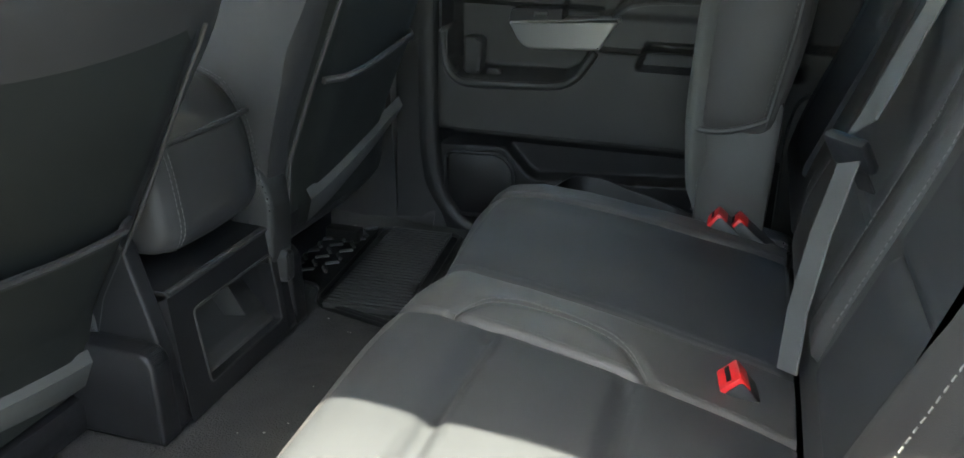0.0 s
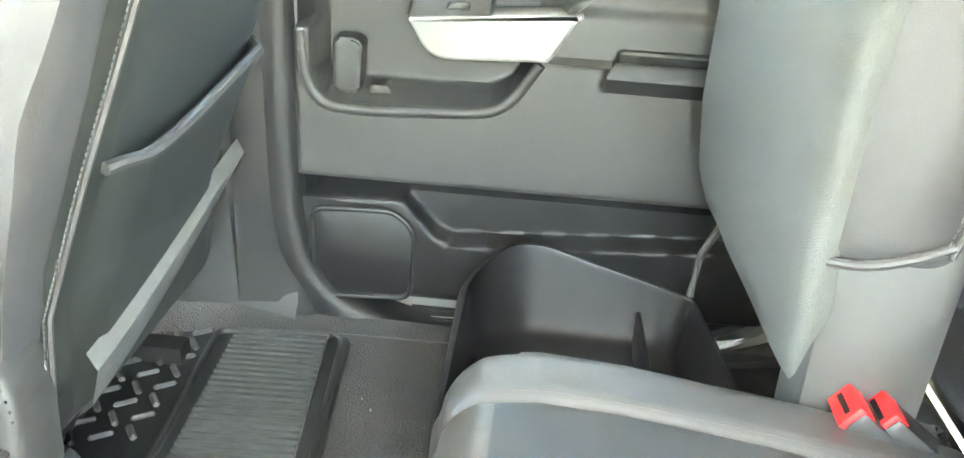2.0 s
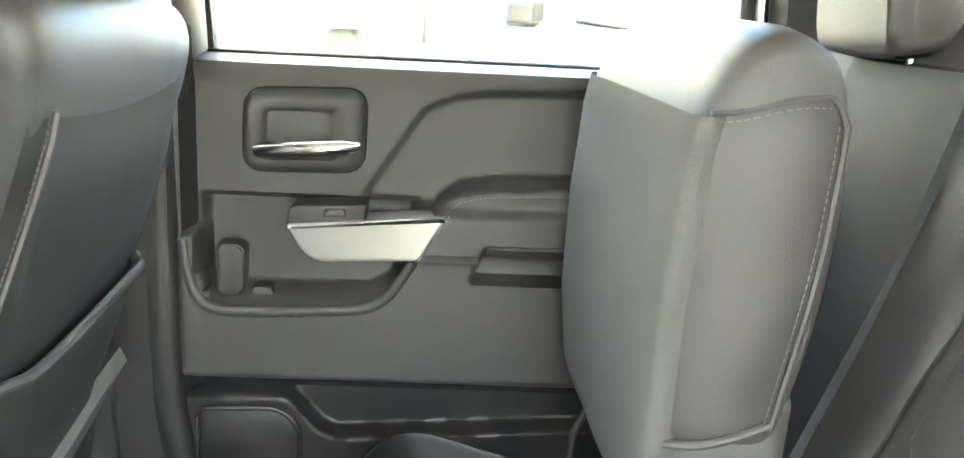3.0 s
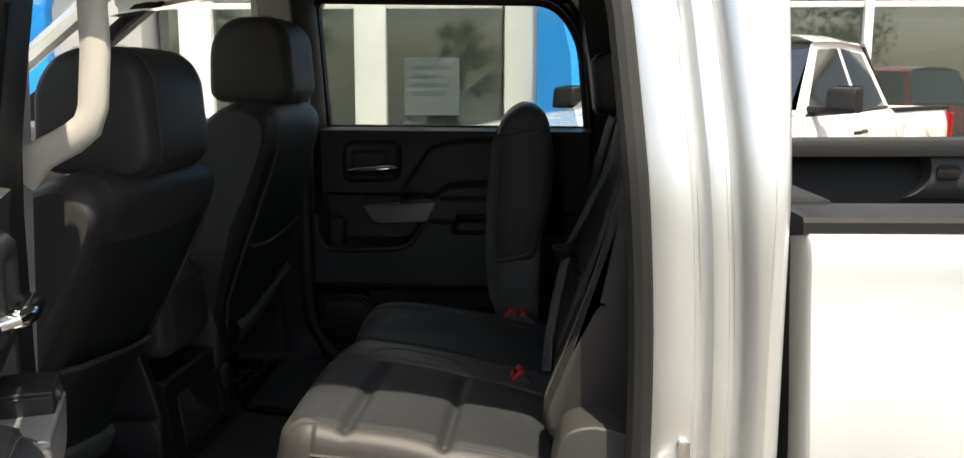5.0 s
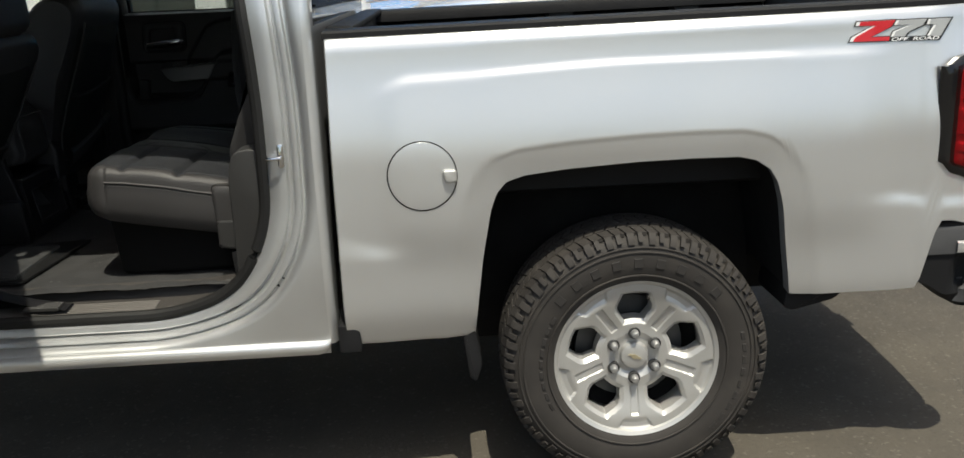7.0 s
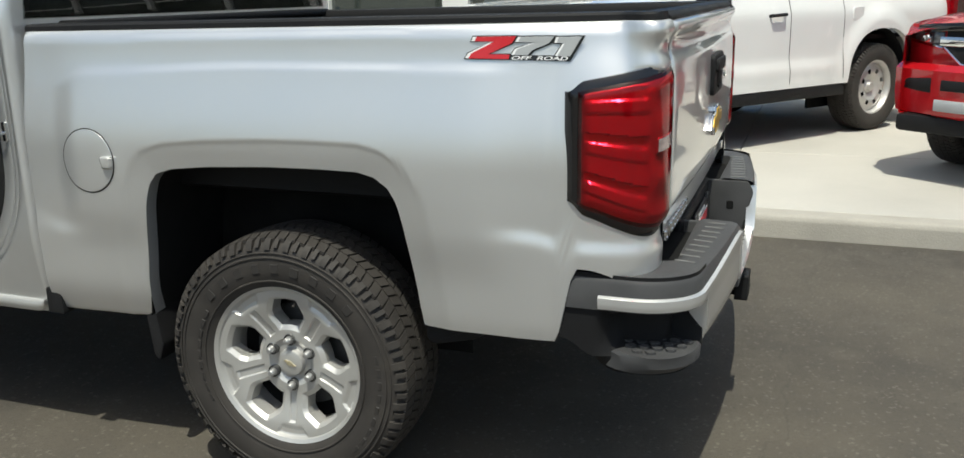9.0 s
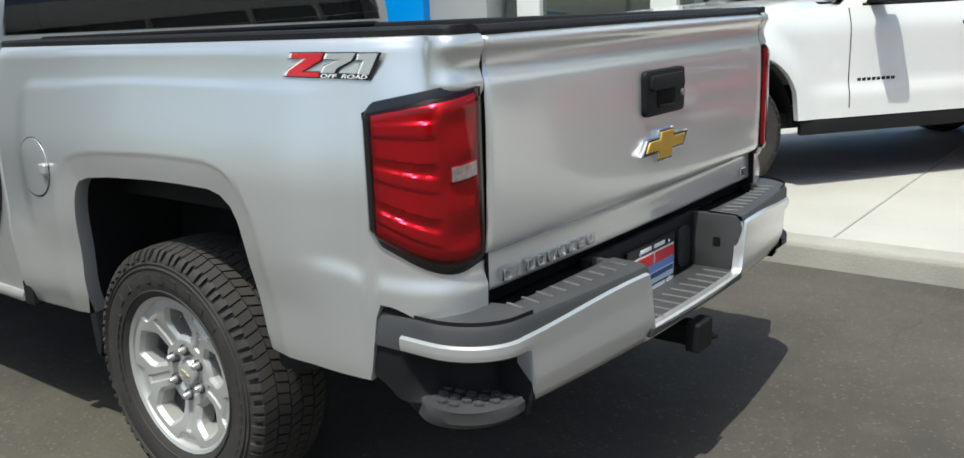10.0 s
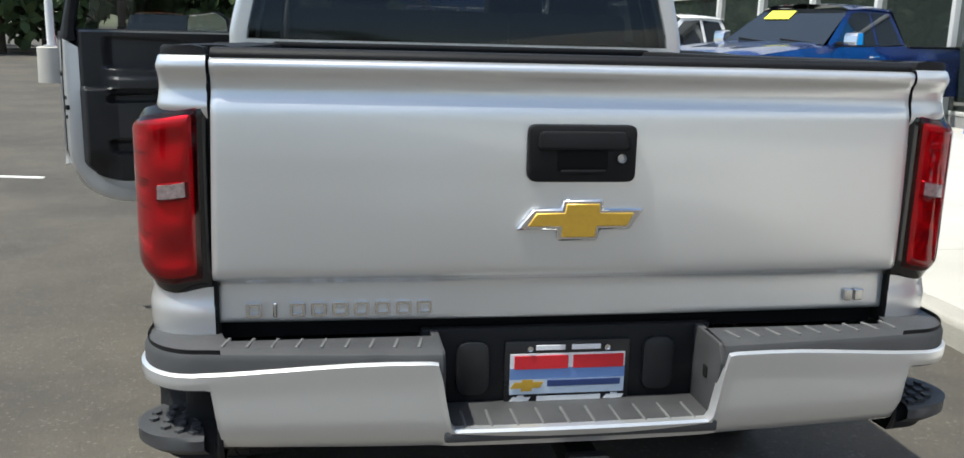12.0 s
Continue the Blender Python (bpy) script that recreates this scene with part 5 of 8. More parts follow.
    part("mirror_sail", prism([(-3.04, 1.425), (-2.74, 1.425), (-2.78, 1.50), (-2.86, 1.56)], "y", -0.955, -0.93, 0.004), BLACK, fd, m=side)
    # front wing with its wheel opening
    rows = []
    for x in span(-4.50, -3.06, 60):
        d = x + 3.645
        arc = 0.50 if abs(d) > 0.44 else max(0.50, 0.55 + 0.43 * (1 - abs(d / 0.44) ** 3.2) ** 0.5)
        zt = 1.36 - 0.10 * sstep(-3.4, -4.5, x)
        col = []
        for t in span(0, 1, 16):
            z = arc + (zt - arc) * t
            w = side_y(min(z, 1.41)) + 0.03 * (1 - sstep(0.46, 0.75, abs(d))) - 0.10 * sstep(-4.2, -4.5, x) - 0.06 * sstep(zt - 0.1, zt, z)
            col.append((x, -w, z))
        rows.append(col)
    part("front_wing", grid(rows), SILVER, truck, m=side)
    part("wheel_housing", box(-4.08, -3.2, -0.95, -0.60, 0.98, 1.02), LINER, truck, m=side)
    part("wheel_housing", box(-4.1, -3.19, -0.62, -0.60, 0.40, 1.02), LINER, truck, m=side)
    hl = part("head_lamp", prism(round_poly([(-4.53, 0.98), (-4.30, 1.02), (-4.30, 1.20), (-4.50, 1.20)], 0.02), "y", -0.93, -0.62, 0.015), LENS_CLEAR, truck, m=side)

# roof, rear wall and glass
rows = []
for x in span(-2.62, -0.90, 20):
    drop = 0.05 * sstep(-1.1, -0.88, x) + 0.06 * sstep(-2.3, -2.62, x)
    rows.append([(x, y, 1.965 - 0.05 * (abs(y) / 0.86) ** 3 - drop - (0.05 if abs(y) > 0.862 else 0)) for y in [-0.866, -0.858] + span(-0.84, 0.84, 16) + [0.858, 0.866]])
bm = grid(rows)
part("roof", bm, SILVER, truck)
for side in (None, MIRROR):
    rows = []
    for x in span(-2.62, -0.93, 12):
        dz = -0.05 * sstep(-2.3, -2.62, x) - 0.04 * sstep(-1.05, -0.93, x)
        rows.append([(x, -0.852, 1.922 + dz), (x, -0.872, 1.885 + dz), (x, -0.884, 1.85 + dz), (x, -0.880, 1.822 + dz), (x, -0.79, 1.818 + dz)])
    part("roof_rail", grid(rows), SILVER, truck, m=side)
part("headliner", grid([[(x, y, 1.875 - 0.02 * (y / 0.7) ** 2) for y in span(-0.83, 0.83, 9)] for x in span(-2.6, -0.95, 6)]), TRIM_PALE, truck)
# wall behind the rear seat, round the rear window
bm = B()
WX = -0.875


def wall_x(z):
    return WX - 0.06 * sstep(1.40, 1.85, z)


add_grid(bm, [[(wall_x(z), y, z) for z in (0.50, 0.9, 1.30, 1.385, 1.402)] for y in span(-0.93, 0.93, 8)])
add_grid(bm, [[(wall_x(z), y * (side_y(z) - 0.045), z) for z in span(1.402, 1.81, 8)] for y in (-1, -0.965)])
add_grid(bm, [[(wall_x(z), y * (side_y(z) - 0.045), z) for z in span(1.402, 1.81, 8)] for y in (0.965, 1)])
add_grid(bm, [[(wall_x(z), y, z) for z in (1.81, 1.86, 1.91)] for y in span(-0.85, 0.85, 8)])
part("cab_rear_wall", bm, SILVER, truck)
rows = [[(wall_x(z) + 0.004, y * (side_y(z) - 0.045) * 0.972, z) for y in span(-1, 1, 12)] for z in span(1.400, 1.815, 8)]
bm = grid(rows)
r = bmesh.ops.extrude_face_region(bm, geom=list(bm.faces))
bmesh.ops.translate(bm, vec=(-0.004, 0, 0), verts=[v for v in r["geom"] if isinstance(v, bmesh.types.BMVert)])
rg = part("rear_window", bm, GLASS_TINT, truck, "dark tinted rear window")
rg.visible_shadow = False
part("inner_rear_wall", box(-0.935, -0.925, -0.80, 0.80, 0.66, 1.37, 0.003), TRIM_DARK, truck)
# windscreen, scuttle, bonnet, grille
bm = grid([[(-3.22 + 0.62 * t, y * (0.93 - 0.13 * t), 1.42 + 0.46 * t) for y in span(-1, 1, 10)] for t in span(0, 1, 6)])
r = bmesh.ops.extrude_face_region(bm, geom=list(bm.faces))
bmesh.ops.translate(bm, vec=(-0.003, 0, -0.004), verts=[v for v in r["geom"] if isinstance(v, bmesh.types.BMVert)])
ws = part("windscreen", bm, GLASS, truck)
ws.visible_shadow = False
for s in (-1, 1):
    part("windscreen_pillar", tube([(-3.26, s * 0.95, 1.40), (-2.95, s * 0.86, 1.62), (-2.58, s * 0.82, 1.89)], 0.035, 8), SILVER, truck)
rows = []
for x in span(-4.55, -3.15, 14):
    rows.append([(x, y, 1.42 - 0.10 * sstep(-3.3, -4.55, x) - 0.06 * (abs(y) / 0.9) ** 4 + 0.015 * sstep(0.3, 0.45, abs(y))) for y in span(-0.92, 0.92, 16)])
part("bonnet", grid(rows), SILVER, truck)
part("grille", prism(round_poly([(-0.62, 0.95), (0.62, 0.95), (0.66, 1.28), (-0.66, 1.28)], 0.04), "x", -4.60, -4.50, 0.02), CHROME, truck)
part("front_bumper", prism(round_poly([(-4.68, 0.58), (-4.62, 0.50), (-4.45, 0.50), (-4.40, 0.90), (-4.62, 0.92)], 0.05), "y", -0.95, 0.95, 0.03), CHROME, truck)
part("dashboard", prism(round_poly([(-3.20, 0.95), (-2.85, 0.90), (-2.80, 1.22), (-2.95, 1.38), (-3.22, 1.40)], 0.06), "y", -0.88, 0.88, 0.02), TRIM_DARK, truck)
part("scuttle_wall", box(-3.26, -3.20, -0.92, 0.92, 0.55, 1.40), CHASSIS, truck)
# cabin floor and sides below the trim
part("cabin_floor", box(-3.2, -0.93, -0.772, 0.772, 0.60, 0.640), CHASSIS, truck)


# ---- cabin: carpet, mat ----
def pile(x, y):
    return 0.004 * noise.noise(Vector((x * 9, y * 9, 3.1))) + 0.0025 * noise.noise(Vector((x * 40, y * 40, 1.7)))


rows = []
for x in span(-2.75, -0.95, 90):
    row = []
    for y in span(-0.80, 0.80, 80):
        z = 0.648 + pile(x, y) + 0.012 * sstep(0.66, 0.80, abs(y)) * sstep(-1.95, -2.05, x)
        row.append((x, y, z))
    rows.append(row)
part("carpet", grid(rows), CARPET, truck, "charcoal cabin carpet")
rng = random.Random(12)
bm = B()
for i in range(60):
    x, y, a = rng.uniform(-2.0, -1.55), rng.uniform(-0.72, 0.60), rng.uniform(0, 3.14)
    k = rng.uniform(0.0004, 0.0012)
    add_box(bm, -k * rng.uniform(1, 2.5), k, -k * 0.7, k * 0.7, 0.0, 0.0012, m=Matrix.Translation((x, y, 0.6495 + pile(x, y))) @ Matrix.Rotation(a, 4, "Z"))
part("lint", bm, LINT, truck, "pale lint flecks on the carpet")
# kick panels in front of the B pillars
for side in (None, MIRROR):
    rows = []
    for x in span(-2.75, -1.96, 10):
        rows.append([(x, -0.765, 0.640), (x, -0.792, 0.668), (x, -0.815, 0.80), (x, -0.83, 0.90), (x, -0.87, 1.30)])
    part("kick_panel", grid(rows), TRIM_DARK, truck, m=side)

floor_mat = thing("floor_mat", (-1.98, 0.46, 0.655), "black ribbed rubber floor mat on the carpet", "floor mat", group="floor mats")
base = round_poly([(-2.185, 0.66), (-2.06, 0.705), (-1.852, 0.722), (-1.806, 0.215), (-2.034, 0.272), (-2.062, 0.36), (-2.155, 0.37)], [0.02, 0.02, 0.03, 0.04, 0.03, 0.03, 0.02], 5)
part("mat_base", prism(base, "z", 0.652, 0.662, 0.003), MAT_RUBBER, floor_mat)
edge = round_poly([(-2.062, 0.695), (-1.862, 0.712), (-1.818, 0.225), (-2.030, 0.279)], [0.02, 0.03, 0.05, 0.03], 6)
pth = [(x, y, 0.6635) for x, y in edge]
part("mat_rim", tube(pth + pth[:1], 0.006, 8, False), MAT_RUBBER, floor_mat)
for i in range(31):
    t = i / 30
    y0 = 0.685 - 0.425 * t
    xa = -2.040 + 0.022 * t + 0.010
    xb = -1.885 + 0.040 * t
    # ribs and lozenges take the paler tone as painted highlights
    part("mat_rib", prism([(xa, y0), (xb, y0 + 0.008), (xb, y0 + 0.016), (xa, y0 + 0.008)], "z", 0.661, 0.673), MAT_LIT, floor_mat)
for i in range(4):
    part("mat_tab", box(-2.0 + i * 0.045, -1.972 + i * 0.045, 0.300 - i * 0.013, 0.306 - i * 0.013, 0.661, 0.667, 0.001, 1), MAT_RUBBER, floor_mat)
for i in range(3):
    for j in range(8):
        cx, cy = -2.155 + i * 0.036, 0.40 + j * 0.037 + 0.012 * i
        m = Matrix.Translation((cx, cy, 0.6635)) @ Matrix.Rotation(radians(35 if (i + j) % 2 else 125), 4, "Z")
        part("mat_lozenge", box(-0.016, 0.016, -0.0045, 0.0045, -0.003, 0.0055, 0.003, 1, m), MAT_LIT, floor_mat)
near_mat = thing("floor_mat", (-1.98, -0.46, 0.655), "black ribbed rubber floor mat on the carpet", "floor mat", group="floor mats")
base = round_poly([(-2.185, -0.66), (-2.06, -0.705), (-1.85, -0.715), (-1.806, -0.235), (-2.034, -0.285), (-2.155, -0.38)], 0.02, 5)
part("mat_base", prism(base, "z", 0.652, 0.662, 0.003), MAT_RUBBER, near_mat)
for i in range(25):
    y0 = -0.69 + 0.0145 * i
    part("mat_rib", box(-2.03, -1.88, y0, y0 + 0.008, 0.661, 0.671, 0.001, 1), MAT_LIT, near_mat)


# ---- rear doors (built shut on the passenger side; the driver's one is mirrored and swung open) ----
DX0 = -1.972


def panel_in(x, z):
    """How far the door trim stands in from its base plane."""
    d = 0.018
    # slanted line that parts the upper skin from the padded insert
    line = curve_at([(-1.70, 1.16), (-1.671, 1.205), (-1.578, 1.345), (-1.53, 1.366), (-1.47, 1.375), (-1.0, 1.388)], x)
    ins = sstep(line + 0.006, line - 0.010, z) * sstep(1.18, 1.20, z) * sstep(-1.68, -1.66, x)
    d -= 0.018 * ins
    d += 0.006 * sstep(1.36, 1.41, z)
    # armrest
    arm_top = curve_at([(-1.60, 1.13), (-1.575, 1.165), (-1.549, 1.205), (-1.517, 1.228), (-1.45, 1.238), (-1.0, 1.246)], x)
    arm = sstep(arm_top + 0.006, arm_top - 0.014, z) * sstep(1.105, 1.118, z) * sstep(-1.60, -1.57, x)
    d += 0.062 * arm
    # open pocket round the pull
    rec = sstep(-1.935, -1.918, x) * (1 - sstep(1.188, 1.20, z))
    low = curve_at([(-1.925, 1.06), (-1.915, 1.032), (-1.89, 1.022), (-1.66, 1.034), (-1.63, 1.05), (-1.59, 1.11), (-1.57, 1.13)], x)
    rec *= sstep(low - 0.006, low + 0.008, z) * (1 - sstep(-1.60, -1.565, x))
    # pocket in the armrest's underside
    pk = sstep(-1.497 + 0.35 * max(0, z - 1.085), -1.485 + 0.35 * max(0, z - 1.085), x) * sstep(1.070, 1.080, z) * (1 - sstep(1.130, 1.142, z))
    # lower swell
    swell_top = max(low, 1.03)
    band = sstep(0.885, 0.900, z) * (1 - sstep(swell_top + 0.004, swell_top + 0.02, z))
    if x > -1.60:
        band = sstep(0.885, 0.900, z) * (1 - sstep(1.105, 1.125, z))
    left = (1 - sstep(-1.935, -1.92, x)) * sstep(0.885, 0.90, z) * (1 - sstep(1.13, 1.15, z))
    d += 0.040 * max(band, left)
    d -= 0.030 * rec
    d -= 0.045 * pk
    d -= 0.012 * sstep(0.870, 0.880, z) * (1 - sstep(0.886, 0.896, z))
    # speaker housing and the ledge beside it
    top = curve_at([(-1.96, 0.868), (-1.80, 0.872), (-1.785, 0.868), (-1.735, 0.812), (-1.71, 0.800), (-1.3, 0.826), (-1.0, 0.84)], x)
    d += 0.034 * (1 - sstep(top - 0.012, top + 0.004, z)) * sstep(0.66, 0.70, z)
    d -= 0.02 * sstep(-1.955, -1.972, x)
    e = sstep(-1.20, -1.13, x)
    d = d * (1 - e) + e * (0.020 + 0.040 * (1 - sstep(1.133, 1.149, z)) * sstep(0.70, 0.86, z))
    d -= (d + 0.03) * sstep(-1.055, -1.030, x) ** 2
    return d


def door_low(x):
    """Lower edge of the door: it climbs at the rear round the wheel opening."""
    if x < -1.27:
        return 0.655
    t = (x + 1.27) / 0.265
    return 0.655 + 0.20 * (1 - math.sqrt(max(0.0, 1 - min(t, 1.0) ** 2)))


def door_y(z):
    """Half width of the door, which leans in from its belt line."""
    return side_y(z) if z < 1.36 else min(side_y(z), 0.985 - 0.25 * (z - 1.36))


def build_door(m, label):
    skin_rows = []
    for x in span(-1.99, -0.975, 40):
        zl = door_low(x) - 0.092
        col = []
        for t in span(0, 1, 30):
            z = zl + (1.405 - zl) * t
            o = 0.018 * (1 - sstep(0.76, 0.84, z)) + 0.010 * sstep(1.16, 1.22, z) * (1 - sstep(1.30, 1.40, z))
            col.append((x, door_y(z) + o, z))
        skin_rows.append([(x, col[0][1] - 0.05, col[0][2] + 0.01)] + col)
    door = part("rear_door", grid(skin_rows), SILVER, truck, label, m=m)
    # painted inner shell, seen as the door's edge
    rows = []
    n = 40
    path = [(x, door_low(x) - 0.082) for x in span(-1.98, -0.99, n)] + [(-0.978, z) for z in span(0.84, 1.370, 14)]
    for x, z in path:
        yo = side_y(z)
        c = Vector((-1.5, 1.05))
        v = (c - Vector((x, z))).normalized() * 0.014
        top = 0.032 * sstep(1.16, 1.36, z)
        rows.append([(x + v.x * k, yo - d, z + v.y * k) for k, d in ((0.0, -0.004), (0.25, 0.008), (0.30, 0.016 + 0.5 * top), (1.3, 0.020 + 0.5 * top), (1.3, 0.038 + top), (0.1, 0.041 + top), (0.05, 0.080 + 0.5 * top), (0.12, 0.106), (0.6, 0.111), (2.0, 0.113), (5.0, 0.115))])
    part("door_shell", grid(rows), SILVER_IN, door, m=m)
    pth = [(x - 0.010, side_y(z) - 0.0275 - 0.024 * sstep(1.16, 1.36, z), z + 0.010 * (x < -1.0)) for x, z in path[::2] + path[-1:]]
    part("door_edge_seal", tube(pth, 0.0125, 8), SEAL, door, m=m)
    # moulded inner trim
    rows = []
    for x in span(DX0, -1.03, 210):
        zl = door_low(x) + 0.03
        zs = [zl + (1.405 - zl) * t for t in span(0, 1, 160)]
        col = [(x, 0.865 - panel_in(x, z) - 0.0, z) for z in zs]
        rows.append([(x, 0.90, zl - 0.012)] + col + [(x, 0.878, 1.413), (x, 0.93, 1.416)])
    bm = grid(rows)
    for r in (rows[0], rows[-1]):
        add_grid(bm, [r, [(p[0], 0.90, p[2]) for p in r]])
    # below this height the same trim is coloured darker, for the shade near the floor
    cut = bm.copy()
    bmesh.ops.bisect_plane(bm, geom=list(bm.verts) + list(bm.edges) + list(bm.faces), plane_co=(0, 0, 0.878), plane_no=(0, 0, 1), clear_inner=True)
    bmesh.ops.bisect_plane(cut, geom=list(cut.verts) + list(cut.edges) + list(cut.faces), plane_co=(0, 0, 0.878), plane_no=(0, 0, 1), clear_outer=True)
    end = bm.copy()
    bmesh.ops.bisect_plane(bm, geom=list(bm.verts) + list(bm.edges) + list(bm.faces), plane_co=(-1.19, 0, 0), plane_no=(1, 0, 0), clear_outer=True)
    bmesh.ops.bisect_plane(end, geom=list(end.verts) + list(end.edges) + list(end.faces), plane_co=(-1.19, 0, 0), plane_no=(1, 0, 0), clear_inner=True)
    part("trim_end_cap", end, TRIM_DARK, door, m=m, angle=50)
    panel = part("door_trim_panel", bm, TRIM, door, "charcoal moulded door trim", m=m, angle=50)
    part("shade_dark_lower_trim", cut, TRIM_DARK, door, m=m, angle=50)
    yb = 0.865
    # satin pull and switch
    bm = prism(round_poly([(-1.785, 1.167), (-1.750, 1.106), (-1.575, 1.114), (-1.534, 1.186)], [0.012, 0.030, 0.005, 0.005]), "y", 0.778, 0.85, 0.007, 3)
    part("pull_trim", bm, SATIN, door, "satin silver pull trim", m=m)
    bm = prism(round_poly([(-1.785, 1.163), (-1.663, 1.170), (-1.661, 1.201), (-1.780, 1.195)], [0.004, 0.003, 0.004, 0.012]), "y", 0.783, 0.85, 0.004)
    sw = part("switch_bezel", bm, TRIM_DARK, door, m=m)
    part("window_switch", prism(round_poly([(-1.728, 1.180), (-1.692, 1.182), (-1.694, 1.194), (-1.725, 1.192)], 0.005), "y", 0.777, 0.795, 0.003), TRIM, sw, m=m)
    # armrest stitching
    bm = stitch(B(), [(x, 0.865 - panel_in(x, z) - 0.001, z) for x, z in ((-1.585, 1.13), (-1.55, 1.18), (-1.52, 1.205), (-1.48, 1.215), (-1.40, 1.22), (-1.30, 1.224), (-1.20, 1.227))], 0.007, 0.0012)
    part("armrest_stitching", bm, THREAD, door, m=m)
    # release handle: bezel ring, chrome lever
    outer = round_poly([(-1.862, 1.236), (-1.672, 1.240), (-1.668, 1.372), (-1.858, 1.366)], 0.034, 7)
    crest = round_poly([(-1.850, 1.247), (-1.686, 1.251), (-1.682, 1.360), (-1.846, 1.355)], 0.028, 7)
    inner = round_poly([(-1.834, 1.256), (-1.706, 1.259), (-1.704, 1.345), (-1.832, 1.342)], 0.018, 7)
    hole = round_poly([(-1.826, 1.262), (-1.722, 1.264), (-1.722, 1.335), (-1.824, 1.333)], 0.012, 7)
    loops = [[(x, y, z) for x, z in loop] for loop, y in ((outer, 0.858), (outer, 0.842), (crest, 0.828), (inner, 0.827), (hole, 0.836), (hole, 0.872))]
    hb = part("handle_bezel", loft(loops, False), TRIM, door, m=m, angle=60)
    pth = [(x, 0.8455, z) for x, z in outer]
    part("bezel_gap", tube(pth + pth[:1], 0.0028, 6, False), CHASSIS, hb, m=m)
    part("handle_well", prism(hole, "y", 0.868, 0.873), TRIM, hb, m=m)
    bm = tube([(-1.838, 0.834, 1.268), (-1.832, 0.816, 1.273), (-1.80, 0.809, 1.277), (-1.74, 0.808, 1.281), (-1.700, 0.810, 1.284), (-1.684, 0.818, 1.284), (-1.680, 0.834, 1.280)], [0.010, 0.0125, 0.0138, 0.0138, 0.0135, 0.0125, 0.010], 12, True, 0.95)
    part("release_lever", bm, CHROME, hb, "chrome release lever", m=m)
    # rounded rim of the open pocket
    rim = smooth_line([(-1.950, 0.812, 1.128), (-1.944, 0.811, 1.075), (-1.930, 0.810, 1.035), (-1.905, 0.809, 1.016), (-1.860, 0.808, 1.013), (-1.760, 0.808, 1.017), (-1.670, 0.808, 1.024), (-1.630, 0.808, 1.043), (-1.605, 0.807, 1.078), (-1.588, 0.806, 1.106)], 4)
    part("pocket_rim", tube(rim, 0.0095, 10), TRIM, door, m=m, angle=60)
    # cup block in the pocket
    part("bottle_rest", prism(round_poly([(-1.905, 1.03), (-1.862, 1.03), (-1.858, 1.11), (-1.87, 1.118), (-1.905, 1.118)], 0.012), "y", 0.83, 0.872, 0.006), TRIM, door, m=m)
    part("pocket_button", prism(round_poly([(-1.85, 1.03), (-1.812, 1.032), (-1.818, 1.046), (-1.848, 1.046)], 0.006), "y", 0.835, 0.872, 0.004), TRIM, door, m=m)
    # speaker grille
    g1 = round_poly([(-1.938, 0.682), (-1.772, 0.690), (-1.766, 0.812), (-1.800, 0.846), (-1.936, 0.842)], 0.022, 6)
    pth = [(x, 0.8085, z) for x, z in g1]
    sp = part("speaker_frame", tube(pth + pth[:1], 0.005, 8, False), TRIM_DARK, door, m=m)
    part("speaker_grille", prism(g1, "y", 0.8095, 0.82, 0.002), TRIM_DARK, door, m=m)
    # window frame and glass
    def wp(x, z, inn):
        return (x, door_y(z) - inn, z)
    out_l = [(-1.985, 1.40), (-1.985, 1.79), (-1.96, 1.826), (-1.13, 1.816), (-1.04, 1.71), (-0.985, 1.40)]
    in_l = [(-1.925, 1.40), (-1.93, 1.792), (-1.915, 1.812), (-1.15, 1.804), (-1.085, 1.71), (-1.045, 1.40)]
    bm = B()
    add_grid(bm, [[wp(x, z, 0.0) for x, z in out_l], [wp(x, z, 0.0) for x, z in in_l], [wp(x, z, 0.042) for x, z in in_l], [wp(x, z, 0.052) for x, z in out_l], [wp(x, z, 0.0) for x, z in out_l]])
    part("window_frame", bm, FRAME, door, m=m)
    pth = [wp(x, z, 0.055) for x, z in [(-1.96, 1.41), (-1.962, 1.78), (-1.94, 1.825), (-1.13, 1.815), (-1.06, 1.71), (-1.02, 1.41)]]
    part("frame_seal", tube(pth, 0.012, 6), SEAL, door, m=m)
    bm = grid([[wp(x0 + (x1 - x0) * t, z, 0.03) for t in span(0, 1, 6)] for z, x0, x1 in ((1.385, -1.94, -1.08), (1.50, -1.94, -1.11), (1.65, -1.94, -1.12), (1.812, -1.94, -1.16))])
    r = bmesh.ops.extrude_face_region(bm, geom=list(bm.faces))
    bmesh.ops.translate(bm, vec=(0, 0.004, 0), verts=[v for v in r["geom"] if isinstance(v, bmesh.types.BMVert)])
    g = part("door_glass", bm, GLASS_DOOR, door, "lightly tinted door glass", m=m)
    g.visible_shadow = False
    foot = []
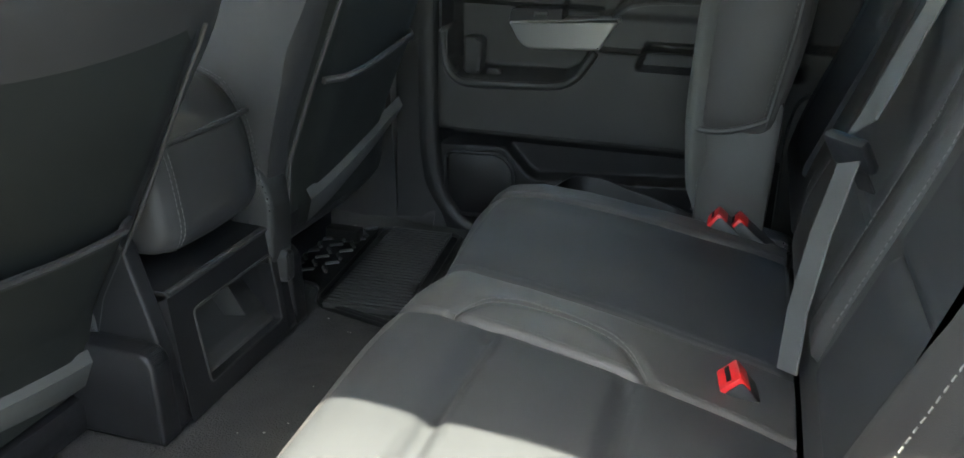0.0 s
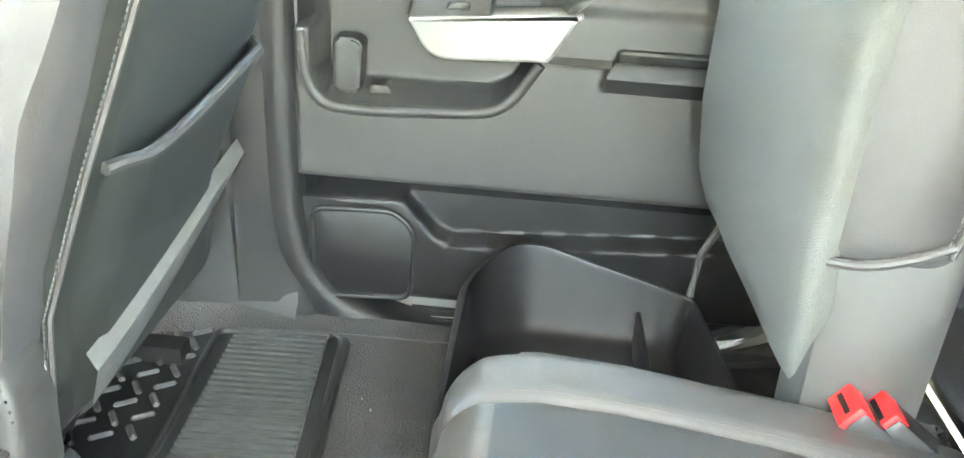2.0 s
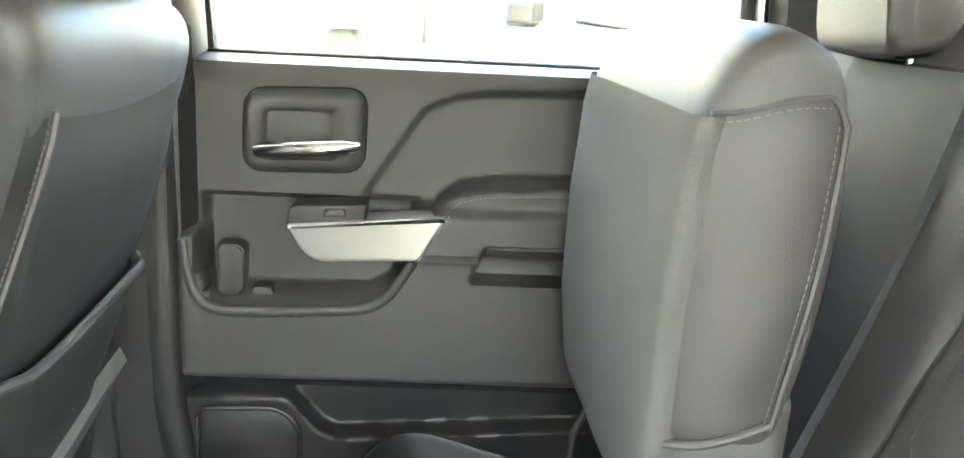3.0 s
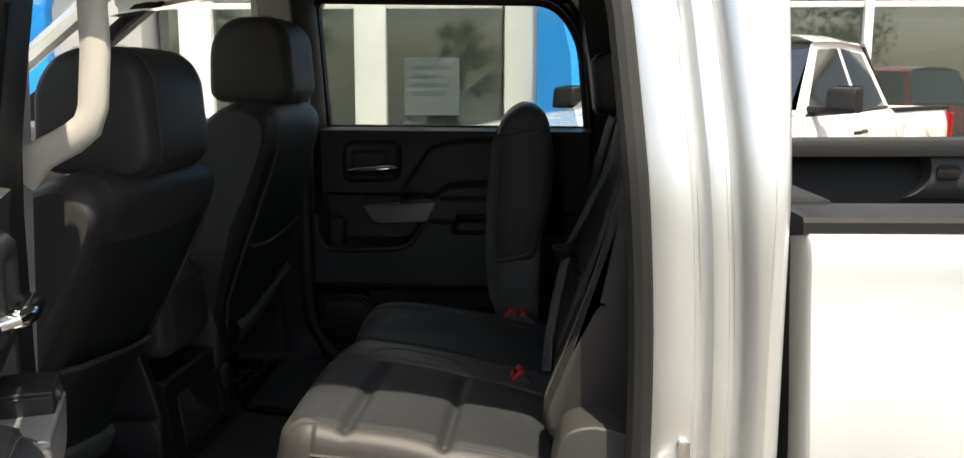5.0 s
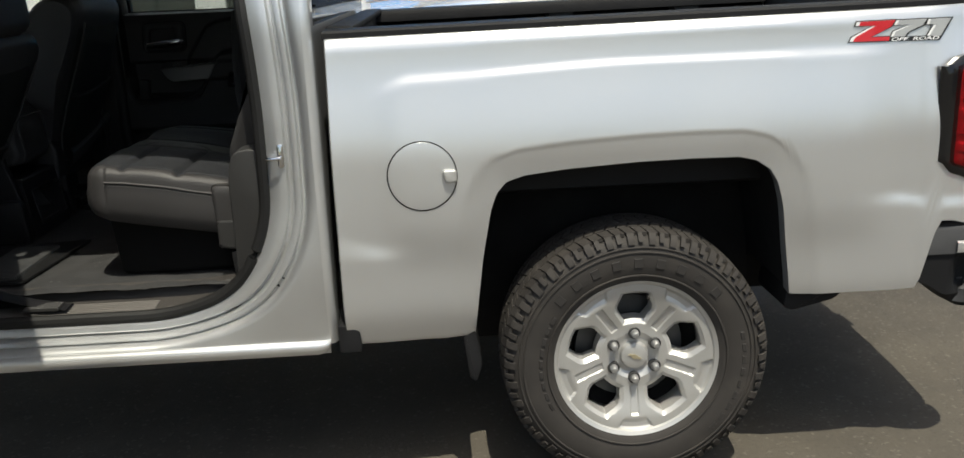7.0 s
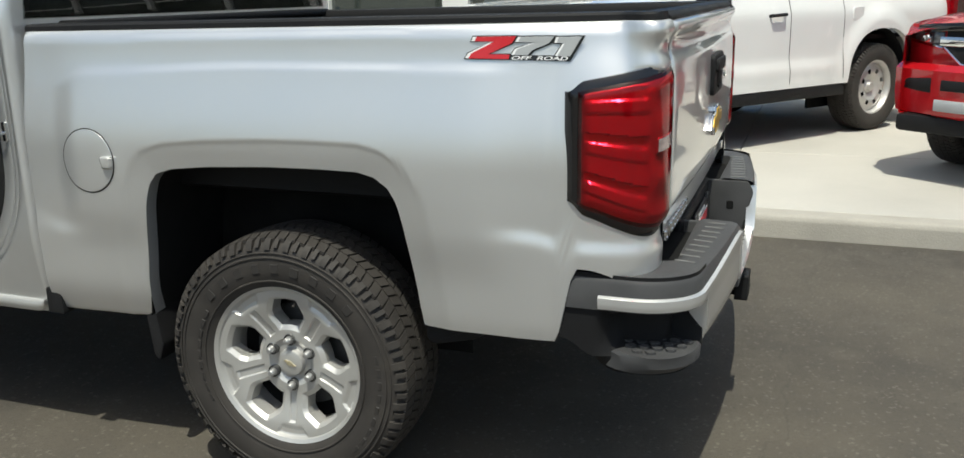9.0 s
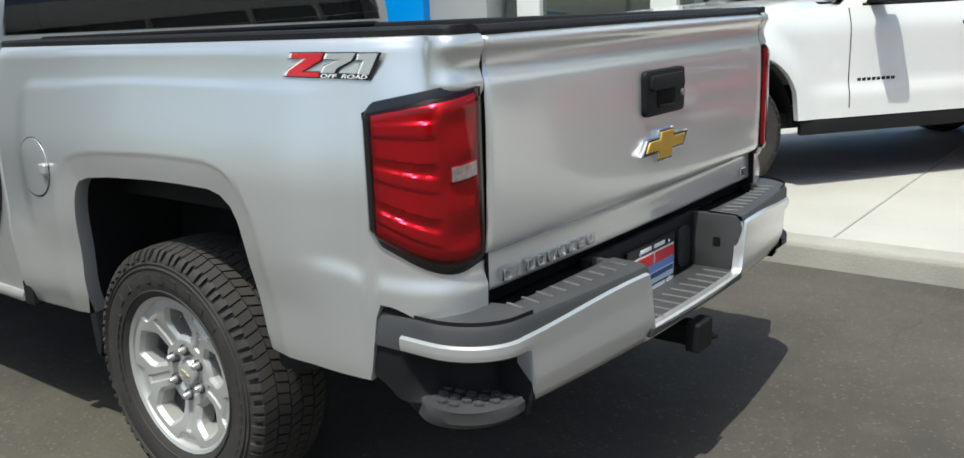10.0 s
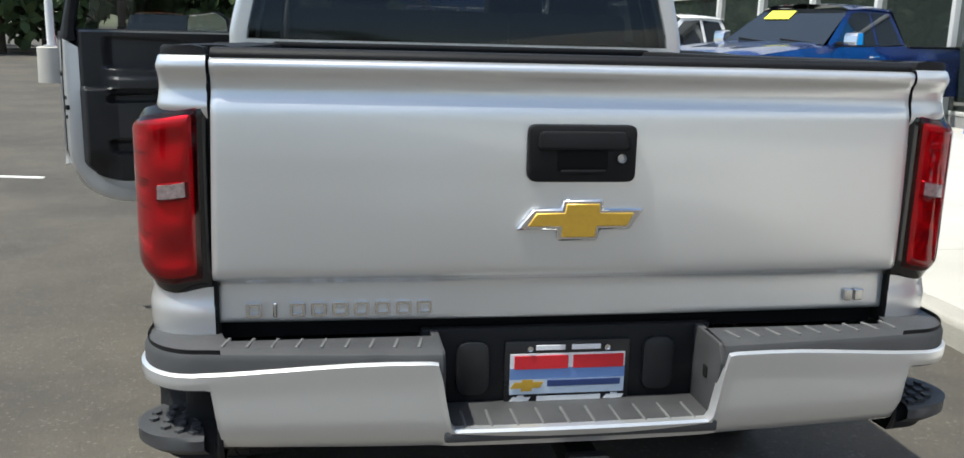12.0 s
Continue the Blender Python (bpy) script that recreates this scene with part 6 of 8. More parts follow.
    for z, x0, x1 in ((1.364, -1.035, -0.982), (1.372, -1.035, -0.980), (1.40, -1.030, -0.984), (1.45, -1.034, -0.990), (1.50, -1.046, -1.000), (1.56, -1.062, -1.012), (1.66, -1.082, -1.034), (1.74, -1.105, -1.062)):
        w = door_y(z) - 0.004 - 0.022 * sstep(1.37, 1.50, z)
        thick = max(w - 0.868, 0.045) if z < 1.6 else 0.045
        foot.append([(x, y, z) for x, y in round_poly([(x0, w - thick), (x1 - 0.012, w - thick), (x1, w - thick * 0.75), (x1, w), (x0, w)], [0.01, 0.006, 0.01, 0.004, 0.004], 3)])
    part("frame_foot", loft(foot), FRAME, door, m=m, angle=50)
    part("belt_moulding", box(-1.95, -1.03, 0.905, 0.968, 1.39, 1.420, 0.006), FRAME, door, m=m)
    # outer handle
    part("outer_handle", tube([(-1.20, 0.985, 1.255), (-1.18, 1.03, 1.255), (-1.08, 1.036, 1.258), (-1.04, 1.03, 1.258), (-1.02, 0.985, 1.258)], [0.013, 0.014, 0.016, 0.014, 0.012], 10), CHROME, door, "chrome pull handle", m=m)
    # latch and bolts on the rear edge
    part("latch", prism(round_poly([(0.874, 1.037), (0.925, 1.039), (0.950, 1.047), (0.950, 1.054), (0.925, 1.057), (0.874, 1.063)], 0.006), "x", -0.99, -0.9745, 0.002), CHASSIS, door, m=m)
    for yy, zz in ((0.937, 1.094), (0.906, 1.094), (0.906, 1.003)):
        bm = revolve([(0.0, -0.003), (0.006, -0.003), (0.009, -0.001), (0.010, 0.004)], (0, 0, 0), 14)
        bmesh.ops.transform(bm, matrix=Matrix.Translation((-0.977, yy, zz)) @ Matrix.Rotation(radians(90), 4, "Z"), verts=bm.verts)
        part("bolt", bm, CHASSIS, door, m=m)
    bm = revolve([(0.0, -0.006), (0.011, -0.005), (0.014, 0.0), (0.014, 0.006)], (0, 0, 0), 18)
    bmesh.ops.transform(bm, matrix=Matrix.Translation((-0.980, 0.986, 1.206)) @ Matrix.Rotation(radians(90), 4, "Z"), verts=bm.verts)
    part("edge_buffer", bm, SEAL, door, m=m)
    return door


GLASS_DOOR = glass("door_glass", (0.50, 0.54, 0.515))
build_door(None, "shut rear door with charcoal trim")
HINGE = Vector((-1.99, -0.915, 0))
SWING = Matrix.Translation(HINGE) @ Matrix.Rotation(radians(-64.0), 4, "Z") @ Matrix.Translation(-HINGE) @ MIRROR
build_door(SWING, "rear door swung wide open")
part("door_check_strap", tube([(-1.95, -0.93, 0.95), (-1.90, -1.02, 0.95), (-1.87, -1.12, 0.95)], 0.010, 6), CHASSIS, truck)

# ---- rear seat, driver's side and middle: cushion down ----
SEAT_Y0, SEAT_Y1, SEAT_XR = -0.752, 0.232, -1.165
U_PAD = [(-1.541, -0.338), (-1.538, -0.325), (-1.525, -0.300), (-1.500, -0.280), (-1.450, -0.276), (-1.390, -0.286), (-1.350, -0.310), (-1.328, -0.345), (-1.318, -0.366)]


def seam_in(x):
    """Seam between the middle place and the leather band."""
    return -0.205 - 0.10 * (x + 1.62)


def seam_out(x):
    """Seam between the leather band and the outer place."""
    return -0.330 - 0.13 * (x + 1.62)


SEAM_EDGE = 0.128


def seat_front(y):
    return curve_at([(-0.75, -1.612), (-0.60, -1.618), (-0.36, -1.630), (-0.28, -1.620), (-0.21, -1.604), (-0.12, -1.614), (0.08, -1.640), (0.23, -1.652)], y)


def path_gap(p, line):
    d = 9.0
    for a, b in zip(line, line[1:]):
        ax, ay, bx, by = a[0], a[1], b[0], b[1]
        t = min(max(((p[0] - ax) * (bx - ax) + (p[1] - ay) * (by - ay)) / ((bx - ax) ** 2 + (by - ay) ** 2), 0), 1)
        d = min(d, math.hypot(p[0] - ax - t * (bx - ax), p[1] - ay - t * (by - ay)))
    return d


def seat_base(x, y):
    """Height of the cushion's top before its edges are rounded."""
    z = curve_at([(-1.66, 0.984), (-1.61, 1.002), (-1.56, 1.008), (-1.48, 1.002), (-1.36, 0.984), (-1.22, 0.958), (-1.16, 0.944)], x)
    z -= 0.016 * sstep(0.0, 0.22, y) + 0.006 * sstep(-0.30, -0.10, y)
    return z + 0.004 * noise.noise(Vector((x * 7, y * 7, 0.3)))


def seat_seams(x, y):
    """Relief of seams, pleats and stuffing."""
    li, lo = seam_in(x), seam_out(x)
    z = 0.0
    for d in (y - li, y - lo, y - SEAM_EDGE):
        z -= 0.006 * math.exp(-(d / 0.005) ** 2)
    if y < lo:
        for gx in (-1.495, -1.335):
            z -= 0.013 * math.exp(-((x - gx) / 0.010) ** 2) * sstep(0.0, 0.02, lo - y) * sstep(-0.748, -0.715, y)
        k = (x + 1.655) % 0.16 / 0.16
        z += 0.005 * math.sin(math.pi * k) * sstep(0.0, 0.10, lo - y)
        z -= 0.006 * math.exp(-((y + 0.716) / 0.006) ** 2)
    elif y < li:
        d = path_gap((x, y), U_PAD)
        z -= 0.006 * math.exp(-(d / 0.005) ** 2)
        if -1.545 < x < -1.312 and y < curve_at([(a, b) for a, b in U_PAD], x):
            z += 0.004 * sstep(0.0, 0.02, d)
        z += 0.003 * math.sin(math.pi * min(max((y - lo) / (li - lo), 0), 1))
    elif y < SEAM_EDGE:
        z += 0.004 * math.sin(math.pi * (y - li) / (SEAM_EDGE - li))
    else:
        z += 0.007 * sstep(0.0, 0.02, y - SEAM_EDGE)
    return z


def seat_at(x, y, lift=0.0):
    """Place on the cushion's top, with rounded corners and edges."""
    xf = seat_front(y)
    rc = 0.07
    for edge, sg in ((SEAT_Y0, 1), (SEAT_Y1, -1)):
        cy, cx = edge + sg * rc, xf + rc
        a, b = (cx - x) / rc, (cy - y) * sg / rc
        if a > 0 and b > 0:
            k = max(a, b) / math.hypot(a, b)
            x, y = cx - a * k * rc, cy - sg * b * k * rc
    d_front, d0, d1 = x - xf, y - SEAT_Y0, SEAT_Y1 - y
    for edge, sg in ((SEAT_Y0, 1), (SEAT_Y1, -1)):
        cy, cx = edge + sg * rc, xf + rc
        if x < cx and (cy - y) * sg > 0:
            near = max(rc - math.hypot(cx - x, cy - y), 0.0)
            d_front = near
            d0, d1 = max(d0, near), max(d1, near)
    z = seat_base(x, y) + seat_seams(x, y)
    for d, r in ((d_front, 0.040), (d0, 0.030), (d1, 0.045)):
        if d < r:
            z -= r * (1 - math.sqrt(max(0.0, 1 - ((r - d) / r) ** 2)))
    return (x, y, z + lift)


def eased(n, lo, hi):
    """Shares of 0..1, closer together over the first lo and the last hi."""
    a, b = max(3, n // 7), max(3, n // 7)
    return [lo * i / a for i in range(a)] + [lo + (1 - lo - hi) * i / (n - a - b) for i in range(n - a - b)] + [1 - hi + hi * i / b for i in range(b + 1)]


SEAMS = (lambda x: SEAT_Y0, seam_out, seam_in, lambda x: SEAM_EDGE, lambda x: SEAT_Y1)
top = []
for k, n in ((0, 90), (1, 44), (2, 90), (3, 36)):
    for f in eased(n, 0.12 if k else 0.08, 0.12)[(1 if k else 0):]:
        row = []
        for v in eased(120, 0.10, 0.02):
            x, y = -1.62 + (SEAT_XR + 1.62) * v, 0.0
            for again in range(3):
                y = SEAMS[k](x) + (SEAMS[k + 1](x) - SEAMS[k](x)) * f
                x = seat_front(y) + (SEAT_XR - seat_front(y)) * v
            row.append(seat_at(x, y))
        top.append(row)
bm = grid(top)
rim = [top[0][-1 - i] for i in range(len(top[0]))] + [r[0] for r in top[1:]] + [top[-1][i] for i in range(1, len(top[0]))]
walls = [[] for k in range(6)]
mid = Vector((-1.40, -0.26))
for i, p in enumerate(rim):
    a, b = Vector(rim[max(i - 1, 0)]), Vector(rim[min(i + 1, len(rim) - 1)])
    n = Vector((b.y - a.y, a.x - b.x)).normalized()
    if n.dot(Vector(p[:2]) - mid) < 0:
        n = -n
    zb = curve_at([(-1.65, 0.882), (-1.58, 0.850), (-1.45, 0.826), (-1.23, 0.790), (-1.16, 0.788)], p[0])
    for k, (t, o) in enumerate(((0.0, 0.0), (0.08, 0.001), (0.35, 0.007), (0.65, 0.008), (0.88, 0.0), (1.0, -0.022))):
        walls[k].append((p[0] + n.x * o, p[1] + n.y * o, p[2] + (zb - p[2]) * t))
add_grid(bm, walls)
seat = part("rear_seat", bm, LEATHER, truck, "black leather rear bench cushion, folded down", angle=70)


def seat_patch(y_lo, y_hi, x0, x1, nx=70, ny=50):
    """A thin cover sewn onto the cushion between two seams."""
    rows = []
    for i in range(nx):
        row = []
        for j in range(ny):
            x = x0 + (x1 - x0) * i / (nx - 1)
            y = y_lo(x) + (y_hi(x) - y_lo(x)) * j / (ny - 1)
            row.append(seat_at(x, y, 0.0018))
        rows.append(row)
    return grid(rows)


part("outer_cushion_panel", seat_patch(lambda x: -0.712, lambda x: seam_out(x) - 0.004, -1.596, -1.17), CLOTH, seat, angle=70)
part("centre_cushion_panel", seat_patch(lambda x: seam_in(x) + 0.004, lambda x: SEAM_EDGE - 0.004, -1.596, -1.17), CLOTH, seat, angle=70)


def on_seat(x, y, lift=0.0015):
    return (x, y, seat_base(x, y) + seat_seams(x, y) + lift)


bm = B()
dense = smooth_line(U_PAD, 5)
stitch(bm, [on_seat(x, y + 0.005, 0.0015) for x, y in dense], 0.005, 0.0010)
stitch(bm, [on_seat(x, y - 0.001, 0.003) for x, y in dense], 0.005, 0.0009)
part("cushion_stitching", bm, THREAD, seat)
for fn, off in ((seam_in, 0.009), (seam_out, 0.009), (lambda x: SEAM_EDGE, 0.009)):
    bm = stitch(B(), [on_seat(x, fn(x) + off) for x in span(-1.585, -1.19, 40)], 0.006, 0.0005)
    part("seam_stitching", bm, LEATHER, seat)
side_z = [(x, seat_base(x, -0.75) - 0.040) for x in span(-1.545, -1.20, 30)]
part("side_piping", tube([(x, -0.7555, z) for x, z in side_z], 0.0035, 6), LEATHER, seat)
part("side_stitching", stitch(B(), [(x, -0.7575, z - 0.009) for x, z in side_z], 0.006, 0.0011), THREAD, seat)
part("side_tuck", cushion(round_poly([(-1.235, 0.945), (-1.17, 0.94), (-1.165, 0.815), (-1.23, 0.80)], 0.02), "y", -0.768, -0.70, 0.004, 0.012, 4), LEATHER, seat)
part("hinge_cover", prism(round_poly([(-1.228, 0.838), (-1.16, 0.838), (-1.155, 0.742), (-1.228, 0.752)], 0.012), "y", -0.772, -0.68, 0.008), TRIM, seat)
part("hinge_foot", prism(round_poly([(-1.195, 0.74), (-1.16, 0.74), (-1.155, 0.66), (-1.19, 0.66)], 0.008), "y", -0.765, -0.70, 0.005), TRIM_DARK, seat)
part("under_seat_box", prism(round_poly([(-1.56, 0.655), (-1.20, 0.655), (-1.20, 0.82), (-1.58, 0.86)], 0.02), "y", -0.665, 0.17, 0.01), CHASSIS, seat)

# backrests lean against the cab wall
BK = round_poly([(-1.165, 0.93), (-1.142, 1.03), (-1.060, 1.25), (-0.988, 1.52), (-0.962, 1.545), (-0.945, 1.50), (-0.945, 0.93)], [0.03, 0.05, 0.1, 0.04, 0.02, 0.03, 0.03], 5)


def bk_x(z):
    return curve_at([(0.93, -1.162), (1.03, -1.142), (1.25, -1.060), (1.50, -0.993), (1.53, -0.975)], z)


def pad_back(y0, y1, z0, z1, rise, edge=0.02, nz=30, ny=16, grooves=()):
    rows = []
    for z in span(z0, z1, nz):
        row = []
        for y in span(y0, y1, ny):
            e = min(y - y0, y1 - y, z - z0, z1 - z)
            x = bk_x(z) + 0.020 - (rise + 0.014) * sstep(0, edge, e)
            for gz in grooves:
                x += 0.010 * math.exp(-((z - gz) / 0.008) ** 2)
            row.append((x, y, z))
        rows.append(row)
    return grid(rows)


back = part("rear_seat_back", cushion(BK, "y", -0.74, 0.205, 0.0, 0.04, 10), LEATHER, truck, "black leather rear seat backrest")
part("outer_back_panel", pad_back(-0.60, -0.33, 0.985, 1.47, 0.018, 0.03, 60, 24, grooves=(1.15, 1.32)), CLOTH, back)
bolster = [(bk_x(z) - 0.036, z) for z in span(1.03, 1.44, 14)]
bolster = [(-1.135, 0.985), (-1.168, 0.995)] + bolster + [(-1.010, 1.485), (-0.970, 1.46), (-0.970, 0.985)]
part("side_bolster", cushion(round_poly(bolster, [0.01, 0.02] + [0.02] * 14 + [0.03, 0.02, 0.02], 3), "y", -0.745, -0.605, 0.004, 0.04, 10), LEATHER, back, angle=60)
part("inner_bolster", pad_back(-0.325, -0.225, 0.975, 1.50, 0.020, 0.035, 40, 16), LEATHER, back)
part("centre_back_panel", pad_back(-0.22, 0.195, 0.975, 1.47, 0.012, 0.03, 50, 24, grooves=(1.12,)), LEATHER, back)
for yy, dx in ((-0.690, -0.0400), (-0.328, -0.010), (-0.218, -0.006)):
    bm = stitch(B(), [(bk_x(z) + dx, yy + 0.006 * math.sin((z - 1.0) * 6), z) for z in span(1.05, 1.40, 24)], 0.006, 0.0013)
    part("bolster_stitching", bm, THREAD, back)
right_back = part("rear_seat_back", cushion(BK, "y", 0.212, 0.74, 0.0, 0.04, 8), LEATHER, truck, "black leather rear seat backrest")
part("outer_back_panel", pad_back(0.30, 0.64, 1.00, 1.48, 0.014), CLOTH, right_back)
bm = stitch(B(), [(bk_x(z) + 0.001, 0.25, z) for z in span(1.0, 1.50, 20)], 0.006, 0.0012)
part("bolster_stitching", bm, THREAD, right_back)
# panel outside the seat back, by the door
part("seat_side_cover", prism(round_poly([(-1.165, 0.66), (-1.00, 0.66), (-0.985, 1.03), (-1.10, 1.062), (-1.148, 1.05), (-1.165, 0.98)], [0.02, 0.02, 0.02, 0.02, 0.03, 0.05]), "y", -0.835, -0.732, 0.005, 3), TRIM, truck)
part("seat_side_cover", prism(round_poly([(-1.165, 0.66), (-1.00, 0.66), (-0.985, 1.03), (-1.10, 1.062), (-1.148, 1.05), (-1.165, 0.98)], [0.02, 0.02, 0.02, 0.02, 0.03, 0.05]), "y", 0.745, 0.79, 0.005, 3), TRIM, truck)
# headrests
def headrest(x, y, z, w, h, d, parent, lean=-8):
    outline = round_poly([(-d, -h), (d * 0.7, -h * 0.95), (d, -h * 0.2), (d * 0.8, h * 0.85), (-d * 0.2, h), (-d * 0.9, h * 0.75)], [0.03, 0.03, 0.05, 0.05, 0.05, 0.05], 5)
    m = Matrix.Translation((x, y, z)) @ Matrix.Rotation(radians(lean), 4, "Y")
    hr = part("headrest", cushion(outline, "y", -w, w, 0.006, 0.05, 10), LEATHER, parent, m=m)
    for s in (-1, 1):
        part("headrest_post", tube([(0, s * 0.055, -h - 0.06), (0, s * 0.055, -h + 0.02)], 0.006, 8), CHROME, hr, m=m)
        pts = [(a * 1.02, b * 1.02) for a, b in outline]
        bm = stitch(B(), [(a, s * (w - 0.052), b) for a, b in pts[12:30]], 0.006, 0.0011)
        part("headrest_stitching", bm, THREAD, hr, m=m)
    return hr


headrest(-0.985, -0.44, 1.64, 0.13, 0.085, 0.05, back)
headrest(-1.015, 0.535, 1.560, 0.13, 0.085, 0.05, right_back)

# ---- passenger-side cushion folded up against its backrest ----
FOLD = round_poly([(-1.352, 1.095), (-1.350, 1.20), (-1.338, 1.40), (-1.322, 1.468), (-1.262, 1.510), (-1.205, 1.478), (-1.185, 1.38), (-1.192, 1.24), (-1.232, 1.085)], [0.010, 0.03, 0.05, 0.035, 0.05, 0.045, 0.08, 0.08, 0.03], 6)


def lean(bm):
    """Brings the near end of the folded cushion back towards the backrest."""
    for v in bm.verts:
        v.co.x += 0.020 * (0.73 - v.co.y) / 0.515
    return bm


fold = part("folded_cushion", lean(cushion(FOLD, "y", 0.212, 0.735, 0.006, 0.045, 14)), LEATHER, truck, "black leather rear seat cushion folded up", angle=60)
rows = []
for z in span(0.955, 1.422, 34):
    x = curve_at([(0.95, -1.330), (1.0, -1.348), (1.10, -1.358), (1.25, -1.356), (1.38, -1.345), (1.435, -1.335)], z)
    near = 0.205 + 0.035 * sstep(1.06, 0.955, z)
    rows.append([(x + 0.030, near + 0.012, z), (x + 0.012, near, z), (x + 0.002, near + 0.002, z), (x - 0.003, near + 0.012, z)] + [(x - 0.005 + 0.0022 * noise.noise(Vector((y * 9, z * 9, 1.0))), y, z) for y in span(near + 0.04, 0.70, 12)] + [(x, 0.735, z), (x + 0.012, 0.75, z)])
part("seat_underside", lean(grid(rows)), UNDER, fold, "carpeted seat underside", angle=60)
# welt seams of the near end
def fold_end(pts, r=0.0032):
    return lean(tube([(x, 0.2095, z) for x, z in smooth_line(pts, 5)], r, 6))
part("cushion_piping", fold_end([(-1.330, 1.425), (-1.300, 1.428), (-1.255, 1.440), (-1.222, 1.442), (-1.206, 1.418)]), LEATHER, fold)
part("cushion_piping", fold_end([(-1.206, 1.418), (-1.208, 1.36), (-1.214, 1.28), (-1.228, 1.19), (-1.240, 1.118)]), LEATHER, fold)
bm = stitch(B(), [(x - 0.008, 0.2085, z) for x, z in smooth_line([(-1.206, 1.418), (-1.208, 1.36), (-1.214, 1.28), (-1.228, 1.19), (-1.240, 1.118)], 5)], 0.006, 0.0012)
stitch(bm, [(x, 0.2085, z - 0.008) for x, z in smooth_line([(-1.330, 1.425), (-1.300, 1.428), (-1.255, 1.440), (-1.222, 1.442)], 5)], 0.006, 0.0012)
part("cushion_stitching", lean(bm), THREAD, fold)
part("tucked_hem", lean(tube([(x, 0.2105, z) for x, z in smooth_line([(-1.350, 1.106), (-1.31, 1.104), (-1.27, 1.114), (-1.240, 1.128)], 5)], 0.005, 10)), LEATHER, fold)
part("hinge_bracket", lean(prism(round_poly([(-1.335, 0.90), (-1.225, 0.88), (-1.215, 1.16), (-1.335, 1.16)], 0.02), "y", 0.2165, 0.285, 0.006)), TRIM, fold)
part("lower_bracket", prism(round_poly([(-1.29, 0.66), (-1.15, 0.66), (-1.15, 0.92), (-1.30, 0.95)], 0.02), "y", 0.245, 0.295, 0.01), TRIM_DARK, fold)

# ---- storage tub below it ----
outer = round_poly([(-1.672, 0.31), (-1.678, 0.70), (-1.60, 0.785), (-1.36, 0.762), (-1.315, 0.735), (-1.300, 0.31)], [0.03, 0.10, 0.07, 0.02, 0.02, 0.02], 8)


def tub_z(x, y):
    return 0.800 + 0.030 * sstep(-1.68, -1.60, x) - 0.055 * sstep(-1.60, -1.30, x) * sstep(0.5, 0.75, y)


def inset(loop, d):
    c = Vector((sum(p[0] for p in loop) / len(loop), sum(p[1] for p in loop) / len(loop)))
    return [tuple(c + (Vector(p) - c) * (1 - d / max(0.1, (Vector(p) - c).length))) for p in loop]


tub = part("storage_tub", loft([[(x, y, 0.652) for x, y in inset(outer, 0.02)], [(x, y, 0.74) for x, y in outer], [(x, y, tub_z(x, y) - 0.006) for x, y in outer], [(x, y, tub_z(x, y)) for x, y in inset(outer, 0.004)], [(x, y, tub_z(x, y)) for x, y in inset(outer, 0.012)],
                                [(x, y, tub_z(x, y) - 0.008) for x, y in inset(outer, 0.016)], [(x, y, 0.70) for x, y in inset(outer, 0.026)], [(x, y, 0.682) for x, y in inset(outer, 0.045)]]), TUB, truck, "open dark plastic storage tub under the seat", angle=50)
part("tub_divider", prism(round_poly([(0.36, 0.675), (0.735, 0.675), (0.735, 0.748), (0.36, 0.775)], 0.008), "x", -1.405, -1.398, 0.002), TUB, tub)
part("tub_divider", prism(round_poly([(-1.64, 0.675), (-1.36, 0.675), (-1.36, 0.752), (-1.430, 0.752), (-1.436, 0.768), (-1.475, 0.768), (-1.482, 0.752), (-1.64, 0.752)], 0.006), "y", 0.535, 0.542, 0.002), TUB, tub)
part("loose_bracket", tube([(-1.335, 0.70, 0.80), (-1.325, 0.72, 0.86), (-1.30, 0.74, 0.90)], 0.006, 8), TRIM, tub)

# ---- buckles and belts ----
def buckle(x, y, z, yaw, tilt, n=1):
    m = Matrix.Translation((x, y, z)) @ Matrix.Rotation(radians(yaw), 4, "Z") @ Matrix.Rotation(radians(tilt), 4, "Y")
    b = part("belt_buckle", box(-0.013, 0.013, -0.024, 0.024, -0.065, 0.014, 0.006, 2, m), TRIM_DARK, truck, "black belt buckle with a red button")
    part("release_button", box(-0.0138, 0.0138, -0.021, 0.021, -0.002, 0.0185, 0.003, 2, m), BUCKLE_RED, b)
    part("latch_slot", box(-0.003, 0.003, -0.015, 0.015, 0.0178, 0.0192, 0.0008, 1, m), CHASSIS, b)
    return b


buckle(-1.226, -0.318, 0.962, 8, -42)
buckle(-1.268, 0.196, 0.960, 0, -52)
buckle(-1.236, 0.199, 0.955, 0, -52)


def strap(path, w, t, across):
    bm = B()
    rows = []
    for i, p in enumerate(path):
        p = Vector(p)
        a = Vector(across[i] if isinstance(across, list) else across).normalized() * w / 2
        d = (Vector(path[min(i + 1, len(path) - 1)]) - Vector(path[max(i - 1, 0)])).normalized()
        n = d.cross(a).normalized() * t / 2
        rows.append([p - a - n, p + a - n, p + a + n, p - a + n])
    add_grid(bm, rows, False, True)
    return bm


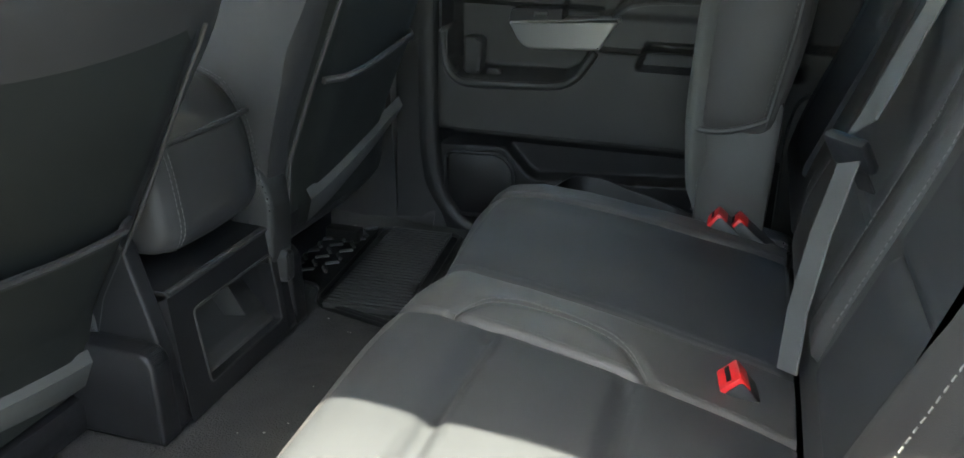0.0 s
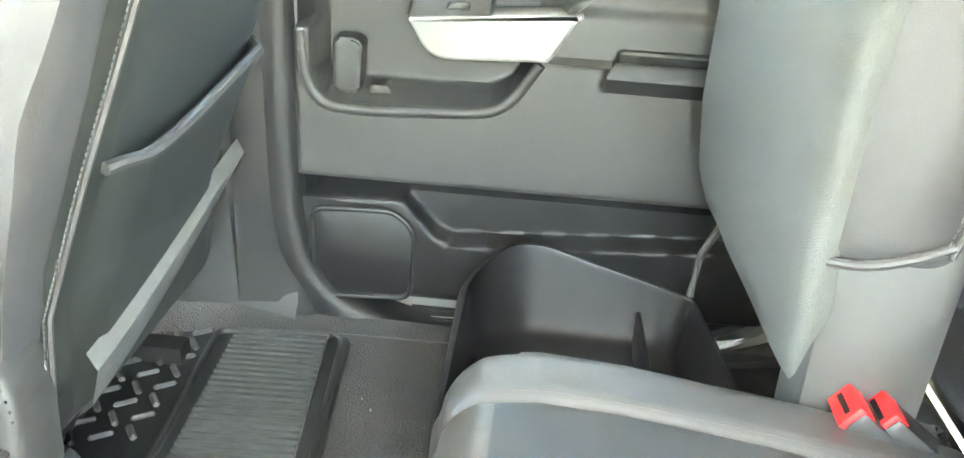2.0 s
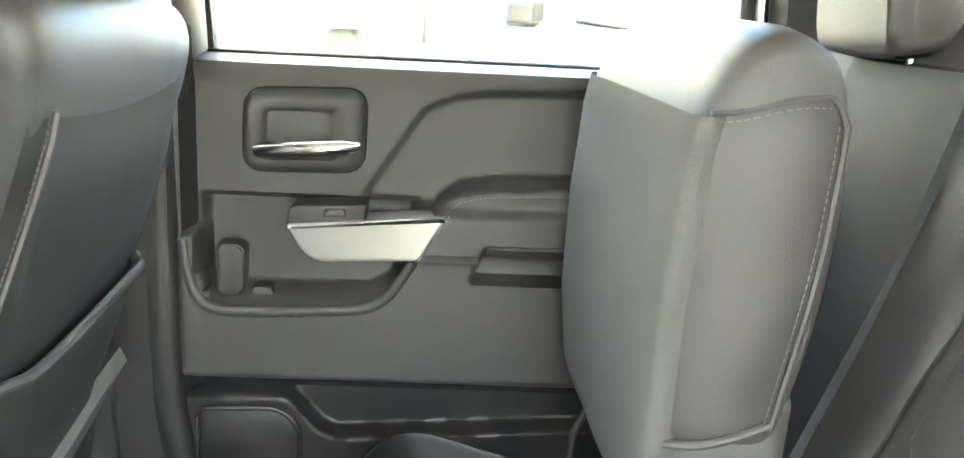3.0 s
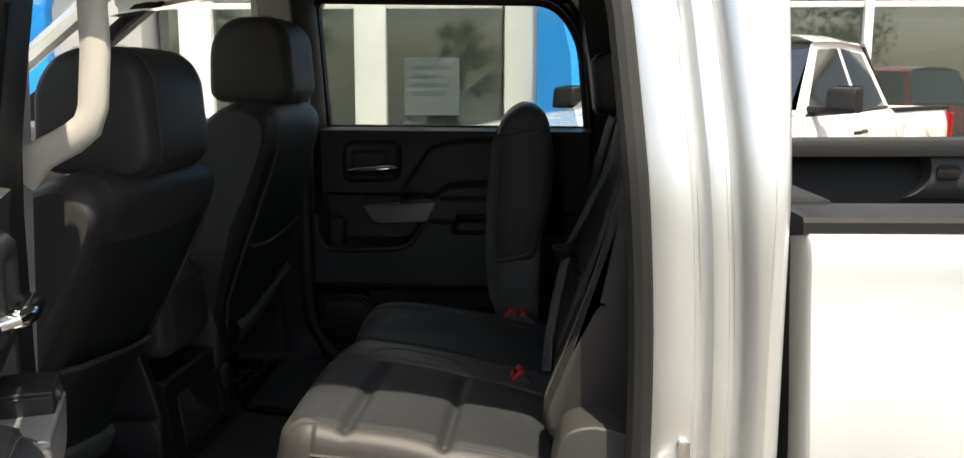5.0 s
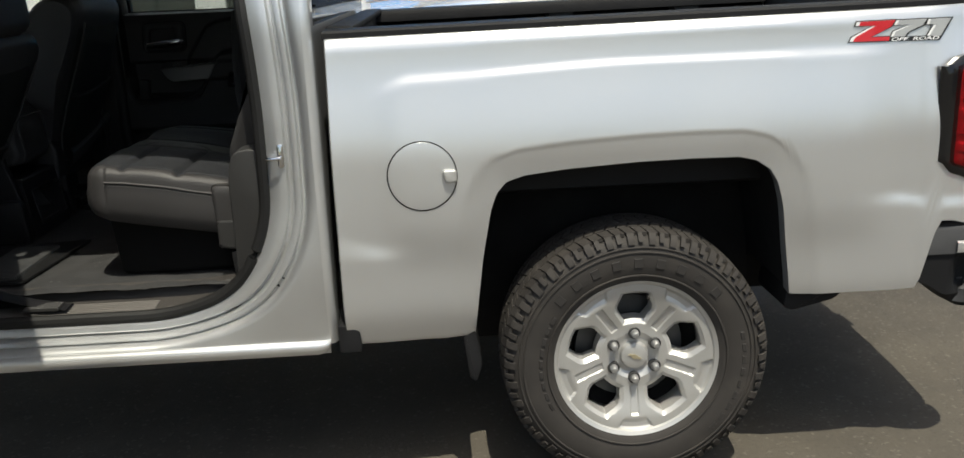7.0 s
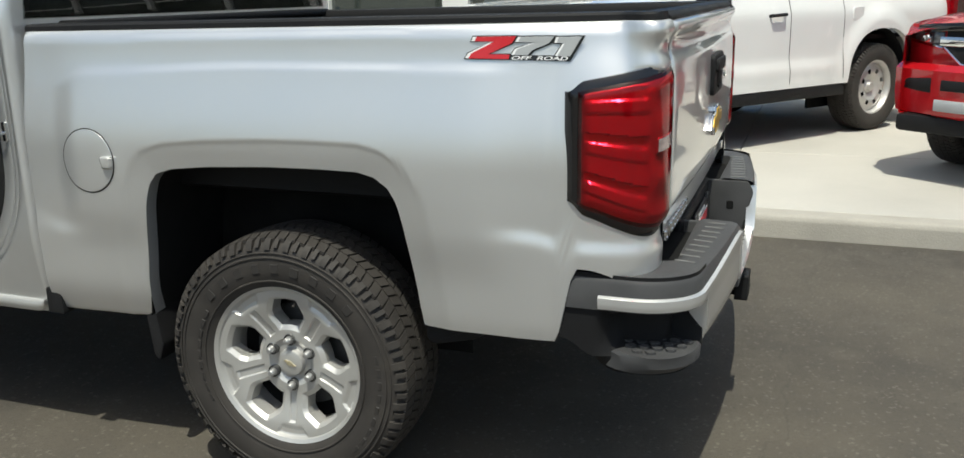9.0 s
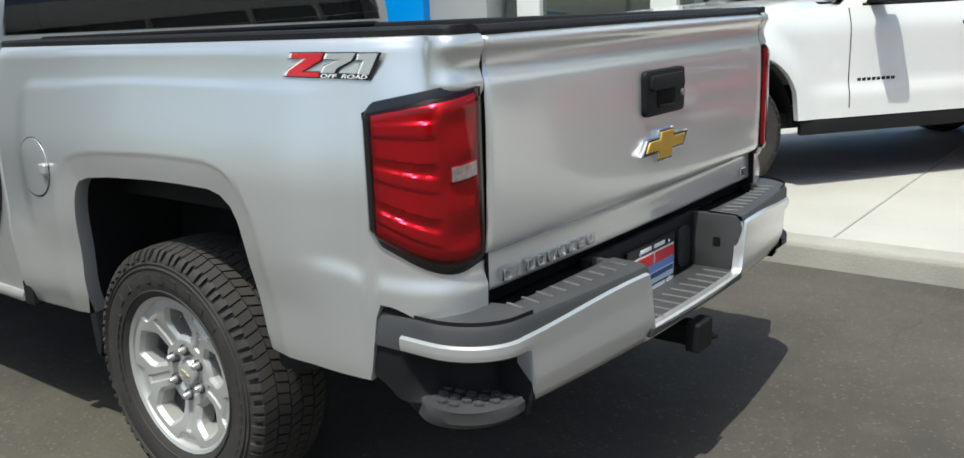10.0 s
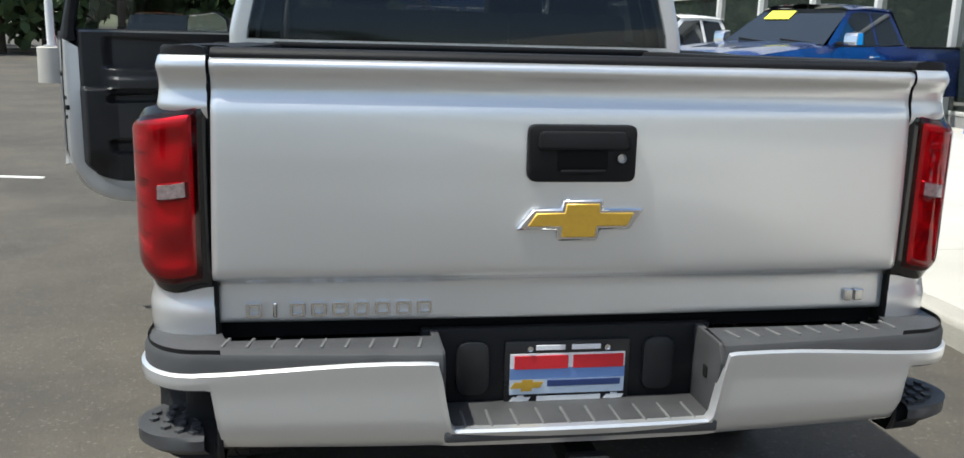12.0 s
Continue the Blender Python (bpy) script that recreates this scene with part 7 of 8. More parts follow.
belt = part("seat_belt", strap([(-0.992, 0.10, 1.50), (-1.018, 0.060, 1.42), (-1.050, 0.005, 1.345), (-1.082, -0.06, 1.295), (-1.108, -0.115, 1.25), (-1.130, -0.155, 1.215)], 0.046, 0.002, (0.45, -0.55, 0.55)), WEB, truck, "grey belt webbing over the backrest")
m = Matrix.Translation((-1.140, -0.178, 1.196)) @ Matrix.Rotation(radians(40), 4, "Z") @ Matrix.Rotation(radians(-35), 4, "Y")
tg = part("belt_tongue", box(-0.008, 0.008, -0.030, 0.030, -0.026, 0.020, 0.007, 2, m), TRIM_DARK, belt, "black belt tongue")
part("tongue_blade", box(-0.0015, 0.0015, -0.013, 0.013, -0.064, -0.024, 0.001, 1, m), CHROME, tg)
part("belt_tail", strap([(-1.137, -0.175, 1.19), (-1.158, -0.20, 1.10), (-1.172, -0.235, 1.02), (-1.175, -0.265, 0.96)], 0.046, 0.002, (0.35, -0.8, 0.3)), WEB, belt)
part("seat_belt", strap([(-0.99, -0.72, 1.62), (-1.03, -0.715, 1.40), (-1.075, -0.70, 1.15), (-1.10, -0.69, 0.98)], 0.047, 0.002, (0.3, 0.95, 0)), WEB, truck, "grey belt webbing by the door pillar")

# ---- front seats ----
def front_seat(side, zh, drop=0.0):
    """Backrest leaning back, its rear shell with a map pocket, cushion and headrest."""
    y0, y1 = 0.145, 0.690
    foot_m = side
    side = Matrix.Translation((0, 0, -drop)) @ (side or Matrix.Identity(4))
    if drop:
        # this seat stands further forward and more upright
        side = Matrix(((1, 0, 0.19, -0.19 * 1.37 - 0.012), (0, 1, 0, 0), (0, 0, 1, 0), (0, 0, 0, 1))) @ side
    sy = 1 if side[1][1] > 0 else -1
    FB = round_poly([(-2.27, 0.86), (-2.06, 0.80), (-2.045, 0.98), (-1.965, 1.20), (-1.895, 1.40), (-1.885, 1.475), (-1.95, 1.515), (-2.05, 1.48), (-2.14, 1.30), (-2.22, 1.05)], [0.05, 0.03, 0.1, 0.1, 0.05, 0.04, 0.04, 0.05, 0.1, 0.1], 5)
    s = part("front_seat", cushion(FB, "y", y0, y1, 0.012, 0.06, 10), LEATHER, truck, "black leather front seat backrest", m=side)
    def shell_x(z):
        return curve_at([(0.80, -2.048), (0.98, -2.030), (1.20, -1.950), (1.38, -1.888), (1.46, -1.872)], z)
    rows = []
    for z in span(0.86, 1.425, 34):
        row = []
        for y in span(y0 + 0.055, y1 - 0.045, 16):
            e = min(y - y0 - 0.055, y1 - 0.045 - y)
            row.append((shell_x(z) - 0.014 + 0.020 * sstep(0, 0.02, e) * sstep(0, 0.02, z - 0.86) * sstep(0, 0.14, 1.425 - z), y, z))
        rows.append(row)
    part("back_shell", grid(rows), SHELL, s, m=side)
    # pocket: swelling panel with a drooping, piped mouth
    def mouth(y):
        t = (y - y0 - 0.08) / (y1 - y0 - 0.15)
        return 1.125 + 0.03 * sstep(0.2, 1.0, t)
    rows = []
    for t in span(0, 1, 18):
        row = []
        for y in span(y0 + 0.08, y1 - 0.07, 16):
            z = 0.845 + (mouth(y) - 0.845) * t
            e = min(y - y0 - 0.08, y1 - 0.07 - y)
            row.append((shell_x(z) + 0.008 + (0.010 + 0.012 * t) * sstep(0, 0.05, e), y, z))
        rows.append(row)
    pk = part("map_pocket", grid(rows), SHELL, s, m=side)
    bm = tube([(shell_x(mouth(y)) + 0.008 + 0.023 * sstep(0, 0.05, min(y - y0 - 0.08, y1 - 0.07 - y)), y, mouth(y)) for y in span(y0 + 0.08, y1 - 0.07, 20)], 0.007, 8)
    part("pocket_hem", bm, LEATHER, pk, m=side)
    # pale lower flap
    rows = []
    for y in span(y0 + 0.09, y1 - 0.02, 14):
        t = (y - y0 - 0.09) / (y1 - y0 - 0.11)
        zt, zb = 0.915 + 0.085 * t ** 1.3, 0.840 + 0.105 * t ** 1.4
        rows.append([(shell_x(zt) + 0.018, y, zt), (shell_x(zt) + 0.028, y, zt - 0.02), (shell_x(zb) + 0.024, y, zb + 0.01), (shell_x(zb) + 0.004, y, zb - 0.008)])
    part("lower_flap", grid(rows), FLAP, s, m=side)
    # stitched seam of the upper part
    bm = B()
    add_tube(bm, [(shell_x(z) + 0.004, y0 + 0.05 + 0.02 * sstep(1.1, 1.35, z), z) for z in span(0.90, 1.40, 20)], 0.0035, 6)
    part("seam_piping", bm, LEATHER, s, m=side)
    bm = stitch(B(), [(shell_x(z) + 0.002, y0 + 0.042 + 0.02 * sstep(1.1, 1.35, z), z) for z in span(0.90, 1.40, 20)], 0.006, 0.0011)
    part("seam_stitching", bm, THREAD, s, m=side)
    # recliner cover beside the console
    bm = prism(round_poly([(-2.12, 0.78), (-2.035, 0.80), (-2.03, 0.93), (-2.06, 0.985), (-2.12, 0.98)], [0.02, 0.02, 0.04, 0.04, 0.02]), "y", y0 - 0.018, y0 + 0.06, 0.012, 3)
    part("recliner_cover", bm, TRIM, s, m=side)
    part("seat_cushion", cushion(round_poly([(-2.72, 0.84), (-2.20, 0.82), (-2.10, 0.90), (-2.15, 0.98), (-2.60, 1.02), (-2.74, 0.98)], 0.05, 5), "y", y0, y1, 0.01, 0.05, 8), LEATHER, s, m=side)
    part("seat_pedestal", box(-2.65, -2.16, y0 + 0.05, y1 - 0.05, 0.65, 0.83 - drop, 0.02), TRIM_DARK, s, m=foot_m)
    for yy in (y0 + 0.07, y1 - 0.08):
        part("seat_rail", box(-2.70, -2.08, yy - 0.02, yy + 0.02, 0.652, 0.690, 0.006), CHASSIS, s, m=foot_m)
    hr_out = round_poly([(-0.105, -0.105), (0.075, -0.118), (0.118, -0.085), (0.108, 0.07), (0.070, 0.116), (-0.050, 0.112), (-0.100, 0.05)], [0.035, 0.03, 0.03, 0.05, 0.045, 0.05, 0.05], 6)
    mm = Matrix.Translation((-1.985, sy * 0.42, zh))
    hr = part("headrest", cushion(hr_out, "y", -0.145, 0.145, 0.004, 0.032, 10), LEATHER, s, m=mm)
    for q in (-1, 1):
        part("headrest_post", tube([(-0.01, q * 0.06, -0.16), (-0.005, q * 0.06, -0.09)], 0.007, 8), CHROME, hr, m=mm)
        bm = stitch(B(), [(a * 1.035, q * 0.106, b * 1.035) for a, b in hr_out[5:38]], 0.006, 0.0014)
        part("headrest_stitching", bm, THREAD, hr, m=mm)
    return s


front_seat(None, 1.613)
front_seat(MIRROR, 1.498, 0.112)

# ---- centre console between the front seats ----
con = part("centre_console", prism(round_poly([(-2.62, 0.65), (-2.05, 0.65), (-2.055, 0.675), (-2.62, 0.685)], 0.008), "y", -0.188, 0.178, 0.005), TRIM_DARK, truck, "dark centre console with a padded lid and open shelves")
lid = round_poly([(-2.62, 0.96), (-2.10, 0.915), (-2.060, 0.922), (-2.045, 0.955), (-2.062, 1.070), (-2.105, 1.138), (-2.20, 1.165), (-2.60, 1.165)], [0.03, 0.02, 0.025, 0.03, 0.06, 0.05, 0.05, 0.05], 6)
ld = part("console_lid", cushion(lid, "y", -0.150, 0.128, 0.008, 0.03, 10), LEATHER, con, "padded black leather lid", angle=60)
for yy in (-0.128, -0.118, 0.096, 0.106):
    bm = stitch(B(), [(x, yy, z) for x, z in smooth_line([(-2.050, 0.928), (-2.037, 0.958), (-2.040, 1.000), (-2.052, 1.070), (-2.072, 1.105), (-2.098, 1.142), (-2.16, 1.166)], 4)], 0.007, 0.0014)
    part("lid_stitching", bm, THREAD, ld)
part("lid_fold", tube([(-2.062, -0.145, 1.088), (-2.058, 0.0, 1.088), (-2.062, 0.12, 1.088)], 0.0045, 8), LEATHER, ld)
# cheeks: tall outer walls beside the lid, with a ledge half-way down
for sg, yy, yo in ((-1, -0.165, -0.198), (1, 0.150, 0.184)):
    prof = round_poly([(-2.34, 0.66), (-2.024, 0.66), (-2.045, 0.800), (-2.066, 0.872), (-2.092, 0.960), (-2.118, 1.020), (-2.34, 1.03)], [0.005, 0.005, 0.03, 0.05, 0.05, 0.02, 0.02], 5)
    ck = part("console_cheek", prism(prof, "y", min(yy, yo), max(yy, yo), 0.006, 3), TRIM_DARK, con)
    prof = round_poly([(-2.40, 0.66), (-2.022, 0.655), (-2.030, 0.79), (-2.045, 0.808), (-2.40, 0.815)], [0.01, 0.01, 0.02, 0.015, 0.01], 4)
    part("cheek_foot", prism(prof, "y", min(yo - 0.004 * sg, yo + 0.042 * sg), max(yo - 0.004 * sg, yo + 0.042 * sg), 0.008, 3), TRIM_DARK, ck)
part("console_back", box(-2.24, -2.22, -0.166, 0.151, 0.74, 0.93, 0.004), CHASSIS, con)
shelf = part("console_shelf", prism(round_poly([(-2.225, 0.866), (-2.060, 0.858), (-2.048, 0.864), (-2.050, 0.876), (-2.225, 0.880)], 0.004), "y", -0.166, 0.151, 0.002), TRIM_DARK, con)
part("shelf_lip", tube([(-2.048, y, 0.870) for y in span(-0.164, 0.149, 8)], 0.005, 8), TRIM, shelf)
part("console_bin", prism(round_poly([(-2.225, 0.668), (-2.040, 0.668), (-2.044, 0.696), (-2.075, 0.704), (-2.150, 0.800), (-2.222, 0.850)], 0.006), "y", -0.166, 0.151, 0.003), TRIM, con)
FACE = [((-0.166, 0.655), (0.151, 0.655), (0.151, 0.872), (-0.166, 0.872)), ((-0.104, 0.692), (0.134, 0.692), (0.128, 0.824), (-0.112, 0.824))]


def face_ring(loop, back, r):
    return [(-2.048 + (0.87 - z) * 0.115 - back, y, z) for y, z in round_poly(loop, r, 3)]


part("console_face", loft([face_ring(FACE[0], 0.03, 0.003), face_ring(FACE[0], 0.0, 0.003), face_ring(FACE[1], 0.0, 0.010), face_ring(FACE[1], 0.004, 0.010), face_ring(FACE[1], 0.03, 0.010)], False), TRIM_DARK, con)
part("face_lip", tube(face_ring(FACE[1], -0.001, 0.010) + face_ring(FACE[1], -0.001, 0.010)[:1], 0.0022, 6, False), TRIM, con)
part("bin_divider", prism([(-2.150, 0.72), (-2.052, 0.735), (-2.090, 0.80), (-2.150, 0.81)], "y", 0.050, 0.056, 0.001), TRIM, con)
part("console_catch", prism(round_poly([(0.150, 0.758), (0.182, 0.758), (0.182, 0.816), (0.150, 0.820)], 0.012), "x", -2.050, -2.020, 0.007), TRIM, con)
# upper belt pillar cover in pale trim, with its belt
for side in (None, MIRROR):
    rows = []
    for z in span(1.34, 1.84, 12):
        w = side_y(z)
        rows.append([(-1.955, -(w - 0.082), z), (-1.952, -(w - 0.142), z), (-1.985, -(w - 0.192), z), (-2.085, -(w - 0.196), z), (-2.125, -(w - 0.13), z)])
    part("upper_pillar_cover", grid(rows), TRIM_PALE, truck, m=side)
    part("belt_slot", box(-2.055, -2.015, -(side_y(1.5) - 0.186), -(side_y(1.5) - 0.20), 1.40, 1.60, 0.004), CHASSIS, truck, m=side)
    rows = []
    for z in span(1.36, 1.84, 12):
        w = side_y(z)
        f = 0.055 * sstep(1.42, 1.80, z)
        rows.append([(-1.040 - f, -(w - 0.110), z), (-1.045 - f, -(w - 0.130), z), (-1.030 - f, -(w - 0.165), z), (-0.985 - f * 0.5, -(w - 0.185), z), (-0.94, -(w - 0.20), z)])
    part("upper_rear_cover", grid(rows), TRIM_DARK, truck, m=side)
# B pillar foot: moulded trim that sweeps down into the ribbed sill
for side in (None, MIRROR):
    line = [(-1.972, 1.34), (-1.970, 1.10), (-1.966, 0.90), (-1.960, 0.82), (-1.945, 0.75), (-1.915, 0.695), (-1.87, 0.657), (-1.80, 0.632), (-1.72, 0.615), (-1.66, 0.604)]
    fine_line = []
    for k in range(len(line) - 1):
        a0, a1, a2, a3 = (Vector(line[max(0, min(k + d, len(line) - 1))]) for d in (-1, 0, 1, 2))
        for t in (0, 0.2, 0.4, 0.6, 0.8):
            fine_line.append(0.5 * ((2 * a1) + (a2 - a0) * t + (2 * a0 - 5 * a1 + 4 * a2 - a3) * t * t + (3 * a1 - a0 - 3 * a2 + a3) * t ** 3))
    rows = []
    for i, p in enumerate(fine_line):
        d = (fine_line[min(i + 1, len(fine_line) - 1)] - fine_line[max(i - 1, 0)]).normalized()
        n = Vector((-d.y, d.x)) if -d.y > 0 or d.x > 0 else Vector((d.y, -d.x))
        row = []
        for off, y in ((0.012, 0.872), (0.016, 0.83), (0.010, 0.808), (-0.004, 0.797), (-0.022, 0.795), (-0.045, 0.800), (-0.062, 0.812), (-0.075, 0.835)):
            q = p + n * off
            row.append((q.x, -y, q.y))
        rows.append(row)
    part("pillar_foot_trim", grid(rows), TRIM_DARK, truck, m=side, angle=60)
    for i in range(5):
        part("sill_rib", box(-1.78, -1.68, -0.845 - i * 0.011, -0.839 - i * 0.011, 0.622, 0.6335, 0.0015, 1), TRIM, truck, m=side)
    # grab handle on the pillar
    bar = [(-1.962, 1.415), (-1.925, 1.445), (-1.880, 1.468), (-1.856, 1.487), (-1.847, 1.515), (-1.843, 1.60), (-1.848, 1.68), (-1.862, 1.712), (-1.90, 1.732), (-1.965, 1.742)]
    loops = []
    for i, (x, z) in enumerate(bar):
        a, b = Vector(bar[max(i - 1, 0)]), Vector(bar[min(i + 1, len(bar) - 1)])
        d = (b - a).normalized()
        n = Vector((d.y, -d.x))
        w = 0.032 if i in (0, 9) else 0.024
        yy = 0.80 - 0.10 * (z - 1.45)
        loops.append([(x + n.x * w * c, -yy + 0.013 * s, z + n.y * w * c) for c, s in ((1, 0), (0.8, 0.7), (0, 1), (-0.8, 0.7), (-1, 0), (-0.8, -0.7), (0, -1), (0.8, -0.7))])
    if side is None:
        part("grab_handle", loft(loops), TRIM_PALE, truck, "pale grey pillar grab handle", m=side, angle=60)


# ---- showroom front ----
FY = 9.4
shop = thing("showroom", (0, FY, PAD_Z), "car showroom front of glass, white frames and blue panels", "building")
part("wall", box(-60, 60, FY + 0.35, FY + 14, -0.1, 7.0, 0.02), STUCCO_WHITE, shop)
part("fascia", box(-60, 60, FY - 0.15, FY + 0.35, 3.6, 7.0, 0.02), STUCCO_WHITE, shop)
part("plinth", box(-60, 60, FY - 0.02, FY + 0.35, 0.0, 0.34, 0.01), STUCCO_GREY, shop)


def panel(x0, x1, out, material, z1=7.2):
    part("clad_panel", box(x0, x1, FY - out, FY + 0.30, PAD_Z - 0.02, z1, 0.015), material, shop)


panel(-9.35, -7.45, 0.55, CLAD_BLUE)
panel(-7.45, -6.30, 0.40, STUCCO_GREY)
panel(-1.40, 0.62, 0.55, CLAD_BLUE)
panel(-1.80, -1.40, 0.30, STUCCO_WHITE)
panel(0.62, 1.05, 0.30, STUCCO_WHITE)
cols = [-58, -50, -42, -34, -26, -20, -17.6, -15.2, -12.8, -10.6] + [-5.75, -3.50] + [2.55, 4.05, 5.55, 7.05, 8.55, 10.5, 14, 20, 28, 36, 44, 52]
wide = {-5.75: 0.21, -3.50: 0.20}
edges = sorted(cols + [-60, -9.35, -6.30, -1.80, 1.05, 60])
for x in cols:
    w = wide.get(x, 0.05)
    part("mullion", box(x - w, x + w, FY - 0.08, FY + 0.2, 0.10, 3.6, 0.008), STUCCO_WHITE, shop)
for a, b in zip(edges, edges[1:]):
    if (a, b) in ((-9.35, -6.30), (-1.80, 1.05)):
        continue
    part("shop_pane", box(a + 0.05, b - 0.05, FY + 0.02, FY + 0.05, 0.34, 3.6), GLASS_SHOP, shop)
    for zz in (0.36, 2.55):
        part("transom", box(a + 0.05, b - 0.05, FY - 0.03, FY + 0.06, zz - 0.035, zz + 0.035, 0.006), STUCCO_WHITE, shop)
POSTER = mat("dim_poster_paper", (0.085, 0.10, 0.105), 0.5, 0, 0.1, 3.0)
POSTER_INK = mat("dim_poster_ink", (0.06, 0.07, 0.078), 0.5, 0, 0.1, 3.0)
poster = thing("window_poster", (-2.72, FY, 1.6), "pale poster hung inside the showroom glass", "poster")
part("sheet", box(-3.08, -2.38, FY - 0.008, FY + 0.004, 1.20, 1.92), POSTER, poster)
for i in range(4):
    part("bar", box(-2.98, -2.50 - 0.06 * (i % 2), FY - 0.012, FY - 0.009, 1.78 - i * 0.11, 1.82 - i * 0.11), POSTER_INK, poster)


# ---- parked pickups, all nosed towards the lot ----
def slot_rim():
    bm = revolve([(0.20, 0.09), (0.215, 0.0), (0.222, -0.09), (0.236, -0.112), (0.2465, -0.116), (0.247, -0.09)], (0, 0, 0), 56)
    na, rr = 96, [0.0, 0.03, 0.045, 0.06, 0.085, 0.11, 0.13, 0.15, 0.17, 0.19, 0.205, 0.222]
    dep = [-0.07, -0.07, -0.065, -0.045, -0.055, -0.075, -0.085, -0.088, -0.085, -0.075, -0.065, -0.06]
    vs = [[bm.verts.new((r * math.sin(2 * math.pi * i / na), d, r * math.cos(2 * math.pi * i / na))) for r, d in zip(rr, dep)] for i in range(na)]
    for i in range(na):
        for j in range(len(rr) - 1):
            if j in (6, 7) and (i % 12) in (4, 5, 6, 7):
                continue
            try:
                bm.faces.new((vs[i][j], vs[(i + 1) % na][j], vs[(i + 1) % na][j + 1], vs[i][j + 1]))
            except ValueError:
                pass
    return bm


shared("slot_rim", slot_rim(), ALLOY, 30)


def parked(label, paint, ox, oy, heading, steel, badge=False, sticker=False, size=1.0):
    car = thing("parked_pickup", (0, 0, 0), label, "pickup truck", group="parked pickups")
    WB, HW = 3.26, 0.925
    A = 0.47
    def low(x):
        for c in (0.0, WB):
            if abs(x - c) < A:
                return max(0.46, 0.50 + 0.40 * (1 - abs((x - c) / A) ** 2.6) ** 0.5)
        return 0.46
    def out(x, z):
        o = 0.0
        for c in (0.0, WB):
            d = math.hypot(x - c, (z - 0.40) * 0.9)
            o += 0.035 * (1 - sstep(0.50, 0.66, d))
        o += 0.022 * (1 - sstep(0.60, 0.70, z)) * sstep(0.5, 0.8, x) * (1 - sstep(2.5, 2.75, x))
        o -= 0.05 * sstep(0.95, 1.22, z) ** 2
        o -= 0.13 * sstep(-0.55, -0.92, x) ** 1.5
        o -= 0.03 * sstep(4.2, 4.42, x)
        return o
    def top(x):
        return curve_at([(-0.90, 0.98), (-0.6, 1.06), (0.0, 1.12), (0.7, 1.17), (1.6, 1.175), (2.7, 1.20), (2.74, 1.165), (4.42, 1.18)], x)
    xs = sorted(set(span(-0.90, -0.48, 12) + span(-0.47, 0.47, 40) + span(0.48, 2.78, 30) + span(2.79, 3.73, 40) + span(3.74, 4.42, 12)))
    for s in (-1, 1):
        rows = []
        for x in xs:
            zb, zt = low(x), top(x)
            col = [(x, s * (HW - 0.05 + out(x, zb)), zb)]
            for t in span(0, 1, 22):
                z = zb + (zt - zb) * t
                col.append((x, s * (HW + out(x, z)), z))
            col.append((x, s * (HW + out(x, zt) - 0.05), zt + 0.012))
            rows.append(col)
        part("body_side", grid(rows), paint, car, angle=50)
        for c in (0.0, WB):
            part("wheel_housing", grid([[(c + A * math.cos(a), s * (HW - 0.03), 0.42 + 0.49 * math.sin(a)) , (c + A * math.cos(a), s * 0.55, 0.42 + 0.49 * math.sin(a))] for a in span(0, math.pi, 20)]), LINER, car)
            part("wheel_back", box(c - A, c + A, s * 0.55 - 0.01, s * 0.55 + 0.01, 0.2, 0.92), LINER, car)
        # door seams, handle, sill
        for xx, z0, z1 in ((0.86, 0.52, 1.16), (2.02, 0.50, 1.18), (2.72, 0.50, 1.17)):
            rows = []
            for z in span(z0, z1, 14):
                y = s * (HW + out(xx, z) + 0.0015)
                rows.append([(xx - 0.004, y, z), (xx + 0.004, y, z)])
            part("door_seam", grid(rows), CHASSIS, car)
        part("door_handle", tube([(1.76, s * (HW - 0.01), 1.04), (1.77, s * (HW + 0.03), 1.045), (1.92, s * (HW + 0.03), 1.05), (1.94, s * (HW - 0.01), 1.05)], 0.013, 8), CHROME if sticker else BLACK, car)
        part("sill_strip", box(0.50, 2.76, s * HW - 0.04 - 0.02 * s, s * HW + 0.02, 0.36, 0.455, 0.01), BLACK, car)
        # side glass and pillars
        def gy(z):
            return HW - 0.055 - 0.20 * ((z - 1.17) / 0.5)
        for poly in ([(1.00, 1.185), (1.58, 1.625), (1.98, 1.645), (1.98, 1.20)], [(2.05, 1.20), (2.05, 1.645), (2.48, 1.62), (2.62, 1.22)]):
            bm = B()
            bm.faces.new([bm.verts.new((x, s * (gy(z) + 0.004), z)) for x, z in poly])
            part("side_glass", bm, GLASS_CAR, car)
        bm = grid([[(x, s * gy(z), z) for x, z in ((0.78, 1.165), (1.50, 1.66), (1.65, 1.70))], [(x, s * gy(z), z) for x, z in ((2.74, 1.165), (2.56, 1.66), (2.50, 1.70))]])
        part("cab_side", bm, paint, car)
        part("window_trim", tube([(0.98, s * (gy(1.18) + 0.008), 1.178), (1.5, s * (gy(1.18) + 0.008), 1.186), (2.05, s * (gy(1.19) + 0.008), 1.19), (2.64, s * (gy(1.21) + 0.008), 1.215)], 0.012, 6), BLACK, car)
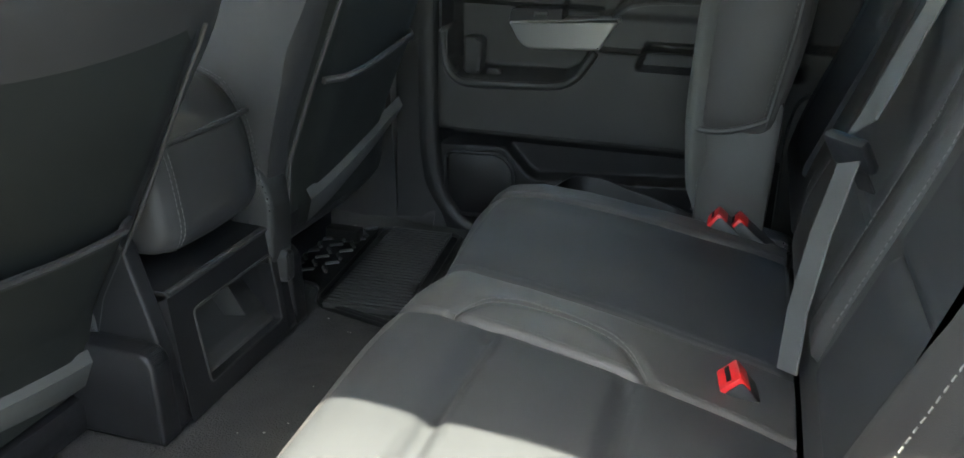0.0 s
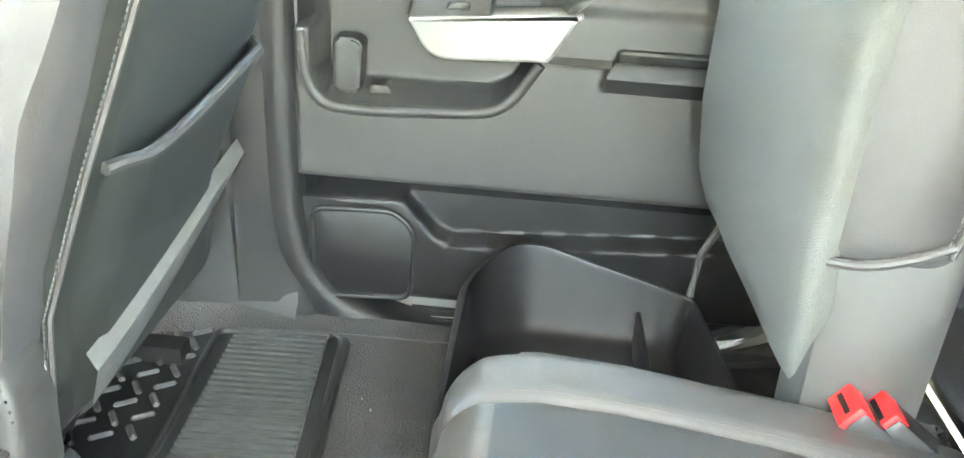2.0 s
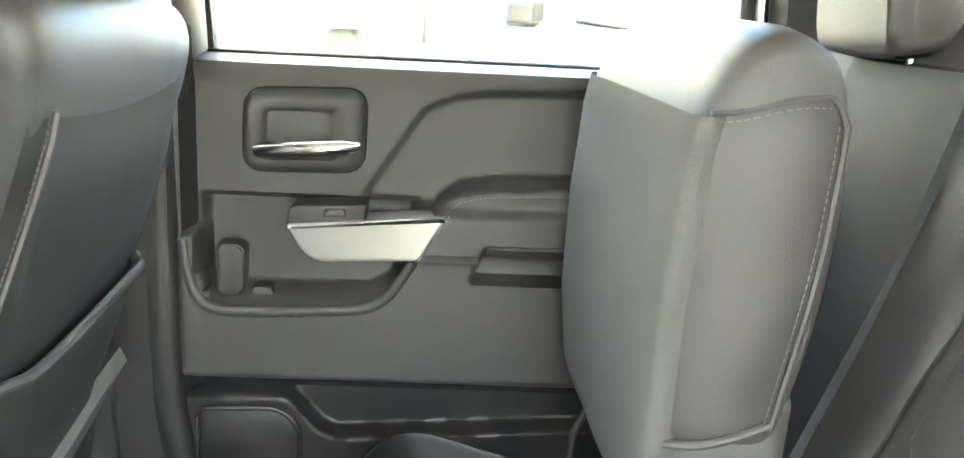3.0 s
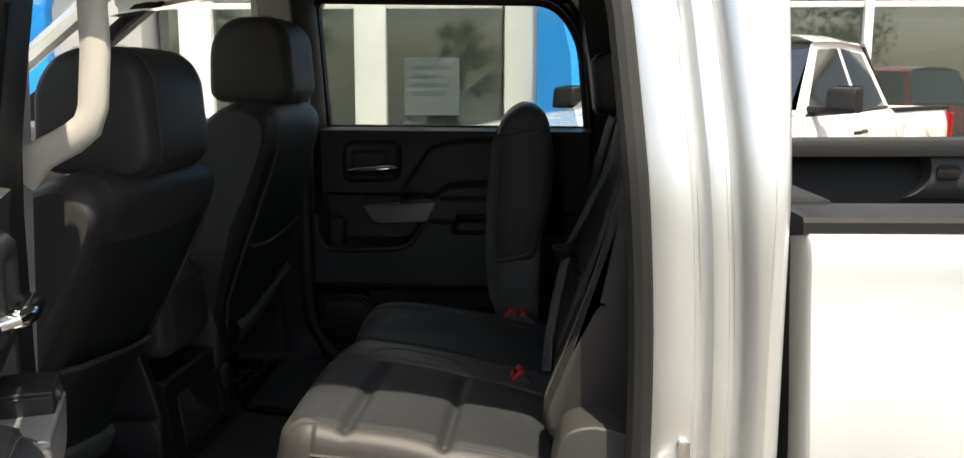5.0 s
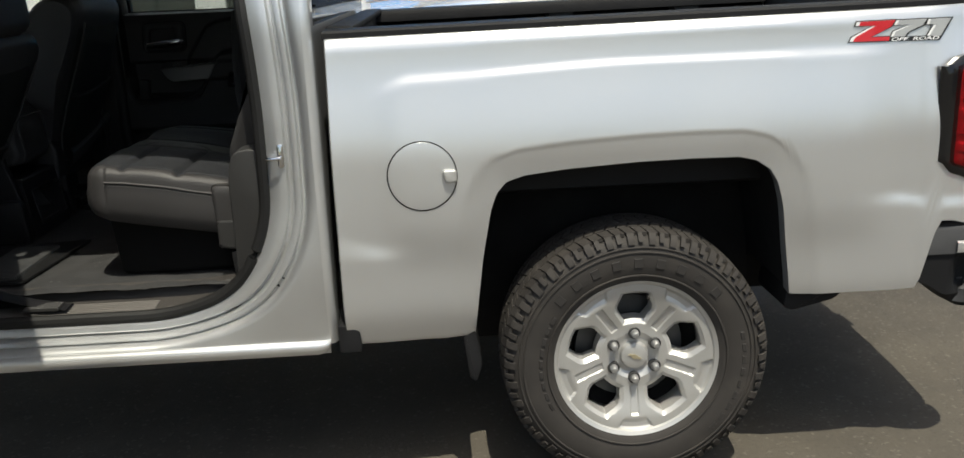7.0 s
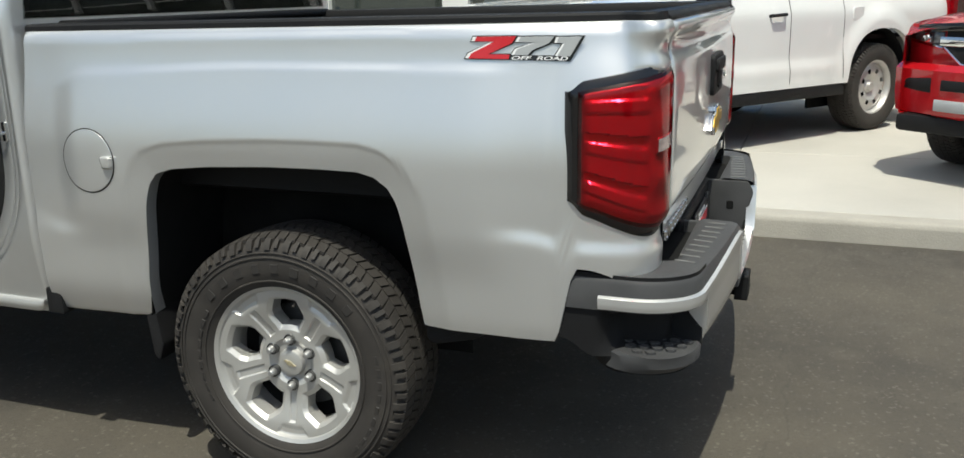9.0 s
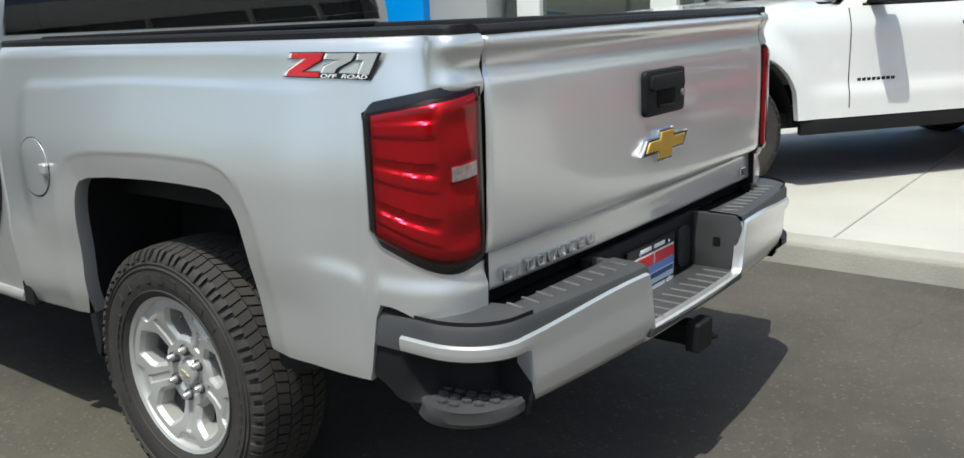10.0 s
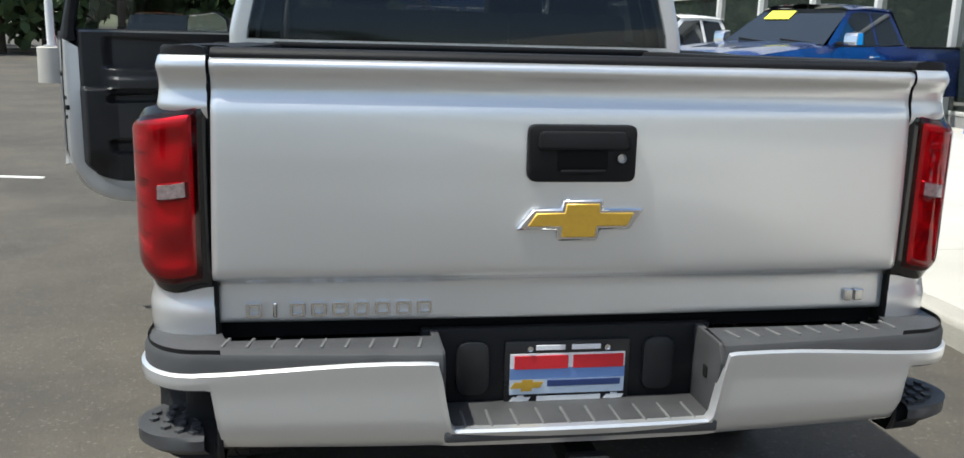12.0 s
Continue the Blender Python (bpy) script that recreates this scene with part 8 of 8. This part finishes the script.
        mi = part("door_mirror", prism(round_poly([(0.98, 1.20), (1.16, 1.20), (1.15, 1.37), (1.00, 1.35)], 0.03), "y", s * 0.98, s * 1.17, 0.02), CHROME if sticker else BLACK, car)
        part("mirror_arm", box(1.02, 1.12, s * 0.92 - 0.06, s * 0.92 + 0.07, 1.19, 1.24, 0.01), BLACK, mi)
        # lamps
        part("tail_lamp", prism(round_poly([(s * 0.80, 0.88), (s * 0.93, 0.88), (s * 0.93, 1.14), (s * 0.80, 1.14)], 0.02), "x", 4.30, 4.45, 0.01), LENS, car)
        for c in (0.0, WB):
            m = Matrix.Translation((c, s * 0.80, 0.385)) @ Matrix.Rotation(0 if s < 0 else math.pi, 4, "Z") @ Matrix.Diagonal((0.965, 0.95, 0.965, 1))
            w = child("wheel", MESH["slot_rim" if steel else "rim"], car, m)
            child("tyre", MESH["tyre"], w, Matrix.Identity(4))
            child("tread", MESH["tread"], w, Matrix.Identity(4))
            child("barrel", MESH["barrel"], w, Matrix.Identity(4))
            child("centre_cap", MESH["cap"], w, Matrix.Translation((0, -0.072, 0)))
    # bonnet, screen, roof, bed
    rows = []
    for x in span(-0.88, 0.80, 16):
        zt = top(x) + 0.010
        hw = HW + out(x, top(x)) - 0.05
        rows.append([(x, hw * v, zt + 0.045 * (1 - v * v) + 0.02 * sstep(0.45, 0.6, abs(v)) * (1 - sstep(0.85, 1.0, abs(v)))) for v in span(-1, 1, 18)])
    part("bonnet", grid(rows), paint, car)
    bm = grid([[(0.78 + 0.76 * t, v * (0.83 - 0.16 * t), 1.19 + 0.485 * t + 0.01 * (1 - v * v)) for v in span(-1, 1, 10)] for t in span(0, 1, 6)])
    part("windscreen", bm, GLASS_CAR, car)
    for k in (-1, 1):
        part("wiper", tube([(0.80, k * 0.35 - 0.3, 1.215), (0.86, k * 0.35 + 0.25, 1.26)], 0.010, 6), BLACK, car)
    part("cowl", box(0.70, 0.82, -0.80, 0.80, 1.175, 1.205, 0.01), BLACK, car)
    rows = [[(x, v * 0.70, 1.70 + 0.05 * (1 - v * v) + 0.02 * math.sin((x - 1.5) / 1.05 * math.pi) - (0.03 if abs(v) > 0.99 else 0)) for v in span(-1, 1, 12)] for x in span(1.50, 2.58, 8)]
    part("roof", grid(rows), paint, car)
    bm = grid([[(2.76 - 0.20 * t, v * (0.86 - 0.17 * t), 1.17 + 0.53 * t) for v in span(-1, 1, 6)] for t in span(0, 1, 4)])
    part("cab_back", bm, GLASS_CAR, car)
    part("bed_floor", box(2.78, 4.38, -0.80, 0.80, 0.80, 0.84), BLACK, car)
    for s in (-1, 1):
        part("bed_rail", box(2.80, 4.40, s * 0.84 - 0.055, s * 0.84 + 0.03, 1.17, 1.205, 0.01), BLACK, car)
    part("tailgate", box(4.36, 4.42, -0.80, 0.80, 0.62, 1.195, 0.02), paint, car)
    part("rear_bumper", box(4.36, 4.52, -0.88, 0.88, 0.44, 0.62, 0.03), CHROME, car)
    # nose: strips that follow its bowed plan
    def strip(name, y0, y1, z0, z1, out, material, base=-0.90, bow=0.20, n=16, parent=None):
        rows = []
        for i in range(n):
            t = i / (n - 1)
            y = y0 + (y1 - y0) * t
            x = base + bow * (abs(y) / 0.9) ** 3 - out
            lo, hi = z0(t) if callable(z0) else z0, z1(t) if callable(z1) else z1
            e = 0.006 if 0 < i < n - 1 else 0.0
            rows.append([(x + 0.05, y, lo), (x + 0.004, y, lo), (x, y, lo + 0.006), (x - e * 0.4, y, (lo + hi) / 2), (x, y, hi - 0.006), (x + 0.004, y, hi), (x + 0.05, y, hi)])
        bm = grid(rows)
        for r in (rows[0], rows[-1]):
            bm.faces.new([bm.verts.new(p) for p in r])
        return part(name, bm, material, parent or car)
    strip("front_panel", -0.86, 0.86, 0.78, 1.055, 0.0, paint)
    strip("hood_deflector", -0.76, 0.76, lambda t: 1.030 - 0.03 * abs(2 * t - 1) ** 2, lambda t: 1.082 - 0.03 * abs(2 * t - 1) ** 2, 0.035, BLACK_GLOSS)
    strip("upper_grille", -0.52, 0.52, 0.978, 1.032, 0.006, BLACK)
    bar = strip("grille_bar", -0.56, 0.56, 0.922, 0.980, 0.022, BLACK if steel else CHROME)
    grille = strip("lower_grille", -0.52, 0.52, lambda t: 0.80 + 0.11 * max(0.0, abs(2 * t - 1) - 0.72) / 0.28, 0.918, 0.012, BLACK)
    pts = [(y, 0.80 + 0.11 * max(0.0, abs(y) / 0.52 - 0.72) / 0.28) for y in span(-0.52, 0.52, 24)]
    part("grille_frame", tube([(-0.918 + 0.20 * (abs(y) / 0.9) ** 3, y, z) for y, z in pts], 0.009, 6), BLACK if steel else CHROME, grille)
    part("nose_badge", prism([(a * 0.75, b * 0.75 + 0.950) for a, b in BT], "x", -0.952, -0.925, 0.003, 1), GOLD, bar)
    for s in (-1, 1):
        hl = strip("head_lamp", s * 0.54, s * 0.85, lambda t: 0.905 + 0.045 * t, lambda t: 1.010 + 0.022 * t, 0.016, HEAD)
        strip("lamp_strip", s * 0.54, s * 0.85, lambda t: 0.897 + 0.045 * t, lambda t: 0.914 + 0.045 * t, 0.021, CHROME, parent=hl)
        part("lamp_projector", revolve([(0.0, -0.012), (0.022, -0.010), (0.030, 0.0), (0.034, 0.012)], (0, 0, 0), 20), CHROME, hl, m=Matrix.Translation((-0.872, s * 0.66, 0.968)) @ Matrix.Rotation(radians(-90), 4, "Z"))
        strip("fog_recess", s * 0.56, s * 0.80, lambda t: 0.615 + 0.01 * t, lambda t: 0.715 - 0.012 * t, 0.008, BLACK, -0.965, 0.17)
    strip("bumper_intake", -0.48, 0.48, lambda t: 0.635, lambda t: 0.705, 0.010, BLACK, -0.965, 0.17)
    strip("skid_strip", -0.52, 0.52, 0.50, 0.575, 0.010, DECAL_GREY, -0.965, 0.17)
    rows = []
    for v in span(-1, 1, 20):
        x = -0.965 + 0.16 * abs(v) ** 3
        rows.append([(x + 0.05, v * 0.88, 0.44), (x + 0.01, v * 0.89, 0.47), (x, v * 0.90, 0.60), (x - 0.005, v * 0.90, 0.76), (x + 0.04, v * 0.89, 0.80), (x + 0.14, v * 0.88, 0.81)])
    part("front_bumper", grid(rows), paint, car)
    part("dealer_plate", box(-0.992, -0.984, -0.15, 0.15, 0.60, 0.75, 0.003, 1), PLATE_PALE, car)
    part("plate_bar", box(-0.996, -0.9925, -0.13, 0.13, 0.68, 0.72), PLATE_RED, car)
    part("chin", box(-0.93, -0.60, -0.80, 0.80, 0.34, 0.46, 0.03), BLACK, car)
    part("underbody", box(-0.6, 4.3, -0.60, 0.60, 0.36, 0.52), CHASSIS, car)
    part("far_sill", box(0.4, 2.8, -0.84, 0.84, 0.40, 0.50), CHASSIS, car)
    if badge:
        for i in range(8):
            part("badge_bar", box(0.93 + i * 0.038, 0.957 + i * 0.038, -HW - 0.004 - out(1.0, 0.70), -HW + 0.01, 0.690, 0.710, 0.001, 1), BLACK, car)
        part("fuel_door", prism(round_poly([(2.84, 0.98), (2.98, 0.985), (2.98, 1.09), (2.84, 1.085)], 0.02), "y", -HW - 0.004, -HW + 0.01, 0.002, 1), paint, car)
    if sticker:
        part("screen_sticker", grid([[(0.765 + 0.76 * t, v, 1.206 + 0.485 * t) for v in (0.10, 0.52)] for t in (0.68, 0.93)]), PAPER_YELLOW, car)
        part("price_sheet", grid([[(1.62 + dx, -(HW - 0.20 + 0.012) + dz * 0.08, 1.30 + dz) for dz in (0, 0.2)] for dx in (0, 0.16)]), PLATE_WHITE, car)
    car.matrix_basis = Matrix.Translation((ox, oy, PAD_Z if oy > 2 else 0)) @ Matrix.Rotation(radians(heading), 4, "Z") @ Matrix.Scale(size, 4)
    return car


parked("white extended-cab pickup with black handles and mirrors", WHITE_PAINT, -0.82, 3.90, 54, True, True, False, 1.04)
parked("bright red pickup with a silver grille bar", RED_PAINT, 3.15, 4.0, 52, False)
parked("dark blue pickup with a yellow windscreen sticker", BLUE_PAINT, -9.25, 5.0, 117, False, False, True, 1.06)
parked("red pickup seen from behind across the lot", RED_PAINT, -25.2, -5.5, 8, False)
parked("white pickup facing the lot across the drive", WHITE_PAINT, -32.5, -4.0, 184, False)
parked("white pickup parked across the lot", WHITE_PAINT, -33, -15.5, 200, True)
parked("white pickup parked behind the blue one", WHITE_PAINT, -13.6, 4.2, 112, True)
parked("maroon pickup parked across the lot", MAROON_PAINT, 9.5, -11.0, 150, False)
parked("white pickup parked across the lot", WHITE_PAINT, 4.0, -15.0, 80, True)

# ---- light pole on its concrete base ----
pole = thing("light_pole", (-20.6, -7.3, 0), "white steel light pole on a round concrete base", "light pole")
bm = revolve([(0.0, 0.86), (0.30, 0.86), (0.33, 0.83), (0.34, 0.0)], (0, 0, 0), 32)
part("concrete_base", bm, CONCRETE, pole, m=Matrix.Translation((-20.6, -7.3, 0)) @ Matrix.Rotation(radians(90), 4, "X"))
part("shaft", tube([(-20.6, -7.3, 0.86), (-20.6, -7.3, 4.0), (-20.6, -7.3, 8.5)], [0.10, 0.09, 0.07], 12), WHITE_PAINT, pole)
part("base_flange", box(-20.75, -20.45, -7.45, -7.15, 0.86, 0.90, 0.01), STEEL, pole)
part("lamp_arm", box(-21.5, -19.7, -7.36, -7.24, 8.45, 8.55, 0.02), STEEL, pole)
part("lamp_head", box(-21.8, -21.2, -7.5, -7.1, 8.35, 8.47, 0.03), STEEL, pole)
part("lamp_head", box(-20.0, -19.4, -7.5, -7.1, 8.35, 8.47, 0.03), STEEL, pole)
# painted bay line
tagged(part("parking_line", prism([(-6.3, -4.9), (-6.0, -3.28), (-5.9, -3.28), (-6.2, -4.9)], "z", 0.0, 0.004), LINE_WHITE), "white painted bay line on the asphalt", "road marking", kind="structure")


NAVY_CLAD = mat("dark_blue_cladding", (0.012, 0.045, 0.16), 0.45, 0, 0.08, 1.0)
TAN_CLAD = mat("tan_render", (0.24, 0.20, 0.12), 0.85, 0, 0.08, 1.0)


# ---- far trees and hills ----
def tree(x, y, h, seed, low=0.38, leaf=1.0):
    rnd = random.Random(seed)
    t = thing("tree", (x, y, 0), "leafy green shade tree at the edge of the lot", "tree", group="trees round the lot")
    bm = B()
    add_tube(bm, [(x, y, 0), (x + 0.1, y, h * 0.25), (x, y + 0.1, h * 0.5)], [0.22, 0.17, 0.10], 8)
    for k in range(7):
        a, r = rnd.uniform(0, 6.28), h * rnd.uniform(0.18, 0.30)
        z0 = h * rnd.uniform(0.28, 0.48)
        add_tube(bm, [(x, y, z0), (x + r * 0.5 * math.cos(a), y + r * 0.5 * math.sin(a), z0 + h * 0.14), (x + r * math.cos(a), y + r * math.sin(a), z0 + h * rnd.uniform(0.2, 0.38))], [0.08, 0.05, 0.02], 6)
    part("trunk", bm, BARK, t)
    verts, faces = [], []
    for k in range(26):
        a, u = rnd.uniform(0, 6.28), rnd.uniform(0, 1)
        rr = h * 0.34 * math.sqrt(rnd.uniform(0.05, 1)) * (1 - 0.5 * abs(u - 0.4))
        c = Vector((x + rr * math.cos(a), y + rr * math.sin(a), h * (low + (0.96 - low) * u)))
        for q in range(60):
            p = c + Vector((rnd.gauss(0, 0.055), rnd.gauss(0, 0.055), rnd.gauss(0, 0.045))) * h
            d1 = Vector((rnd.gauss(0, 1), rnd.gauss(0, 1), rnd.gauss(0, 1))).normalized() * 0.17 * leaf
            d2 = d1.cross(Vector((rnd.gauss(0, 1), rnd.gauss(0, 1), rnd.gauss(0, 1)))).normalized() * 0.10 * leaf
            i = len(verts)
            verts += [p - d1, p - d2, p + d1, p + d2]
            faces.append((i, i + 1, i + 2, i + 3))
    me = bpy.data.meshes.new("crown")
    me.from_pydata(verts, [], faces)
    me.materials.append(LEAF)
    ob = new("crown", me)
    ob.parent = t
    ob.matrix_parent_inverse = t.matrix_basis.inverted()


rnd = random.Random(11)
for k in range(26):
    a = radians(130 + k * 9.2 + rnd.uniform(-3, 3))
    r = rnd.uniform(44, 66)
    if r * math.sin(a) < 4 or math.cos(a) < -0.95:
        tree(r * math.cos(a), r * math.sin(a), rnd.uniform(6, 10), k)
for k in range(12):
    a = radians(179 + k * 2.1)
    r = 47 + 7 * (k % 3)
    tree(3 + r * math.cos(a), -1 + r * math.sin(a), rnd.uniform(9, 12), 60 + k, 0.12, 2.6)
# low blue building beyond the drive
hall = thing("blue_building", (-58, 6, 0), "dark blue metal building with a white fascia beyond the lot", "building")
part("wall", box(-66, -57, -0.6, 20, -0.1, 4.2, 0.03), NAVY_CLAD, hall)
part("fascia", box(-66.2, -56.8, -0.8, 20.2, 4.2, 4.9, 0.03), STUCCO_WHITE, hall)
part("end_pier", box(-57.4, -56.7, -1.6, -0.62, -0.1, 4.2, 0.03), TAN_CLAD, hall)
for k in range(5):
    y = 0.2 + k * 3.9
    dr = part("roller_door", box(-57.02, -56.94, y, y + 3.3, 0.0, 3.0, 0.01), NAVY_CLAD, hall)
    for yy in (y, y + 1.65, y + 3.3):
        part("door_rail", box(-56.94, -56.90, yy - 0.04, yy + 0.04, 0.0, 3.05, 0.005, 1), STUCCO_WHITE, dr)
    part("door_rail", box(-56.94, -56.90, y, y + 3.3, 2.97, 3.05, 0.005, 1), STUCCO_WHITE, dr)
rows = []
for k in range(73):
    a = 2 * math.pi * k / 72
    hh = 26 + 22 * noise.noise(Vector((math.cos(a) * 2.2, math.sin(a) * 2.2, 0.4))) + 9 * noise.noise(Vector((math.cos(a) * 7, math.sin(a) * 7, 2.4)))
    rows.append([(420 * math.cos(a), 420 * math.sin(a), -2), (520 * math.cos(a), 520 * math.sin(a), hh * 0.5), (640 * math.cos(a), 640 * math.sin(a), hh), (760 * math.cos(a), 760 * math.sin(a), hh * 0.6)])
tagged(part("backdrop_hills", grid(rows), HILL), "low dry hills on the horizon", "hills", kind="structure")
